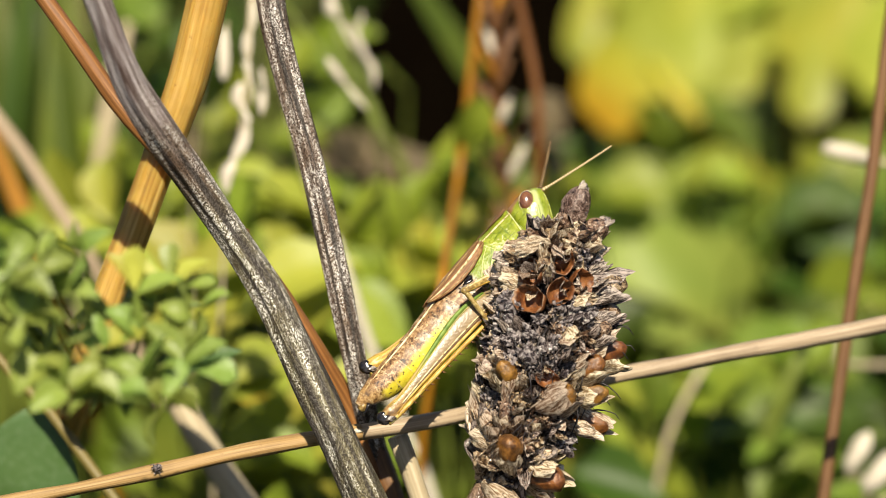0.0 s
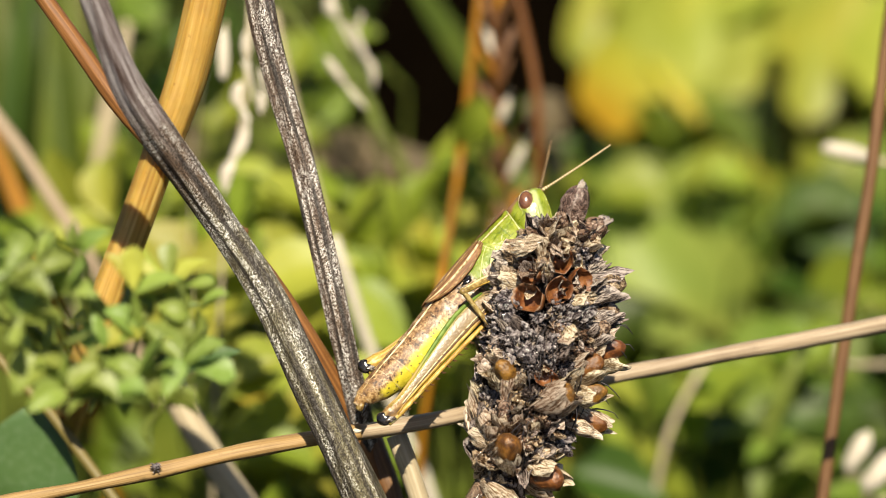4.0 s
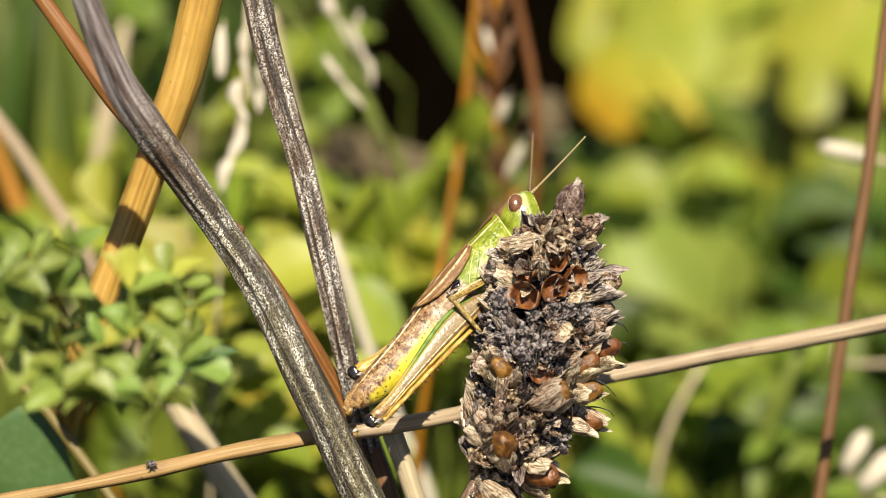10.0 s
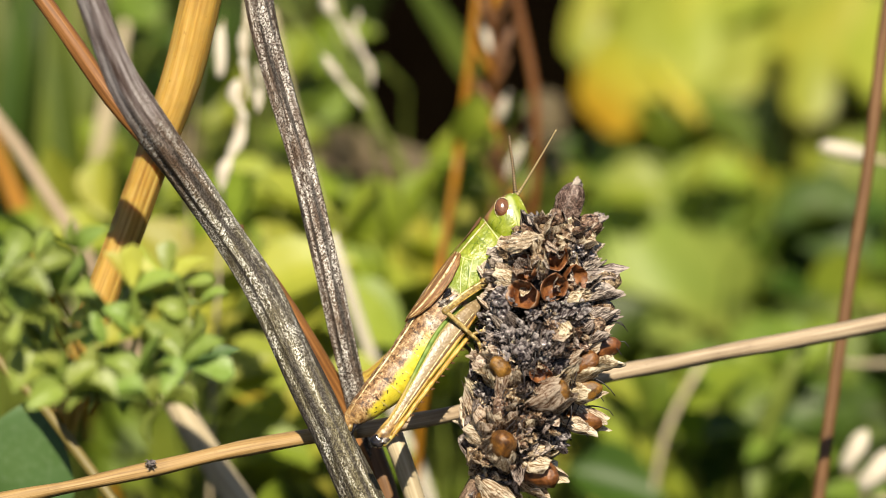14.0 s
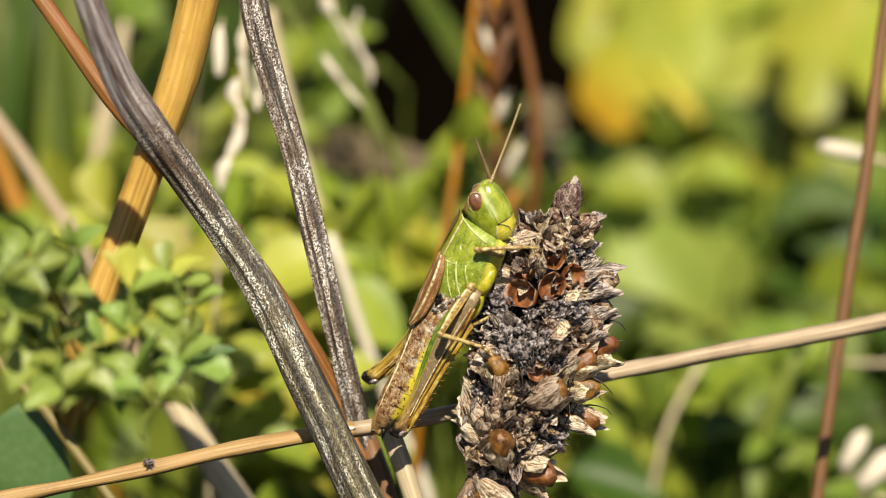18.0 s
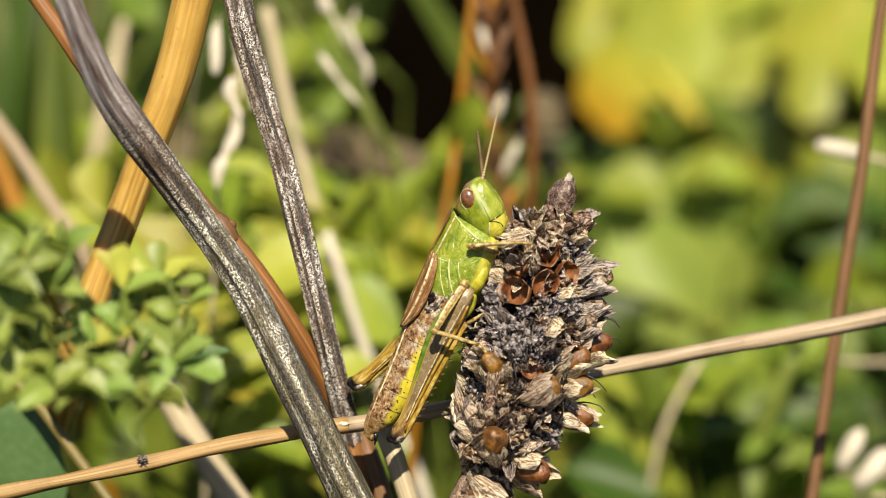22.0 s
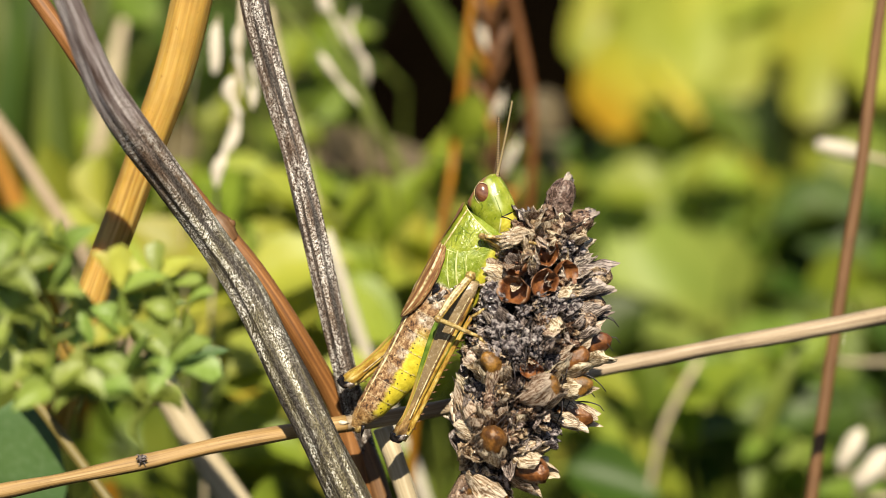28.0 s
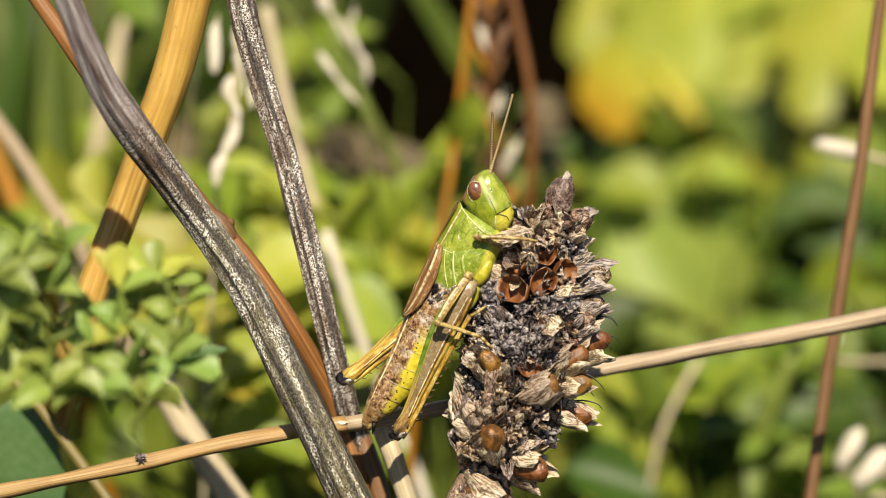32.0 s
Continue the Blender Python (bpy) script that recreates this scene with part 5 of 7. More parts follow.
def build_grasshopper():
    hopper = thing("grasshopper", spot((3, -2, 2)), "green and brown meadow grasshopper clinging to the seed head", "grasshopper")

    # abdomen, ring by ring, each a little flared over the next
    prof = ((-12.8, 1.85, 1.35, 0.16), (-12.2, 2.10, 0.85, 0.48), (-11.2, 2.20, 0.25, 0.88), (-9.6, 2.22, -0.35, 1.15), (-8.0, 2.15, -0.95, 1.35), (-6.2, 2.18, -1.15, 1.5), (-4.4, 2.28, -1.3, 1.6), (-2.6, 2.34, -1.5, 1.7), (-0.8, 2.4, -1.75, 1.75), (1.2, 2.4, -1.9, 1.75))

    def at(x):
        for a, b in zip(prof, prof[1:]):
            if x <= b[0]:
                t = (x - a[0]) / (b[0] - a[0])
                return [a[i] + (b[i] - a[i]) * t for i in range(4)]
        return prof[-1]

    def skin(x, z, side, out=0.0):
        """A point on the flank of the abdomen."""
        q = at(x)
        zc, hz = (q[1] + q[2]) / 2, (q[1] - q[2]) / 2
        return (x, side * (q[3] * math.sqrt(max(0.03, 1 - ((z - zc) / hz) ** 2)) + out), z)

    cuts = [-12.8, -12.1, -11.2, -10.0, -8.7, -7.3, -5.9, -4.5, -3.0, -1.4, 0.4]
    for a, b in zip(cuts, cuts[1:]):
        rings = []
        for k in range(8):
            x = a - 0.14 + (b - a + 0.14) * k / 7
            q = at(max(x, -12.8))
            swell = 0.06 * (1 - k / 7) ** 2 + 0.03 * math.sin(k / 7 * math.pi)
            rings.append(oval(x, q[1] + swell, q[2] - swell, q[3] + swell, 30))
        part("abdomen_ring", Geo().rings(rings, caps=a < -12.5), M["abdomen"], hopper, "brown speckled abdomen ring, yellow below" if b > -10 else "")
    for y in (-0.35, 0.35):
        part("cercus", Geo().tube([(-12.4, y, 1.1), (-12.9, y * 1.1, 0.95), (-13.2, y, 0.85)], [0.16, 0.05], 7, 0.2), M["knee"], hopper, "short dark cercus")
    part("ovipositor", Geo().ball((-12.75, 0, 1.3), (0.45, 0.3, 0.35), None, 10, 8, 0.3, 2, 1), M["legs"], hopper)
    for side in (-1, 1):
        part("abdomen_line", Geo().tube([skin(x, at(x)[1] - 0.22, side, 0.06) for x in (-11.8, -10.4, -8.8, -7.2, -5.6, -4.0, -3.0)], [0.03, 0.06, 0.07, 0.07, 0.06], 6, 0.5, wobble=0.9), M["cream"], hopper, "pale dotted line along the abdomen")

    # thorax
    def wall(x, z, side, out=0.0):
        """A point on the flank of the thorax."""
        hw, zt, zl = (1.9, 2.5, -1.85) if x > -0.4 else (1.8, 2.4, -1.7)
        zc, hz = (zt + zl) / 2, (zt - zl) / 2
        return (x, side * (hw * math.sqrt(max(0.03, 1 - ((z - zc) / hz) ** 2)) + out), z)

    part("thorax", Geo().rings([oval(x, zt, zl, hw, 36, 0.95) for x, zt, zl, hw in ((-1.6, 2.25, -1.3, 1.5), (-0.8, 2.4, -1.7, 1.8), (0.4, 2.5, -1.85, 1.9), (1.8, 2.45, -1.85, 1.9), (3.0, 2.3, -1.8, 1.65), (4.0, 2.0, -1.65, 1.25), (4.6, 1.8, -1.3, 0.9))]), M["flank"], hopper, "green thorax flank with pale seams and yellow underside")
    for side in (-1, 1):
        for (xa, za), (xb, zb), r in (((1.75, 1.75), (-0.75, 0.35), 0.045), ((1.95, 1.15), (-0.35, -0.15), 0.065), ((2.0, 0.45), (0.5, -0.55), 0.04)):
            pts = [wall(xa + (xb - xa) * f, za + (zb - za) * f + 0.16 * math.sin(f * 3.14), side, 0.0) for f in (0, 0.25, 0.5, 0.75, 1)]
            part("pale_seam", Geo().tube(pts, [r * 0.6, r, r, r * 0.5], 7, 0.25, flat=0.6), M["seam"], hopper, "pale ridge across the flank")
        for (xa, za), (xb, zb) in (((1.85, 1.45), (-0.6, 0.1)), ((2.0, 0.78), (0.0, -0.4))):
            pts = [wall(xa + (xb - xa) * f, za + (zb - za) * f - 0.10 * math.sin(f * 3.14), side, 0.012) for f in (0, 0.33, 0.66, 1)]
            part("dark_seam", Geo().tube(pts, [0.02, 0.03, 0.02], 5, 0.3), M["ridge"], hopper)
        # knobbly joints above the hind leg, dark and silvery
        for k, (x, z, r, key) in enumerate(((-1.2, 1.15, 0.42, "knee"), (-1.35, 0.65, 0.45, "lobe"), (-1.9, 1.05, 0.36, "lobe"), (-0.6, 0.10, 0.42, "lobe"))):
            part("joint_knob", Geo().ball(wall(x, z, side, -0.10), (r, 0.20, r * 0.7), Matrix.Rotation(0.5, 3, 'Y'), 18, 12, 0.9, 1.8, k * 3.1, 0.2), M[key], hopper)
        part("belly_plate", Geo().ball((1.2, side * 0.85, -1.30), (1.2, 0.72, 0.55), None, 18, 12, 0.08, 1.2, 2), M["yellow"], hopper, "yellow breast plate")
        part("belly_plate", Geo().ball((-0.8, side * 0.85, -1.32), (1.1, 0.72, 0.52), None, 18, 12, 0.08, 1.2, 6), M["yellow"], hopper, "yellow breast plate")

    # saddle-shaped shield: an open shell whose front slants back towards the throat
    rows, cols = 9, 29
    rings = []
    for i in range(rows):
        u = i / (rows - 1)
        ring = []
        for j in range(cols):
            f = j / (cols - 1) * 2 - 1
            w = abs(f)
            x = (1.55 + 0.75 * w ** 4) * (1 - u) + (5.0 - 1.05 * w ** 1.4) * u
            zt = 2.52 - 0.24 * u
            zl = 0.12 * (1 - u) - 0.28 * u
            if w > 0.85:
                zl -= 0.18 * math.sin(u * math.pi)
            hw = 1.88 - 0.12 * u - 0.34 * u ** 3 + 0.04 * math.sin(u * 9)
            ring.append((x, math.sin(f * math.pi / 2) * hw * (1 - 0.10 * max(0, w - 0.8) * 5), zt - (zt - zl) * w ** 1.9))
        rings.append(ring)
    g = Geo().rings(rings, closed=False)
    g.rings([[(x, y * 0.95, z - 0.06) for x, y, z in r] for r in rings], closed=False)
    for k in range(rows - 1):
        for j in (0, cols - 1):
            a = k * cols + j
            off = rows * cols
            g.f.append((a, a + cols, a + cols + off, a + off))
    shield = part("pronotum", g, M["green"], hopper, "grass-green saddle-shaped neck shield")
    for side in (-1, 1):
        def on(i, j, out=0.015):
            x, y, z = rings[i][14 + j]
            return (x, side * (abs(y) + out), z + out * 0.6)

        part("side_ridge", Geo().tube([on(i, 5) for i in range(rows)], [0.04, 0.07, 0.055], 7, 0.3), M["cream"], shield, "pale ridge")
        part("hem", Geo().tube([on(i, 14) for i in range(rows)], [0.02, 0.035, 0.03], 6, 0.3), M["yellow"], shield, "pale hem")
        part("rear_hem", Geo().tube([on(0, j) for j in (4, 6, 8, 10, 12, 14)], [0.03, 0.035, 0.03], 6, 0.3), M["seam"], shield, "pale rear edge")
        part("collar", Geo().tube([on(8, j) for j in (3, 5, 7, 9, 11, 13, 14)], [0.03, 0.04, 0.06, 0.07], 7, 0.25), M["seam"], shield, "cream collar line")
        part("groove", Geo().tube([on(5, j, 0.008) for j in (5, 7, 9, 11)], [0.015, 0.035, 0.015], 5, 0.3), M["ridge"], shield)
        part("groove", Geo().tube([on(3, 6, 0.008), on(4, 8, 0.008), on(4, 10, 0.008), on(3, 12, 0.008)], [0.015, 0.03, 0.012], 5, 0.3), M["ridge"], shield)
        part("fleck", Geo().tube([on(4, 9, 0.012), on(3, 10, 0.012)], [0.03, 0.05, 0.02], 6, 0.2), M["seam"], shield)
    part("back_band", Geo().leaf((4.95, 0, 2.42), (1.5, 0, 2.60), 1.3, (0, 0, 1), "blade", -0.1, -0.02, 8), M["wing"], shield, "brown band down the back")

    # head, stacked from mouth to crown
    stack = ((-1.62, 4.75, 5.55, 0.45), (-1.45, 4.35, 5.80, 0.72), (-1.15, 4.1, 6.22, 0.92), (-0.75, 4.0, 6.62, 1.08), (-0.3, 4.0, 7.0, 1.19), (0.2, 4.1, 7.38, 1.26), (0.65, 4.3, 7.64, 1.27), (1.05, 4.5, 7.82, 1.2), (1.4, 4.6, 7.84, 1.08), (1.72, 4.8, 7.6, 0.92), (2.0, 4.9, 7.15, 0.68), (2.2, 5.1, 6.5, 0.3))
    rings = []
    for z, xb, xf, hw in stack:
        rings.append([((xb + xf) / 2 + (xf - xb) / 2 * math.copysign(abs(math.cos(a)) ** 0.9, math.cos(a)), hw * math.copysign(abs(math.sin(a)) ** 0.8, math.sin(a)), z) for a in [2 * math.pi * j / 34 for j in range(34)]])
    skull = part("head", Geo().rings(rings), M["face"], hopper, "grass-green head with a slanting face and yellow mouth")

    def cheek(x, z, side, out=0.02):
        """A point on the side of the head."""
        for a, b in zip(stack, stack[1:]):
            if z <= b[0]:
                t = max(0.0, (z - a[0]) / (b[0] - a[0]))
                xb, xf, hw = [a[i] + (b[i] - a[i]) * t for i in (1, 2, 3)]
                c = min(1.0, abs((x - (xb + xf) / 2) / ((xf - xb) / 2))) ** (1 / 0.9)
                return (x, side * (hw * math.sqrt(max(0.02, 1 - c * c)) ** 0.8 + out), z)
        return (x, side * 0.3, z)

    tilt = Matrix.Rotation(radians(50), 3, 'Y')
    for side in (-1, 1):
        eye = (6.25, side * 0.74, 1.5)
        part("eye", Geo().ball(eye, (0.60, 0.52, 0.80), tilt, 30, 20), M["eye"], skull, "glossy brown compound eye")
        part("eye_rim", Geo().tube([Vector(eye) + tilt @ Vector((0.60 * math.cos(a), 0, 0.80 * math.sin(a))) + Vector((0, side * 0.26, 0)) for a in [2 * math.pi * j / 20 for j in range(21)]], [0.02, 0.02], 6, 0.2), M["cream"], skull, "pale rim round the eye")
        part("cheek_line", Geo().tube([cheek(x, z, side) for x, z in ((6.55, 0.75), (6.1, 0.2), (5.75, -0.2), (5.5, -0.42))], [0.015, 0.022, 0.02], 5, 0.3), M["ridge"], skull)
        part("face_keel", Geo().tube([cheek(x, z, side, 0.0) for x, z in ((7.72, 1.25), (7.45, 0.6), (7.05, -0.1), (6.6, -0.7), (6.3, -1.02))], [0.05, 0.06, 0.05], 7, 0.3), M["green"], skull, "face ridge")
        part("mouth_seam", Geo().tube([cheek(x, z, side, 0.01) for x, z in ((5.42, -0.40), (5.75, -0.66), (6.05, -0.90), (6.25, -1.08))], [0.03, 0.045, 0.03], 6, 0.2), M["knee"], skull, "black seam above the mouth")
        part("jaw_seam", Geo().tube([cheek(x, z, side, 0.01) for x, z in ((5.45, -0.42), (5.58, -0.85), (5.55, -1.2), (5.35, -1.42))], [0.03, 0.04, 0.03], 6, 0.2), M["knee"], skull, "black seam at the jaw")
        part("jaw_hem", Geo().tube([cheek(x, z, side, 0.02) for x, z in ((5.35, -0.45), (4.9, -0.62), (4.5, -0.76), (4.2, -0.88))], [0.05, 0.07, 0.05], 6, 0.2), M["seam"], skull, "cream edge of the jaw")
        part("mandible", Geo().ball((4.85, side * 0.60, -1.02), (0.55, 0.24, 0.34), Matrix.Rotation(radians(-18), 3, 'Y'), 16, 10, 0.1), M["yellow"], skull, "yellow jaw")
        part("palp", Geo().tube([(4.6, side * 0.4, -1.35), (4.75, side * 0.55, -1.7), (4.5, side * 0.55, -1.95)], [0.09, 0.08, 0.05], 7, 0.2), M["yellow"], skull, "small yellow palp")
        part("ocellus", Geo().ball((7.6, side * 0.42, 1.5), (0.08, 0.08, 0.08), None, 8, 6), M["cream"], skull)
        part("feeler_socket", Geo().ball((7.72, side * 0.3, 1.2), (0.17, 0.17, 0.17), None, 12, 8), M["feeler_dark"], skull, "dark socket of the feeler")
    part("labrum", Geo().ball((5.68, 0, -1.26), (0.30, 0.56, 0.34), tilt, 14, 9), M["yellow"], skull, "yellow upper lip")
    part("crown_band", Geo().leaf((4.9, 0, 2.16), (7.2, 0, 2.12), 0.9, (0, 0, 1), "ovate", -0.1, 0.06, 8), M["wing"], skull, "brown crown band")

    # short fore wings, hinged behind the shield, and the clear hind wings folded under them
    fore, hind = [], []
    for side in (-1, 1):
        hinge = Vector((1.6, side * 0.6, 2.4))
        rings = []
        for x, zt, zl, ya, yb in ((1.75, 2.52, 2.05, 0.30, 1.30), (1.0, 2.60, 1.72, 0.30, 1.72), (-0.2, 2.64, 1.52, 0.30, 1.84), (-1.5, 2.64, 1.50, 0.30, 1.84), (-2.6, 2.62, 1.66, 0.35, 1.76), (-3.4, 2.60, 1.92, 0.5, 1.52), (-3.9, 2.56, 2.18, 0.7, 1.25), (-4.2, 2.50, 2.38, 0.85, 1.05)):
            out = []
            for j in range(13):
                f = j / 12
                out.append((x, side * (ya + (yb - ya) * math.sin(f * math.pi / 2)), zt - (zt - zl) * (1 - math.cos(f * math.pi / 2))))
            back = [(x, y * 0.96, z - 0.05) for x, y, z in reversed(out)]
            rings.append([tuple(Vector(p) - hinge) for p in out + back])
        w = part("forewing", Geo().rings(rings), M["wing"], hopper, "short brown folded forewing", Matrix.Translation(hinge / 1000))
        fore.append(w)
        g = Geo()
        for k in range(2):
            g.leaf((-0.3, side * 0.15 * k, -0.08 - 0.02 * k), (-4.4 + 0.5 * k, side * (0.35 + 0.25 * k), -0.10 - 0.05 * k), 1.5, (0, side * 0.55, 0.85), "obovate", 0.12, 0.03, 12)
        h = part("hindwing", g, M["membrane"], hopper, "clear pleated hindwing folded out of sight", Matrix.Translation((hinge + Vector((0, -side * 0.1, -0.06))) / 1000))
        hind.append(h)
        for y in (-0.35, -0.12, 0.12, 0.35):
            part("wing_vein", Geo().tube([(-0.3, 0, -0.07), (-2.2, side * (0.18 + y * 0.8), -0.09), (-4.1, side * (0.35 + y), -0.10)], [0.03, 0.025, 0.012], 5, 0.5), M["legs"], h)

        def along(j, out):
            return [(r[j][0], r[j][1] + side * out, r[j][2] + out * 0.5) for r in rings]

        part("wing_stripe", Geo().tube(along(8, 0.03), [0.07, 0.11, 0.11, 0.09, 0.03], 7, 0.3, flat=0.5), M["cream"], w, "cream stripe")
        for j in (4, 6, 11):
            part("wing_vein", Geo().tube(along(j, 0.012), [0.03, 0.035, 0.02], 5, 0.5), M["spikelet" if j in (6, 10) else "legs"], w)

    # hind legs: thigh, ridges, knee and the folded shin with its spines
    def hind_leg(side):
        s = side
        prof = ((0.5, 0.42, -0.20, 0.40), (-0.6, 0.98, -0.34, 0.58), (-1.8, 1.24, -0.38, 0.66), (-3.2, 1.33, -0.36, 0.66), (-4.4, 1.22, -0.32, 0.60), (-5.9, 1.00, -0.28, 0.52), (-7.5, 0.74, -0.26, 0.42), (-9.0, 0.52, -0.25, 0.35), (-10.6, 0.42, -0.30, 0.31), (-11.4, 0.54, -0.46, 0.38), (-12.1, 0.54, -0.52, 0.40))
        leg = part("hind_leg", Geo().rings([oval(x, zt, zl, hy, 28, 0.72) for x, zt, zl, hy in prof]), M["thigh" if s < 0 else "keel"], hopper, "hind thigh with a taupe herringbone face" if s < 0 else "hind thigh, amber on its inner face")

        def face(f, out, ends=(1, -1)):
            """A line along the face; f runs from -1 at the lower edge to 1 at the upper."""
            return [(x, -(hy * (1 - abs(f) ** 2.8) ** (1 / 2.8) + out), (zt + zl) / 2 + f * (zt - zl) / 2) for x, zt, zl, hy in prof[ends[0]:ends[1]]]

        part("upper_ridge", Geo().tube(face(0.86, 0.0), [0.10, 0.19, 0.22, 0.21, 0.18, 0.15, 0.11, 0.08], 8, 0.5, flat=0.8), M["ridge"], leg, "green upper ridge")
        part("upper_line", Geo().tube(face(0.62, 0.01), [0.02, 0.035, 0.035, 0.02], 5, 0.4, wobble=0.5), M["yellow"], leg, "pale line under the ridge")
        part("lower_keel", Geo().tube(face(-0.90, 0.0), [0.08, 0.15, 0.16, 0.15, 0.13, 0.11, 0.10], 8, 0.5), M["keel"], leg, "yellow-orange lower keel")
        part("outer_line", Geo().tube(face(-0.52, 0.015, (1, -2)), [0.04, 0.06, 0.045], 6, 0.15, wobble=1.2), M["cream"], leg, "pale toothed line")
        part("dark_line", Geo().tube(face(-0.70, 0.012, (1, -2)), [0.03, 0.05, 0.03], 5, 0.6), M["spikelet"], leg, "dark line")
        part("knee", Geo().ball((-11.85, 0, 0.0), (0.46, 0.37, 0.46), None, 16, 11, 0.1, 1.5, 3), M["keel"], leg, "swollen knee")
        part("knee_crescent", Geo().ball((-12.08, 0, 0.06), (0.66, 0.42, 0.56), Matrix.Rotation(0.35, 3, 'Y'), 24, 16, 0.18, 1.6, 2), M["knee"], leg, "glossy black knee crescent")
        for y in (s * 0.33, s * -0.33):
            part("knee_lobe", Geo().ball((-12.02, y * 1.10, -0.26), (0.42, 0.10, 0.17), Matrix.Rotation(0.5, 3, 'Y'), 18, 12, 0.35, 1.8, 1), M["lobe"], leg, "silvery knee lobe")
        shin = [(-12.25, 0, -0.36), (-11.0, s * 0.1, -0.52), (-9.0, s * 0.12, -0.53), (-6.0, s * 0.14, -0.58), (-3.6, s * 0.12, -0.66), (-1.9, s * 0.1, -0.74)]
        part("shin", Geo().tube(shin, [0.22, 0.19, 0.18, 0.18, 0.19, 0.16], 10, 0.5), M["keel"], leg, "folded amber shin")
        spine = Geo().tube([(0, 0, 0), (0.08, 0, -0.16), (0.2, 0, -0.30)], [0.05, 0.012], 5, 0.12).mesh("spine")
        spine.materials.append(M["spikelet"])
        for k in range(15):
            f = 0.10 + 0.84 * k / 14
            for y in (-0.12, 0.14):
                part("spine", spine, None, leg, "", Matrix.Translation(((-12.2 + 10.2 * f) / 1000, (s * 0.12 + y) / 1000, (-0.56 - 0.26 * f) / 1000)))
        part("foot", Geo().tube([(-1.9, s * 0.1, -0.80), (-1.3, s * 0.15, -1.15), (-0.7, s * 0.1, -1.45)], [0.15, 0.13, 0.08], 7, 0.3), M["legs"], leg, "jointed foot")
        return leg

    near, far = hind_leg(-1), hind_leg(1)

    # walking legs, each hung from its hip
    def walking_leg(points, radii, lab):
        hip = Vector(points[0])
        a, b, c, d = [Vector(p) - hip for p in points]
        leg = part("walking_leg", Geo().tube([a, (a + b) / 2 + Vector((0, 0, 0.08)), b], [radii[0], radii[0] * 1.05, radii[1]], 12, 0.3, 4, 0.10), M["legs"], hopper, lab, Matrix.Translation(hip / 1000))
        way = (b - a).normalized()
        lift = Vector((0, math.copysign(1, hip.y) * radii[0] * 0.75, radii[0] * 0.65))
        part("leg_stripe", Geo().tube([a + lift + way * 0.2, (a + b) / 2 + lift + Vector((0, 0, 0.06)), b + lift * 0.7 - way * 0.15], [0.05, 0.075, 0.05], 7, 0.3), M["cream"], leg, "cream stripe along the thigh")
        part("leg_shade", Geo().tube([a + Vector((0, lift.y * 0.9, -lift.z)), (a + b) / 2 + Vector((0, lift.y * 0.9, -lift.z + 0.06)), b + Vector((0, lift.y * 0.6, -lift.z * 0.7))], [0.05, 0.08, 0.05], 7, 0.3), M["keel"], leg, "amber underside")
        part("lower_leg", Geo().tube([b, (b + c) / 2 + Vector((0, 0, 0.05)), c], (radii[1] * 0.85, radii[1] * 0.75, radii[2]), 10, 0.3, 4, 0.08), M["legs"], leg)
        part("knee_joint", Geo().ball(b, (radii[1] * 1.25,) * 3, None, 12, 9), M["legs"], leg)
        part("foot", Geo().tube([c, (c + d) / 2 + Vector((0, math.copysign(0.1, hip.y), 0.1)), d], (radii[2] * 1.1, radii[2] * 0.9, radii[2] * 0.7), 8, 0.25, wobble=0.4), M["legs"], leg)
        for k in (-1, 1):
            part("claw", Geo().tube([d, d + Vector((0.12, k * 0.08, -0.14)), d + Vector((0.10, k * 0.14, -0.26))], [0.05, 0.015], 5, 0.1), M["knee"], leg)
        part("coxa", Geo().ball(a, (radii[0] * 1.35, radii[0] * 1.2, radii[0] * 1.35), None, 12, 9, 0.2, 2, 1), M["legs"], leg)
        return leg

    middle, front = [], []
    for s in (-1, 1):
        middle.append(walking_leg(((0.85, s * 2.3, -0.50), (-2.75, s * 3.75, -0.15), (-2.35, s * 3.1, -3.3), (-2.9, s * 2.5, -4.7)), (0.29, 0.22, 0.13), "straw-coloured middle leg, bent at the knee"))
        front.append(walking_leg(((3.6, s * 1.2, -1.4), (3.55, s * 2.3, 0.15), (5.0, s * 2.05, -2.6), (5.35, s * 1.75, -3.7)), (0.25, 0.20, 0.14), "straw-coloured front leg"))

    def feeler(length, mat, thick):
        g = Geo()
        rings = []
        n = 52
        for k in range(n + 1):
            x = length * k / n
            r = thick * (1.0 if x > 0.6 else 1.35) * (1 - 0.3 * (k / n)) * (1 + 0.12 * math.cos(k * math.pi))
            rings.append([(x, math.cos(a) * r, math.sin(a) * r + 0.012 * x * x * 0.3) for a in [2 * math.pi * j / 8 for j in range(8)]])
        return part("antenna", g.rings(rings), mat, hopper, "thin ringed antenna")

    return hopper, near, far, feeler(6.2, M["feeler_pale"], 0.085), feeler(5.0, M["feeler_dark"], 0.13), middle, front, fore, hind


grasshopper, leg_near, leg_far, feeler_near, feeler_far, middle_legs, front_legs, forewings, hindwings = build_grasshopper()


# ---- the clover beside the stems ----
FACE = (RISE * 0.75 - AWAY * 0.65).normalized()


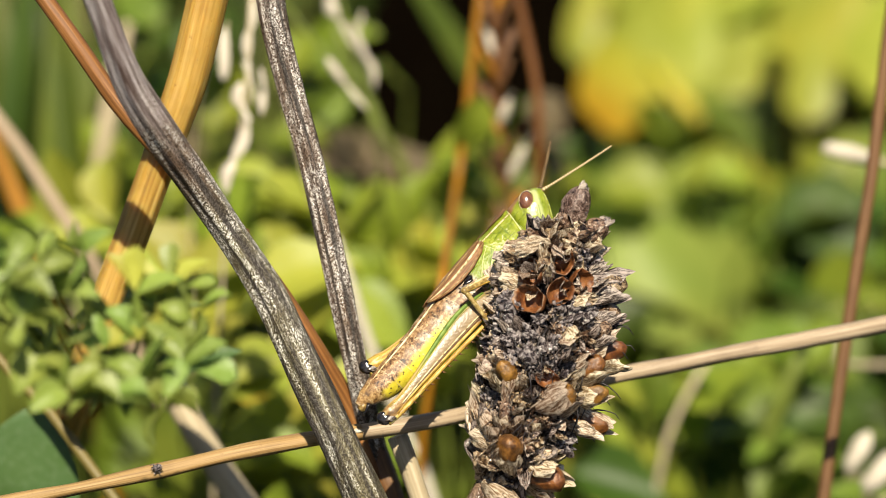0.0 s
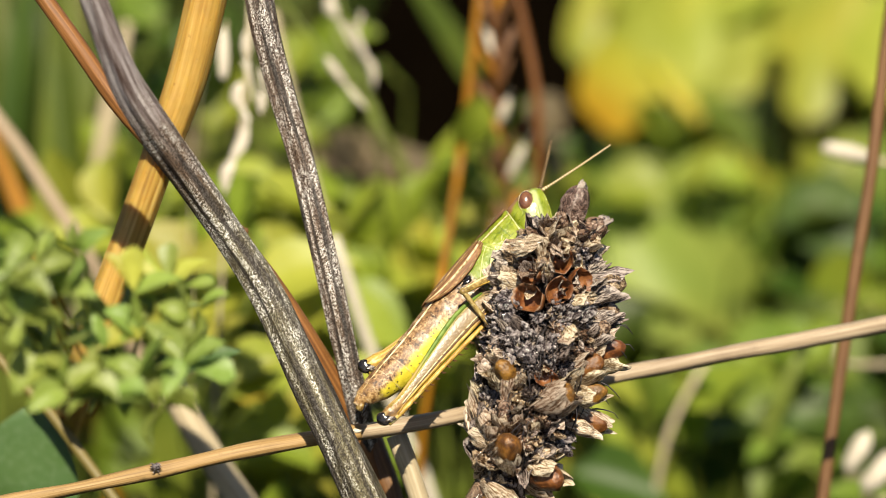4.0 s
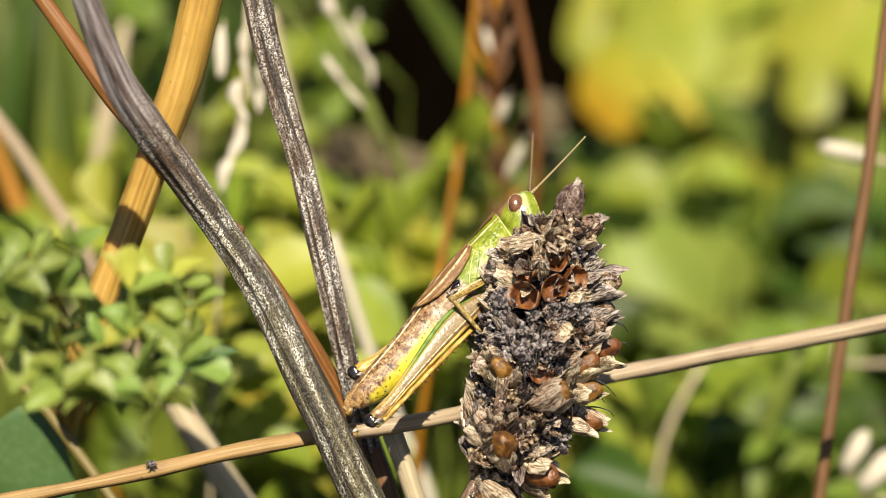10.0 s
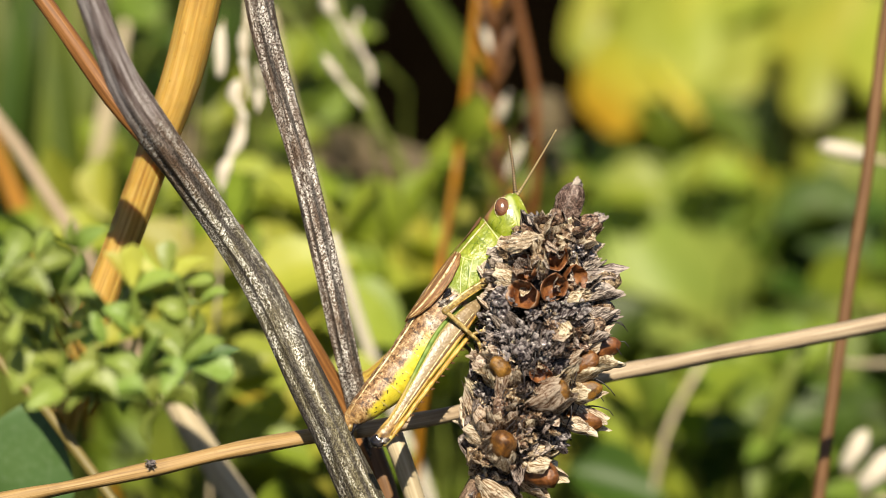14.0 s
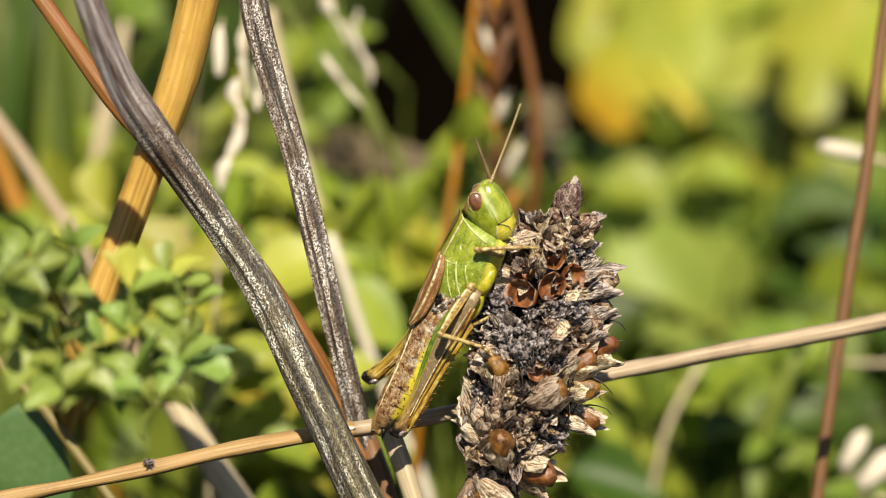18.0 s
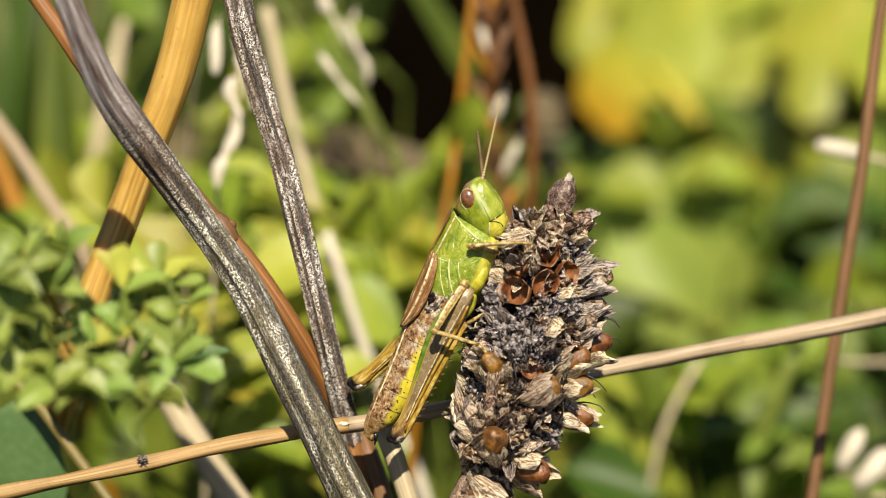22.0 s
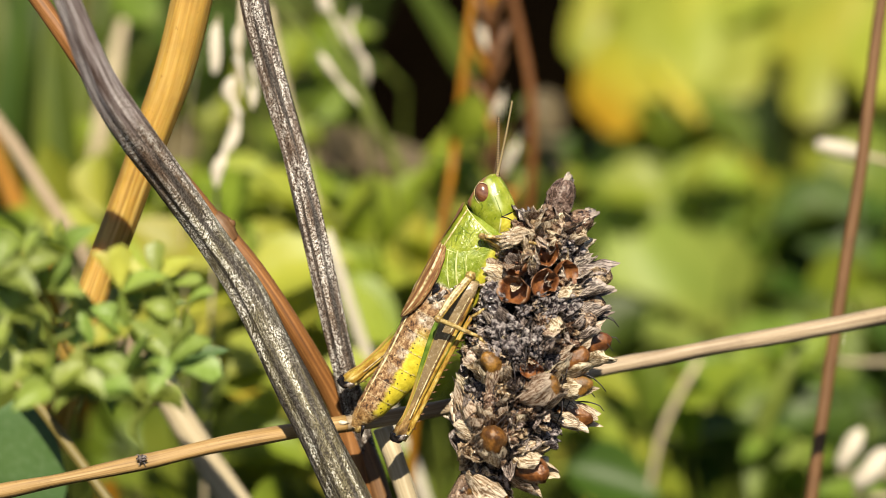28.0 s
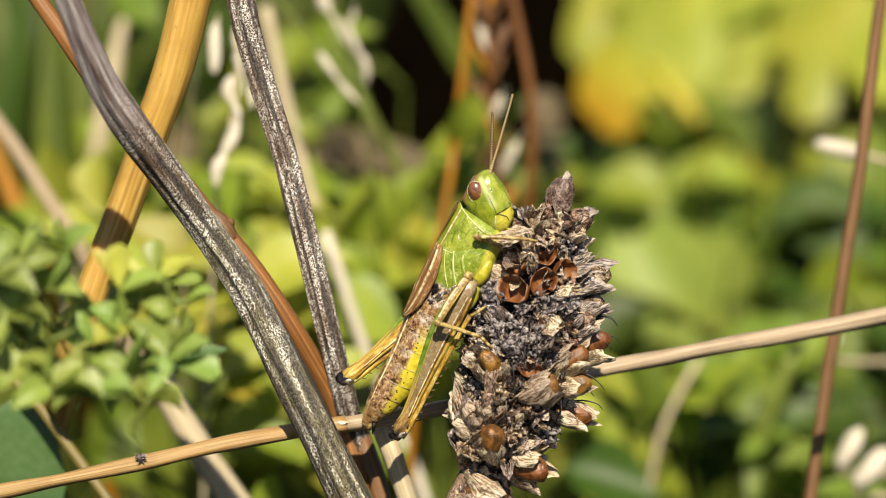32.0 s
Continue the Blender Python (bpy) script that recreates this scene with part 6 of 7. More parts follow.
def build_clover():
    root = spot((-31.4, -14.69, -26))
    foot = Vector((root.x, root.y - 4, 0))
    plant = thing("clover_plant", foot, "young clover with small grey-green leaflets in tufts", "clover")
    q = random.Random(11)
    hub = spot((-22.4, -9.2, -19))
    part("main_stem", Geo().tube([p - foot for p in (foot - Vector((0, 0, 5)), Vector((foot.x - 3, foot.y - 4, 90)), root, hub, spot((-22.2, -5.9, -19)))], [0.7, 0.6, 0.5, 0.4], 8, 2), M["greenstem"], plant, "thin green stem")
    tufts = ((240, 515, -28, 1.33, "clover_tip"), (300, 505, -27, 1.27, "clover_tip"), (205, 560, -26, 1.27, "clover_tip"), (95, 520, -32, 1.17, "clover"), (60, 480, -34, 1.06, "clover"), (255, 590, -27, 1.17, "clover_tip"),
             (170, 625, -28, 1.17, "clover"), (70, 625, -31, 1.27, "clover"), (320, 640, -28, 1.60, "clover"), (255, 680, -30, 1.39, "clover"), (180, 700, -31, 1.27, "clover"), (120, 690, -32, 1.27, "clover"), (290, 715, -30, 1.25, "clover"),
             (40, 560, -34, 1.17, "clover"), (10, 490, -35, 1.27, "clover"), (140, 450, -33, 0.96, "clover"), (300, 560, -26, 0.96, "clover"), (340, 560, -28, 1.06, "clover"))
    for u, v, b, size, mat in tufts:
        b += 3
        k = 0.04 * (255.4 + b) / 255.4
        c = spot(((u - 784) * k, (441 - v) * k, b))
        mid = (c + hub) / 2 + Vector((q.uniform(-1, 1), q.uniform(-1, 2), q.uniform(-2, 0)))
        part("leaf_stalk", Geo().tube([hub - foot, mid - foot, c - foot], [0.16, 0.12, 0.10], 6, 1.5), M["greenstem"], plant)
        for n in range(5 if size > 1.1 else 4):
            a = n * 1.4 + q.uniform(-0.5, 0.5)
            way = (SIDE * math.cos(a) + RISE * (math.sin(a) * 0.8 + 0.35) - AWAY * q.uniform(-0.3, 0.5)).normalized()
            length = size * q.uniform(1.8, 2.8)
            face = FACE + Vector((q.uniform(-.5, .5), q.uniform(-.4, .4), q.uniform(-.4, .4)))
            if q.random() < 0.25:
                face = SIDE * q.choice((-1, 1)) + RISE * 0.2
            g = Geo().leaf(c - foot, c - foot + way * length, length * q.uniform(0.55, 0.75), face, q.choice(("obovate", "ovate", "ovate")), q.uniform(0.15, 0.6), q.uniform(-0.2, 0.5), 8)
            part("leaflet", g, M[mat if q.random() < 0.8 else "clover"], plant)
    # the long bluish leaf that points away from the tuft
    g = Geo().leaf(spot((-20.2, -9.24, -18)) - foot, spot((-13.4, -6.4, -17)) - foot, 2.9, FACE, "ovate", 0.25, 0.15, 10)
    part("long_leaf", g, M["leaf_blue"], plant, "narrow bluish-green leaf")
    return plant


clover = build_clover()


# ---- plants behind ----
def thicket(name, label, foot_spot, regions, seed, stem="greenstem"):
    """A leafy plant whose many small leaves fill patches: centre, spread right and up, leaf count, leaf length, materials."""
    f = spot(foot_spot)
    foot = Vector((f.x, f.y, 0))
    plant = thing(name, foot, label, "leafy plant")
    q = random.Random(seed)
    for centre, wide, tall, count, length, mats in regions:
        hub = spot(centre)
        for k in range(count):
            c = hub + SIDE * q.uniform(-wide, wide) + RISE * q.uniform(-tall, tall) + AWAY * q.uniform(-14, 14)
            a = q.uniform(0, 6.28)
            way = (SIDE * math.cos(a) + RISE * math.sin(a) * 0.7 - AWAY * q.uniform(-0.4, 0.4)).normalized()
            size = length * q.uniform(0.7, 1.3)
            face = FACE + Vector((q.uniform(-.7, .7), q.uniform(-.5, .5), q.uniform(-.5, .5)))
            base = c - way * size / 2
            leaf = part("leaf", Geo().leaf(base - foot, c + way * size / 2 - foot, size * q.uniform(0.55, 0.8), face, "ovate", q.uniform(0.05, 0.3), q.uniform(0, 0.3), 8), M[q.choice(mats)], plant)
            m1 = base - foot - way * 3 + AWAY * 5 - RISE * 4
            part("leaf_stalk", Geo().tube([base - foot, m1, Vector((m1.x * 0.4, m1.y * 0.4 + 3, m1.z * 0.5)), Vector((q.uniform(-2, 2), q.uniform(-2, 2), -4))], [0.20, 0.26, 0.36, 0.55], 5, 8), M[stem], leaf)
    return plant


LIME, YEL, BRI, GRN, DEE, DEA, SOF = "leaf_lime", "leaf_yellow", "leaf_bright", "leaf_green", "leaf_deep", "deadleaf", "leaf_soft"
yellowing = thicket("yellowing_plant", "broad yellow-green leaves turning yellow and orange", (40.0, 37.3, 240), [
    ((34.3, 28.1, 215), 4.4, 4.4, 7, 14.0, (LIME,)), ((40.7, 30.6, 220), 3.7, 2.2, 4, 12.7, (LIME, BRI)), ((51.8, 28.4, 220), 6.0, 3.7, 8, 14.9, (LIME, LIME, YEL)),
    ((56.0, 22.4, 205), 2.9, 3.6, 6, 11.5, (LIME, BRI)), ((25.5, 29.5, 215), 3.7, 3.7, 6, 11.1, (LIME,))], 2, "leaf_lime")
base = yellowing.location * 1000
for a, b, width, key in (((26.3, 34.2, 180), (20.2, 13.9, 174), 11.6, "turning"), ((32.9, 37.5, 195), (26.9, 20.3, 189), 10.6, "leaf_lime"),
                            ((39.2, 38.1, 203), (34.1, 19.2, 197), 10.1, "leaf_lime"), ((51.6, 39.7, 205), (47.4, 21.4, 199), 15.9, "leaf_lime"),
                            ((58.2, 35.7, 200), (53.6, 19.1, 194), 11.4, "leaf_lime"), ((46.6, 29.9, 198), (44.9, 15.8, 192), 6.4, "leaf_lime"),
                            ((44.9, 40.9, 210), (39.3, 25.3, 204), 9.5, "leaf_lime"), ((18.3, 37.2, 200), (17.3, 23.3, 194), 5.0, "leaf_lime")):
    part("leaf", Geo().leaf(spot(a) - base, spot(b) - base, width * 1.35, RISE * -0.30 - AWAY * 0.9 + SIDE * 0.2, "obovate", 0.10, 0.12, 14), M[key], yellowing, "large drooping leaf, orange towards its tip" if key == "turning" else "")
part("leaf_stalk", Geo().tube([spot(p) - base for p in ((24.3, 21.9, 168), (28.8, 16.2, 166), (34.0, 10.3, 165), (40.6, 3.4, 172))], [1.0, 1.3, 1.3, 1.1], 8, 3), M["leaf_yellow"], yellowing, "pale slanting leaf stalk")
thicket("broadleaf_herb", "soft green broad-leaved herb in the sun", (30.2, -7.6, 150), [
    ((25.6, 13.0, 180), 5.5, 3.1, 10, 9.5, (BRI, BRI, GRN)), ((25.7, 8.1, 170), 6.0, 2.7, 8, 8.7, (GRN, BRI)), ((32.8, 13.5, 175), 3.0, 3.0, 7, 8.1, (BRI, GRN)),
    ((31.6, 7.2, 160), 3.9, 2.6, 7, 8.5, (BRI, GRN)), ((20.7, 4.5, 150), 3.2, 2.5, 5, 7.6, (BRI, GRN)), ((43.9, 7.3, 165), 4.0, 2.6, 8, 8.6, (GRN, BRI)),
    ((49.2, 9.2, 160), 2.6, 3.9, 6, 7.8, (GRN, BRI)), ((26.4, -2.5, 150), 4.1, 3.5, 7, 15.9, (SOF,)), ((32.5, -1.2, 155), 3.9, 3.2, 5, 12.9, (SOF, BRI)),
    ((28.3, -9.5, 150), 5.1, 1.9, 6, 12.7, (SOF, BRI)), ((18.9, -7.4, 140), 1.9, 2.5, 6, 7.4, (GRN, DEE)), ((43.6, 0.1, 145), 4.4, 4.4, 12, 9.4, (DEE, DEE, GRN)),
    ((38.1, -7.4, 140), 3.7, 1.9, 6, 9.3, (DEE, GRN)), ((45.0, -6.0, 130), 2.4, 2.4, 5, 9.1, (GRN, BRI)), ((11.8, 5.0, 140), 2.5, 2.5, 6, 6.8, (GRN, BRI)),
    ((12.1, 11.5, 130), 1.8, 2.4, 4, 4.8, (DEE, DEA, DEA))], 3, "leaf_green")
# DEE leaves darken the gaps by colour, in place of cast shade
thicket("shaded_herb", "broad green leaves low in the undergrowth, the darkest coloured for shade", (29.4, -23.9, 108), [
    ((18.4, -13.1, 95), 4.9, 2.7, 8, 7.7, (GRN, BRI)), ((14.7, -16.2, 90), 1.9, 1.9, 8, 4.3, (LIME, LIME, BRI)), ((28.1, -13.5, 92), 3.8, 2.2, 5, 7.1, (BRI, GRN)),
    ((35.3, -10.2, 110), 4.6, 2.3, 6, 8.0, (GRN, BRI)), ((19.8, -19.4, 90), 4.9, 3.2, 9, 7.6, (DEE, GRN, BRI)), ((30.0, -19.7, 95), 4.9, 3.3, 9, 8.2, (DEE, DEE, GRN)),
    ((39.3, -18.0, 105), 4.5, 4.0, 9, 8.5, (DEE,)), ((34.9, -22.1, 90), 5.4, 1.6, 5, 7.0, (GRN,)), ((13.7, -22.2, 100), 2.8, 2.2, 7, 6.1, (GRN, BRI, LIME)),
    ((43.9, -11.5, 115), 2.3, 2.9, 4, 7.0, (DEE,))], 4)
thicket("lime_herb", "sunlit lime-green leaves behind the stems", (-12.54, -11.14, 102), [
    ((-17.54, 0.58, 80), 3.6, 4.2, 13, 8.6, (LIME, LIME, BRI)), ((-24.97, 0.57, 74), 5.3, 3.5, 9, 7.9, (LIME, BRI)), ((-17.75, -4.08, 74), 4.4, 4.4, 9, 7.9, (LIME,)), ((-17.49, -9.09, 60), 3.2, 3.2, 12, 6.0, (LIME, YEL, LIME)), ((-12.44, -14.22, 70), 2.6, 2.2, 6, 5.0, (LIME, BRI)), ((-34.88, 2.15, 80), 5.2, 3.5, 7, 7.0, (BRI, LIME)), ((-7.43, -5.11, 74), 5.3, 7.0, 15, 8.8, (LIME, LIME, BRI)), ((-3.42, -0.48, 86), 3.0, 4.2, 7, 6.9, (BRI, LIME)), ((-13.05, -6.36, 86), 3.5, 5.2, 7, 7.8, (LIME, BRI)), ((-22.14, 3.26, 86), 3.5, 3.5, 5, 6.9, (LIME, BRI)), ((-10.59, 2.24, 93), 4.3, 1.6, 6, 5.9, (LIME,)), ((-9.68, 0.05, 90), 3.4, 2.4, 11, 7, (LIME,)), ((-6.1, 1.9, 86), 2.6, 2.0, 7, 6.5, (LIME,)), ((-5.08, -2.11, 90), 2.5, 3, 7, 8, (LIME, BRI)), ((-12.8, 1.4, 104), 5.2, 1.8, 11, 8.0, (LIME, LIME, BRI)), ((-5.6, 2.6, 108), 3.4, 2.2, 9, 7.5, (LIME, BRI))], 5)
thicket("dock_leaves", "green leaves under the stems, shade put into the colour of the darkest", (-12.05, -24.69, 88), [
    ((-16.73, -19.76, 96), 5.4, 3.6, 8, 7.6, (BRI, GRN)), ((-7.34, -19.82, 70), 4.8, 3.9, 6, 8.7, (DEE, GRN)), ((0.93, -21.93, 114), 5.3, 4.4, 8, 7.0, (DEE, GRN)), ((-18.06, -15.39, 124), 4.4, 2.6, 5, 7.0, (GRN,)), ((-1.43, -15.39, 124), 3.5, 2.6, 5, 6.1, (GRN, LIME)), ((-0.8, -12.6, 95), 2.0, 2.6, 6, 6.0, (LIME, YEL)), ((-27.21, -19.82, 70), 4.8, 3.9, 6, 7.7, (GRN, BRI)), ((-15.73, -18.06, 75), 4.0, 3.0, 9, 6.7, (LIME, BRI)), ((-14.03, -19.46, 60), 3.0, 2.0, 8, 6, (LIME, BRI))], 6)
thicket("upper_herb", "mid-green leaves under the seeding grass", (-13.73, 19.68, 136), [
    ((-12.28, 20.14, 111), 4.0, 5.9, 8, 6.6, (BRI, GRN)), ((-14.23, 12.31, 117), 3.4, 3.4, 5, 6.7, (BRI, GRN)), ((-8.18, 9.11, 95), 3.4, 1.5, 5, 7.0, (DEA,)), ((-8.13, 7.96, 105), 5.1, 1.7, 5, 6.8, (DEA, DEE)), ((-28.76, 19.07, 124), 5.8, 6.7, 9, 7.5, (GRN, DEE, BRI)), ((-24.15, 12.31, 117), 3.4, 3.4, 3, 6.7, (DEA,)), 
    ((-33.51, 6.37, 111), 5.1, 5.1, 7, 7.6, (BRI, GRN))], 7)
thicket("pale_herb", "pale green narrow leaves standing behind the seed head", (1.5, -9.0, 100), [
    ((2.94, 7.93, 80), 1.0, 3.5, 2, 7.0, (BRI,)), ((1.54, 2.8, 95), 2.2, 4.5, 16, 6.5, (LIME, BRI, LIME)), ((0.6, -2.11, 90), 1.5, 3, 5, 6.0, (BRI, LIME))], 8)


def olive_blade():
    foot = Vector((spot((4.0, -8.0, 130)).x, spot((4.0, -8.0, 130)).y, 0))
    tuft = thing("grass_tuft", foot, "broad olive grass blade bending over a dark gap", "grass")
    tip, mid = spot((-5.2, 30.5, 118)), spot((3.4, 17.5, 122))
    blade = part("blade", Geo().leaf(mid - foot, tip - foot, 3.6, FACE, "blade", 0.2, 0.05, 12), M["leaf_olive"], tuft)
    part("sheath", Geo().tube([Vector((0, 0, -4)), spot((5.5, -2.0, 126)) - foot, spot((4.6, 10.0, 124)) - foot, mid - foot], [0.9, 0.7, 0.55, 0.5], 7, 4), M["maroon"], blade, "dry reddish sheath")


olive_blade()


def grass_blades():
    f = spot((-41.94, -3.52, 125))
    foot = Vector((f.x, f.y, 0))
    tuft = thing("grass_tuft", foot, "tall green grass blades standing upright", "grass")
    q = random.Random(5)
    for u, w, lean, mat, b in ((20, 3.5, -30, "leaf_olive", 105), (70, 4, -20, "leaf_deep", 118), (130, 4, -10, "leaf_green", 112), (100, 3, 30, "leaf_olive", 133), (40, 4, 20, "leaf_green", 140), (180, 4, 10, "leaf_olive", 133), (-20, 4, 10, "leaf_olive", 112),
                               (0, 4, 60, "leaf_deep", 98), (150, 3.5, -60, "leaf_olive", 98), (220, 4, -30, "leaf_olive", 147), (90, 2.5, -50, "leaf_bright", 125), (45, 3, 70, "leaf_green", 110), (110, 3.5, 0, "leaf_olive", 150), (10, 3.5, -10, "leaf_deep", 145)):
        k = 0.04 * (255.4 + b) / 255.4
        top = spot(((u + lean - 784) * k, (441 + 140) * k, b))
        mid = spot(((u - 784) * k, (441 - 500) * k, b))
        low = Vector((foot.x + q.uniform(-6, 6), foot.y + q.uniform(-6, 6), 0))
        g = Geo().leaf(mid - foot, top - foot, w, FACE + SIDE * q.uniform(-.4, .4), "blade", 0.2, 0.1, 14)
        blade = part("blade", g, M[mat], tuft)
        part("sheath", Geo().tube([low - foot, (low + mid) / 2 - foot, mid - foot], [1.0, 0.9, 0.9], 6, 8), M["greenstem"], blade)


grass_blades()

stalk("pale_stalk", [(-40.21, 12.89, 60), (-36.75, 8.45, 60), (-33.79, 3.75, 60), (-31.32, 0.05, 60), (-29.03, -4.92, 62)], [0.62, 0.62, 0.6], M["beige"], "bleached straw leaning in the grass", "straw", "bleached straws", 10)
stalk("pale_stalk", [(-45.66, 16.82, 90), (-41.33, 6, 90), (-38.62, -0.49, 90), (-37.22, -5.39, 92)], [0.9, 0.85, 0.85], M["rust"], "brown-ochre straw leaning in the grass", "straw", "bleached straws", 10)
stalk("pale_stalk", [(-22.3, -9.34, 30), (-19.62, -14.26, 30), (-15.88, -20.14, 31), (-11.88, -25.61, 32)], [1.15, 1.3, 1.3], M["pale"], "bleached straw leaning in the grass", "straw", "bleached straws", 10)
stalk("pale_stalk", [(-31.11, 22.32, 100), (-32.23, 16.75, 100), (-33.29, 11.19, 100), (-34.27, 6.2, 101)], [0.4, 1.0, 0.9, 0.6, 0.6, 0.8, 0.8, 0.8, 0.8], M["pale"], "bleached straw leaning in the grass", "straw", "bleached straws", 10, knots=True)
stalk("thin_stem", [(-35.54, -6.43, 20), (-32.83, -9.41, 19), (-29.93, -12.16, 18), (-27.05, -15.83, 17), (-24.19, -19.51, 16)], [0.42, 0.5, 0.5], M["olive"], "thin olive-brown stem crossing a round leaf", "plant stem", "", 10)
stalk("side_stem", [(35.95, 23.12, 28), (34.98, 16.91, 28), (34.27, 10.7, 28), (33.47, 4.48, 28), (32.45, -1.73, 28), (31.6, -7.5, 28), (30.63, -14.16, 28), (29.65, -21.26, 28)], [0.5, 0.52, 0.58, 0.62, 0.68], M["redbrown"], "slender red-brown stem standing alone", "plant stem", "", 12)
stalk("rust_stalk", [(3.65, 26.39, 68), (3.14, 21.32, 68), (2.24, 13.77, 69), (1.22, 5.66, 70), (-0.05, -2.33, 48), (-0.67, -7.61, 50)], [0.36, 0.36, 0.36], M["rust"], "orange-rust dry grass stalk", "plant stem", "rust stalks", 10)
stalk("rust_stalk", [(6.17, 26.55, 70), (6.83, 22.47, 70), (8.05, 16.87, 70), (8.66, 12.28, 70), (8.59, 5.67, 71), (8, 0.56, 72)], [0.42, 0.42, 0.36], M["maroon"], "dark rust dry grass stalk", "plant stem", "rust stalks", 10)
stalk("green_stalk", [(-10.49, 21.69, 90), (-7.25, 14.12, 90), (-4, 8.17, 90), (-1.85, 4.41, 92), (0.88, -0.49, 94)], [0.4, 0.45, 0.5], M["greenstem"], "green grass stalk behind the stems", "plant stem", "", 10)
stalk("pale_stalk", [(-15.73, 21.79, 75), (-13.66, 12.47, 75), (-10.56, 1.09, 75), (-7.47, -9.29, 76), (-6.47, -16.66, 78)], [0.6, 0.5, 0.28, 0.25, 0.25], M["pale"], "bleached straw leaning in the grass", "straw", "bleached straws", 8)
stalk("pale_stalk", [(-3.27, -13.51, 5.2), (-2.53, -15.48, 5.4), (-1.06, -20.02, 6)], [0.75, 0.8, 0.8], M["pale"], "bleached straw leaning in the grass", "straw", "bleached straws", 10)
stalk("pale_stalk", [(-5.13, -14.04, 9), (-3.89, -17.35, 9), (-2.98, -20.66, 9)], [0.8, 0.85, 0.9], M["redbrown"], "pinkish-brown dry stem under the crossing", "plant stem", "", 10)
stalk("pale_stalk", [(24.48, -10.45, 80), (22.64, -13.61, 80), (20.8, -17.81, 80), (19.87, -23.2, 82)], [0.28, 0.42, 0.32], M["pale"], "bleached straw leaning in the grass", "straw", "bleached straws", 10)
stalk("pale_stalk", [(-12.29, 2.8, 95), (-14.49, -1.59, 95), (-16.73, -6.55, 96), (-18.49, -11.57, 98)], [0.5, 0.6, 0.6], M["husk"], "bleached straw leaning in the grass", "straw", "bleached straws", 8)
stalk("pale_stalk", [(-9.58, 1.04, 60), (-7.85, -3.9, 60), (-6.64, -7.88, 61), (-4.67, -12.87, 62)], [0.5, 0.6, 0.6], M["husk"], "bleached straw leaning in the grass", "straw", "bleached straws", 8)
stalk("green_stalk", [(34.68, -9.14, 90), (32.78, -13.47, 90), (30.8, -19.53, 92), (29.88, -25.12, 94)], [0.7, 0.75, 0.8], M["greenstem"], "pale green stalk in the undergrowth", "plant stem", "", 10)


def seed_spray(name, label, line, husks, mat_stem, mat_husk, radius, seed, lift=0.0):
    """A grass head: an axis with husks set alternately along it."""
    pts = grounded(line)
    foot = Vector((pts[-1].x, pts[-1].y, 0))
    spray = thing(name, foot, label, "grass head")
    part("stalk", Geo().tube([p - foot for p in pts], radius, 8, 3), M[mat_stem], spray)
    q = random.Random(seed)
    path = spline([spot(p) for p in line], 1.0)
    for f, length, width, side in husks:
        i = int(f * (len(path) - 2))
        c = path[i] - foot
        up = (path[max(i - 3, 0)] - path[min(i + 3, len(path) - 1)]).normalized()
        out = (SIDE * side + AWAY * q.uniform(-0.5, 0.5)).normalized()
        tip = c + up * length * 0.85 + out * length * 0.45
        way = (tip - c).normalized()
        turn = way.to_track_quat('Z', 'Y').to_matrix()
        g = Geo().ball((c + tip) / 2, (width / 2, width / 2.6, length / 2), turn, 10, 9, 0.25, 1.2, q.uniform(0, 9))
        g.tube([tip - way * 0.4, tip + way * length * 0.35 + out * 0.3], [0.08, 0.03], 5, 0.6)
        part("husk", g, M[mat_husk[int(f * 997) % len(mat_husk)]], spray)


def loose_head(name, label, line, mat_stem, radius, back, *husks):
    """A grass head whose long husks each follow a line of their own."""
    pts = grounded(line)
    foot = Vector((pts[-1].x, pts[-1].y, 0))
    head = thing(name, foot, label, "grass head")
    part("stalk", Geo().tube([p - foot for p in pts], radius, 8, 3), M[mat_stem], head)
    k = 0.04 * (255.4 + back) / 255.4
    for way, radii in husks:
        pts = [spot(((u - 784) * k, (441 - v) * k, back)) - foot for u, v in way]
        line = spline(pts, 0.25)
        q = random.Random(int(way[0][0] * 7 + way[0][1]))
        n = max(2, len(line) // 9)
        for j in range(n):
            a, b = int(j * (len(line) - 1) / n), min(len(line) - 1, int((j + 1.3) * (len(line) - 1) / n))
            r = max(radii) * q.uniform(0.55, 0.80) * (1 - 0.4 * abs(j / max(1, n - 1) - 0.5))
            off = SIDE * q.uniform(-0.35, 0.35) * r * 2
            mid = line[(a + b) // 2] + off
            part("husk", Geo().tube([line[a], (line[a] + mid) / 2 + off * 0.4, mid, (mid + line[b]) / 2 + off * 0.3, line[b] + off * 0.6], [r * 0.25, r * 0.9, r, r * 0.7, r * 0.1], 12, 0.25, 4, 0.12, 0.7, 0.65), M["husk"], head)


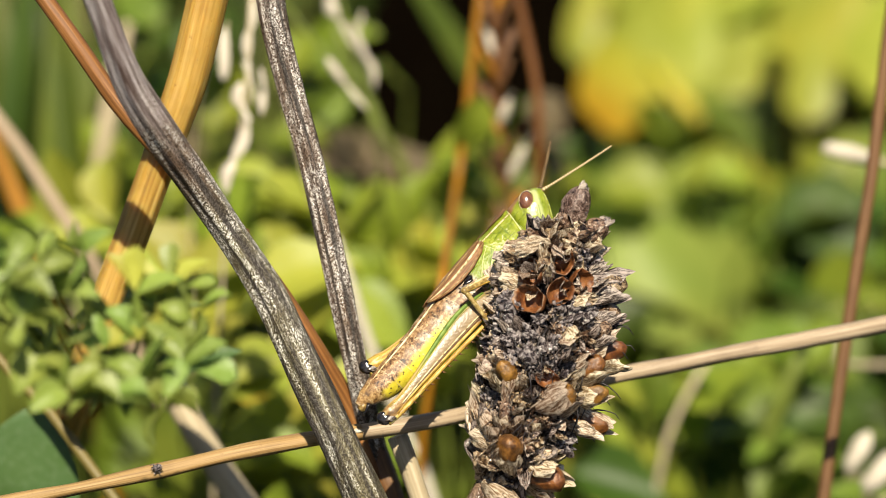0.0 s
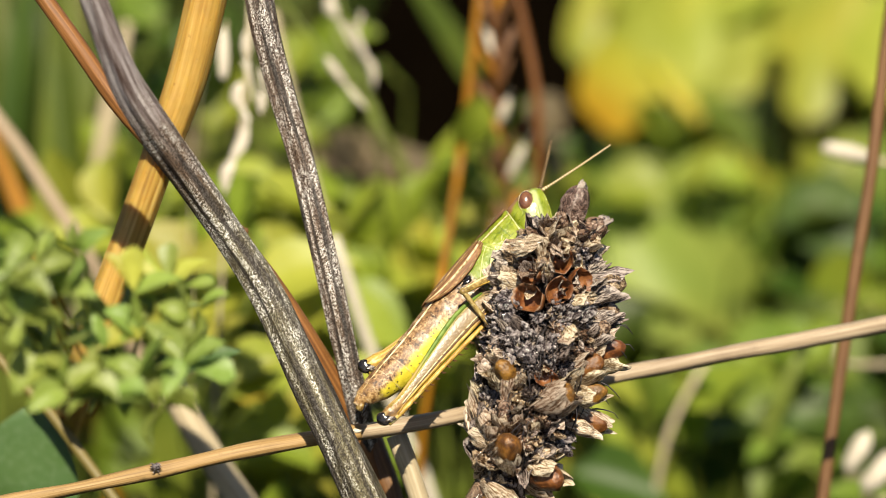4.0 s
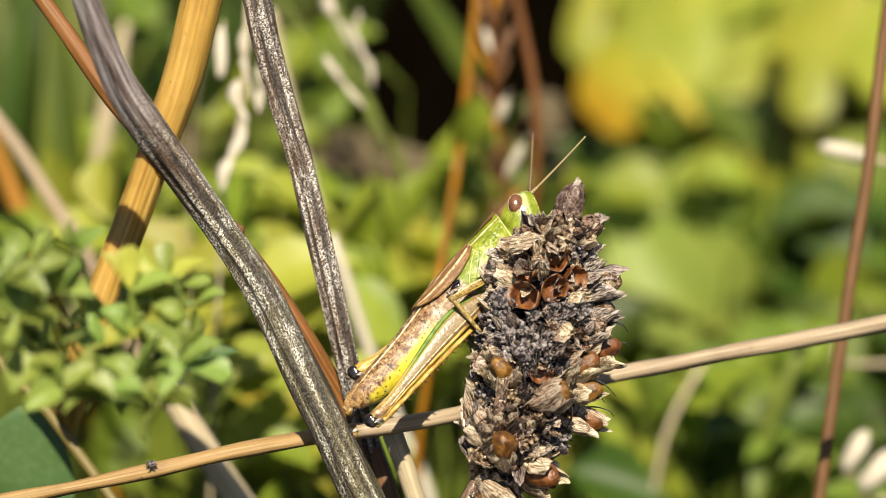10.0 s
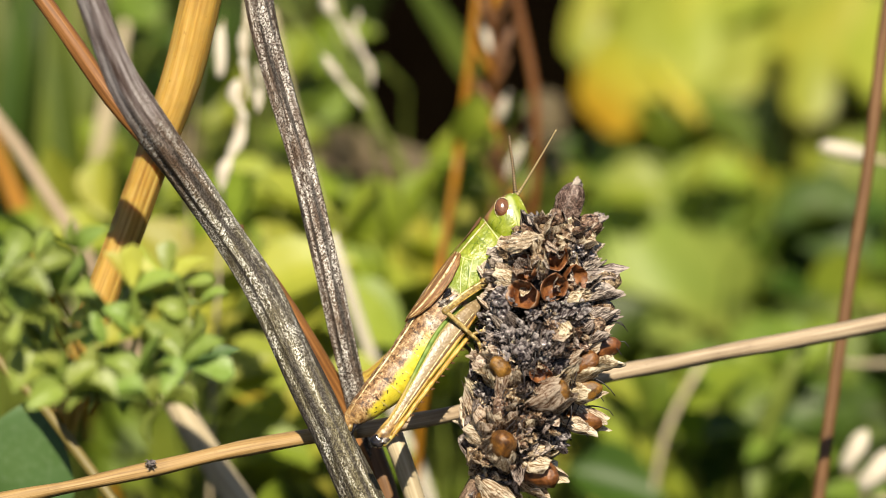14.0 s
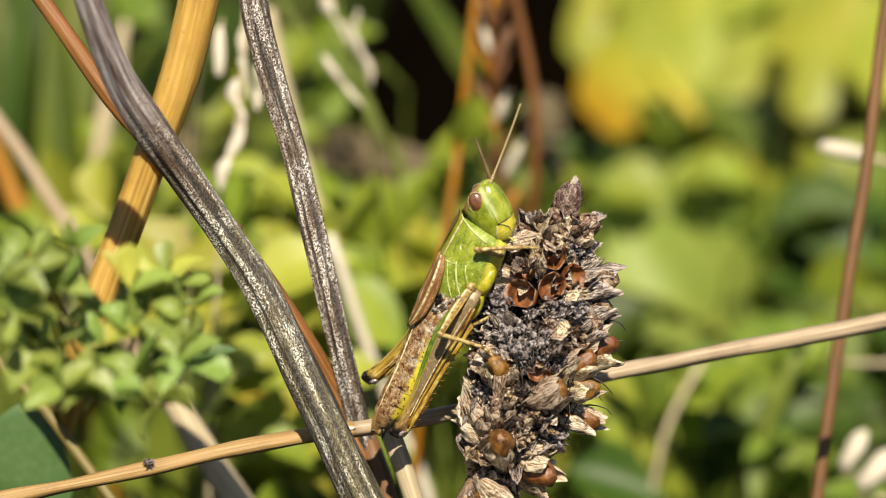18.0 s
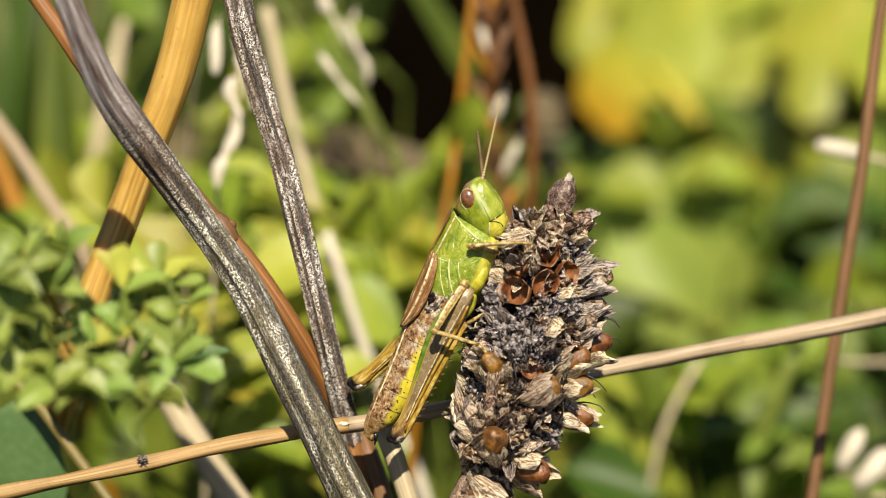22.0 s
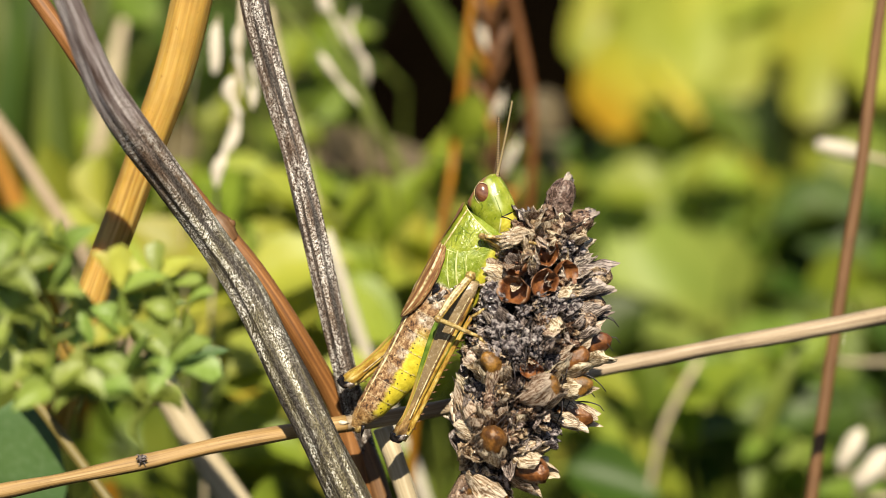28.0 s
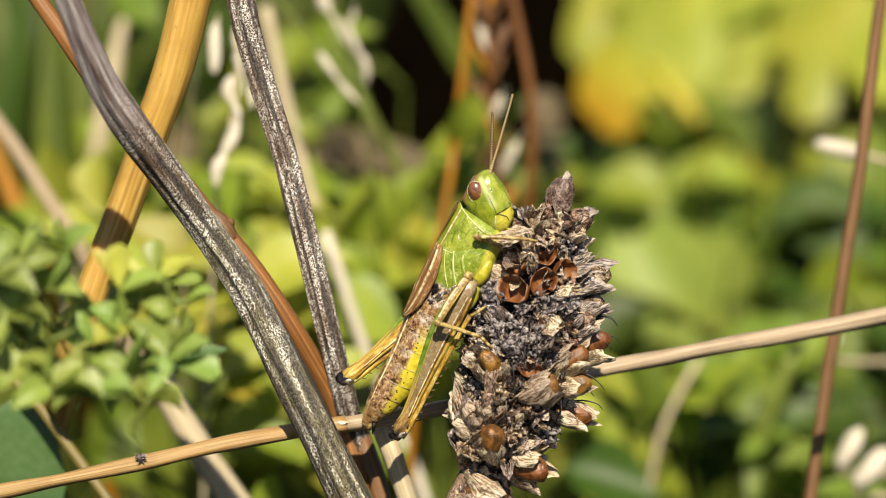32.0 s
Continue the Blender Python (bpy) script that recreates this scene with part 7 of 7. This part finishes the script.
def build_sprays():
    q = random.Random(21)
    seed_spray("rust_grass_head", "rusty brown dry grass head with pointed husks", [(4.47, 25.45, 69), (4.67, 19.36, 69), (4.99, 13.3, 70), (5.73, 7.21, 71), (6.2, 2.1, 72), (5.55, -3.78, 50)],
               [(0.04 + 0.029 * k, q.uniform(2.4, 4.2), q.uniform(0.7, 1.3), (-1) ** k * q.uniform(0.2, 1)) for k in range(25)], "maroon", ("spikelet", "spikelet", "rust", "spikelet", "husk"), [0.2, 0.22, 0.3], 1)
    loose_head("pale_grass_head", "bleached white grass head with twisted papery husks", [(-15.76, 23.49, 44), (-16.13, 17.87, 44), (-16.32, 12.24, 44), (-17.13, 8.52, 45), (-18.03, 5.24, 46), (-18.48, -0.9, 48)], "pale", [0.16, 0.2, 0.3], 44,
               (((449, -50), (446, 20), (438, 90), (444, 150)), (0.25, 0.50, 0.55, 0.2)), (((428, 146), (420, 176), (437, 206), (436, 236)), (0.3, 0.80, 0.62, 0.3)),
               (((440, 215), (434, 246), (418, 276), (402, 306), (398, 345)), (0.25, 0.80, 0.75, 0.6, 0.2)), (((462, 120), (470, 160), (464, 205)), (0.2, 0.45, 0.2)), (((430, 110), (444, 140), (450, 185)), (0.2, 0.4, 0.15)))
    loose_head("pale_grass_head", "pale drooping grass head with long plump husks", [(-10.02, 25.22, 66), (-8.66, 20.69, 66), (-7.02, 16.21, 67), (-5.88, 12.46, 68), (-4.28, 8.71, 70), (-3.4, 3.15, 74)], "greenstem", [0.14, 0.16, 0.2], 66,
               (((574, -45), (586, 0), (602, 36)), (0.4, 0.85, 0.3)), (((598, 36), (612, 62), (628, 90)), (0.25, 0.5, 0.3)), (((622, 44), (640, 84), (655, 124), (662, 158)), (0.3, 0.75, 0.85, 0.3)), (((640, 20), (632, 50), (634, 80)), (0.2, 0.4, 0.2)))
    loose_head("pale_grass_head", "thin pale grass head with one long husk", [(-14.03, 21.78, 60), (-11.81, 19.07, 60), (-9.83, 16.6, 60), (-6.66, 12.23, 62), (-5.64, 7.1, 66), (-5.33, 1.08, 72)], "greenstem", [0.14, 0.16, 0.2], 60,
               (((578, 100), (598, 128), (622, 162), (652, 196)), (0.3, 0.85, 0.75, 0.25)),)
    # bleached buds standing at the edge
    for line, size in (([(39.32, 7.51, 62), (35.69, 8.4, 62), (33.11, 8.9, 62)], (2.6, 0.95)), ([(35.37, -19.81, 60), (36.36, -17.73, 60), (37.74, -15.56, 60)], (2.2, 0.9)), ([(36.38, -21.41, 56), (37.85, -19.22, 56), (39.8, -17.51, 56)], (2.4, 1.1)), ([(35.47, -10.14, 70), (35.98, -8.61, 70), (36.49, -7.59, 70)], (0.8, 0.4)), ([(-21.37, -9.96, 100), (-19.43, -11.74, 100), (-17.2, -13.86, 100)], (2.6, 0.9)), ([(-18.03, 18.93, 46), (-18.27, 16.19, 46), (-18.13, 13.74, 46)], (2.4, 0.52))):
        a, c, b = [spot(p) for p in line]
        near_stems = a.x < -10
        foot = Vector((a.x - 6, a.y + 14, 0)) if near_stems else Vector((a.x + 34, a.y + 30, 0))
        bud = thing("bleached_bud", foot, "bleached papery bud on a thin dry stalk", "bud", "bleached buds")
        turn = (b - a).normalized().to_track_quat('Z', 'Y').to_matrix()
        part("bud", Geo().ball(c - foot, (size[1], size[1] * 0.8, size[0]), turn, 14, 10, 0.25, 1.4, size[0]), M["husk"], bud, "papery white bud")
        part("stalk", Geo().tube([c - foot, a - foot, (a - foot) * 0.3 + Vector((0, 0, a.z * 0.6)), Vector((0, 0, a.z * 0.5)), Vector((0, 0, -4))], [0.12, 0.14, 0.2] if near_stems else [0.3, 0.35, 0.45], 6, 4), M["pale"], bud)


build_sprays()


def round_leaf():
    f = spot((-31.45, -19.94, 22))
    foot = Vector((f.x, f.y, 0))
    plant = thing("round_leaf_plant", foot, "single large rounded grey-green leaf", "leafy plant")
    g = Geo().leaf(spot((-33.19, -22.11, 22)) - foot, spot((-30.8, -11.82, 20)) - foot, 9.0, FACE + SIDE * 0.2, "ovate", 0.1, 0.1, 14)
    leaf = part("leaf", g, M["leaf_blue"], plant)
    b = spot((-33.19, -22.11, 22)) - foot
    part("leaf_stalk", Geo().tube([b, (b.x * 0.5, b.y * 0.5, b.z * 0.5), (0, 0, -4)], [0.6, 0.8, 0.9], 8, 5), M["greenstem"], leaf)


round_leaf()


# ---- undergrowth beyond and around ----
def build_undergrowth():
    q = random.Random(33)
    shapes = []
    for k in range(4):
        g = Geo()
        n = 9
        for j in range(n):
            a = j * 2.4 + q.uniform(-.3, .3)
            d = Vector((math.cos(a), math.sin(a), 0))
            high = q.uniform(18, 55)
            out = q.uniform(12, 34)
            b = d * out * 0.35 + Vector((0, 0, high * 0.7))
            t = d * out + Vector((0, 0, high))
            g.leaf(b, t, q.uniform(10, 17), Vector((0, 0, 1)) + d * -0.3, "ovate", 0.12, 0.2, 8)
            g.tube([(0, 0, -6), d * out * 0.15 + Vector((0, 0, high * 0.4)), b], [0.9, 0.8, 0.6], 5, 8)
        shapes.append(g)
    keys = ("leaf_green", "leaf_deep", "leaf_bright", "leaf_deep", "leaf_green", "leaf_deep")
    meshes = {}
    for i, g in enumerate(shapes):
        for key in set(keys):
            me = g.mesh("rosette")
            me.materials.append(M[key])
            meshes[i, key] = me
    for k in range(90):
        x, y = q.uniform(-330, 330), q.uniform(110, 760)
        if abs(x) < 45 + y * 0.13 and y < 520 and q.random() < 0.85 or abs(x - 12) < 75 and y > 330 or abs(x - 90) < 50 and y > 400:
            continue
        ob = new("low_herb", meshes[k % 4, keys[k % 6]])
        s = q.uniform(0.8, 1.5)
        ob.matrix_basis = Matrix.LocRotScale((x / 1000, y / 1000, -0.002), Euler((0, 0, q.uniform(0, 6.28))), (s, s, s))
        tagged(ob, "low broad-leaved meadow herb in a rosette", "leafy plant", "low herbs")
    # blades of meadow grass, uncountable
    verts, faces = [], []
    for k in range(9000):
        x, y = q.gauss(0, 420), q.uniform(-700, 1500)
        if abs(x) < 60 and -330 < y < 40 or abs(x - 12) < 40 and y < 1200 or abs(x - 90) < 22 and 250 < y < 1100:
            continue
        h = q.uniform(40, 120) if y > 60 else q.uniform(30, 90)
        a = q.uniform(0, 6.28)
        w = q.uniform(1.2, 2.6)
        lx, ly = q.uniform(-0.5, 0.5) * h, q.uniform(-0.5, 0.5) * h
        dx, dy = math.cos(a) * w, math.sin(a) * w
        i = len(verts)
        verts += [(x - dx, y - dy, -6), (x + dx, y + dy, -6), (x + dx * .8 + lx * .4, y + dy * .8 + ly * .4, h * .6), (x - dx * .8 + lx * .4, y - dy * .8 + ly * .4, h * .6), (x + lx, y + ly, h)]
        faces += [(i, i + 1, i + 2, i + 3), (i + 3, i + 2, i + 4)]
    g = Geo()
    g.v, g.f, g.uv = verts, faces, [(0, 0)] * len(verts)
    single("meadow_grass", g, M["grass"], (0, 0, 0), "short green meadow grass with dry blades", "grass", kind="stuff")


build_undergrowth()


# ---- what moves ----
def swayed(rest, pivot, dx, dh, deg):
    """The pose of a thing that leans about a pivot in the plane of SIDE and RISE."""
    pv = spot(pivot) / 1000
    to = spot((pivot[0] + dx, pivot[1] + dh, pivot[2])) / 1000
    return Matrix.Translation(to) @ Matrix.Rotation(radians(deg), 4, -AWAY) @ Matrix.Translation(-pv) @ rest


def body_pose(x, h, back, turn, swing):
    c, s = math.cos(radians(turn)), math.sin(radians(turn))
    m = Matrix((SIDE * c + RISE * s, AWAY, RISE * c - SIDE * s)).transposed().to_4x4()
    m.translation = spot((x, h, back)) / 1000
    return m @ Matrix.Rotation(radians(-swing), 4, 'Z')


def feeler_pose(side, angle, tilt):
    a, b = radians(angle), radians(tilt)
    way = Vector((math.cos(a) * math.cos(b), math.sin(b), math.sin(a) * math.cos(b)))
    y = Vector((0, 1, 0))
    y = (y - way * y.dot(way)).normalized()
    m = Matrix((way, y, way.cross(y))).transposed().to_4x4()
    m.translation = (0.0077, side * 0.0003, 0.0012)
    return m


def motions():
    rest = front_stem.matrix_basis.copy()
    walk(front_stem, [(t, swayed(rest, (-4.96, -18.36, 0), a, b, d)) for t, a, b, d in SWAY_FRONT])
    rest = rear_stem.matrix_basis.copy()
    walk(rear_stem, [(t, swayed(rest, (-4.24, -18.72, 5), a, b, d)) for t, a, b, d in SWAY_BACK])
    rest = twig.matrix_basis.copy()
    walk(twig, [(t, swayed(rest, (-13.87, -14.39, 2), a, b, 0)) for t, a, b in SWAY_TWIG])
    rest = clover.matrix_basis.copy()
    walk(clover, [(t, swayed(rest, (-22.26, -6.06, -12), a, b, 0)) for t, a, b in SWAY_CLOVER])
    walk(grasshopper, [(t, body_pose(x, h, k, a, w)) for t, x, h, k, a, w in CRAWL])
    walk(leg_near, [(t, pose(k / 1000, -0.0021, -0.0011, 0, a, p)) for t, a, p, k in LEG_NEAR])
    walk(leg_far, [(t, pose(k / 1000, 0.0021, -0.0011, 0, a, -p)) for t, a, p, k in LEG_FAR])
    for leg in middle_legs:
        hip = leg.matrix_basis.translation.copy()
        walk(leg, [(t, pose(*hip, 0, a, 0)) for t, a in MIDDLE_STEP])
    for leg, tuck in zip(front_legs, (0, -75)):
        hip = leg.matrix_basis.translation.copy()
        walk(leg, [(t, pose(*hip, 0, a + tuck, 0)) for t, a in FRONT_STEP])
    for wing, share in [(w, 1.0) for w in forewings] + [(w, 0.62) for w in hindwings]:
        hinge = wing.matrix_basis.translation.copy()
        out = 12 if hinge.y > 0 else -12
        walk(wing, [(t, pose(*hinge, 0, a * share, out * a / 50)) for t, a in WING_FLICK])
    walk(feeler_near, [(t, feeler_pose(-1, a, b)) for t, a, b in FEELER_NEAR])
    walk(feeler_far, [(t, feeler_pose(1, a, b)) for t, a, b in FEELER_FAR])


motions()
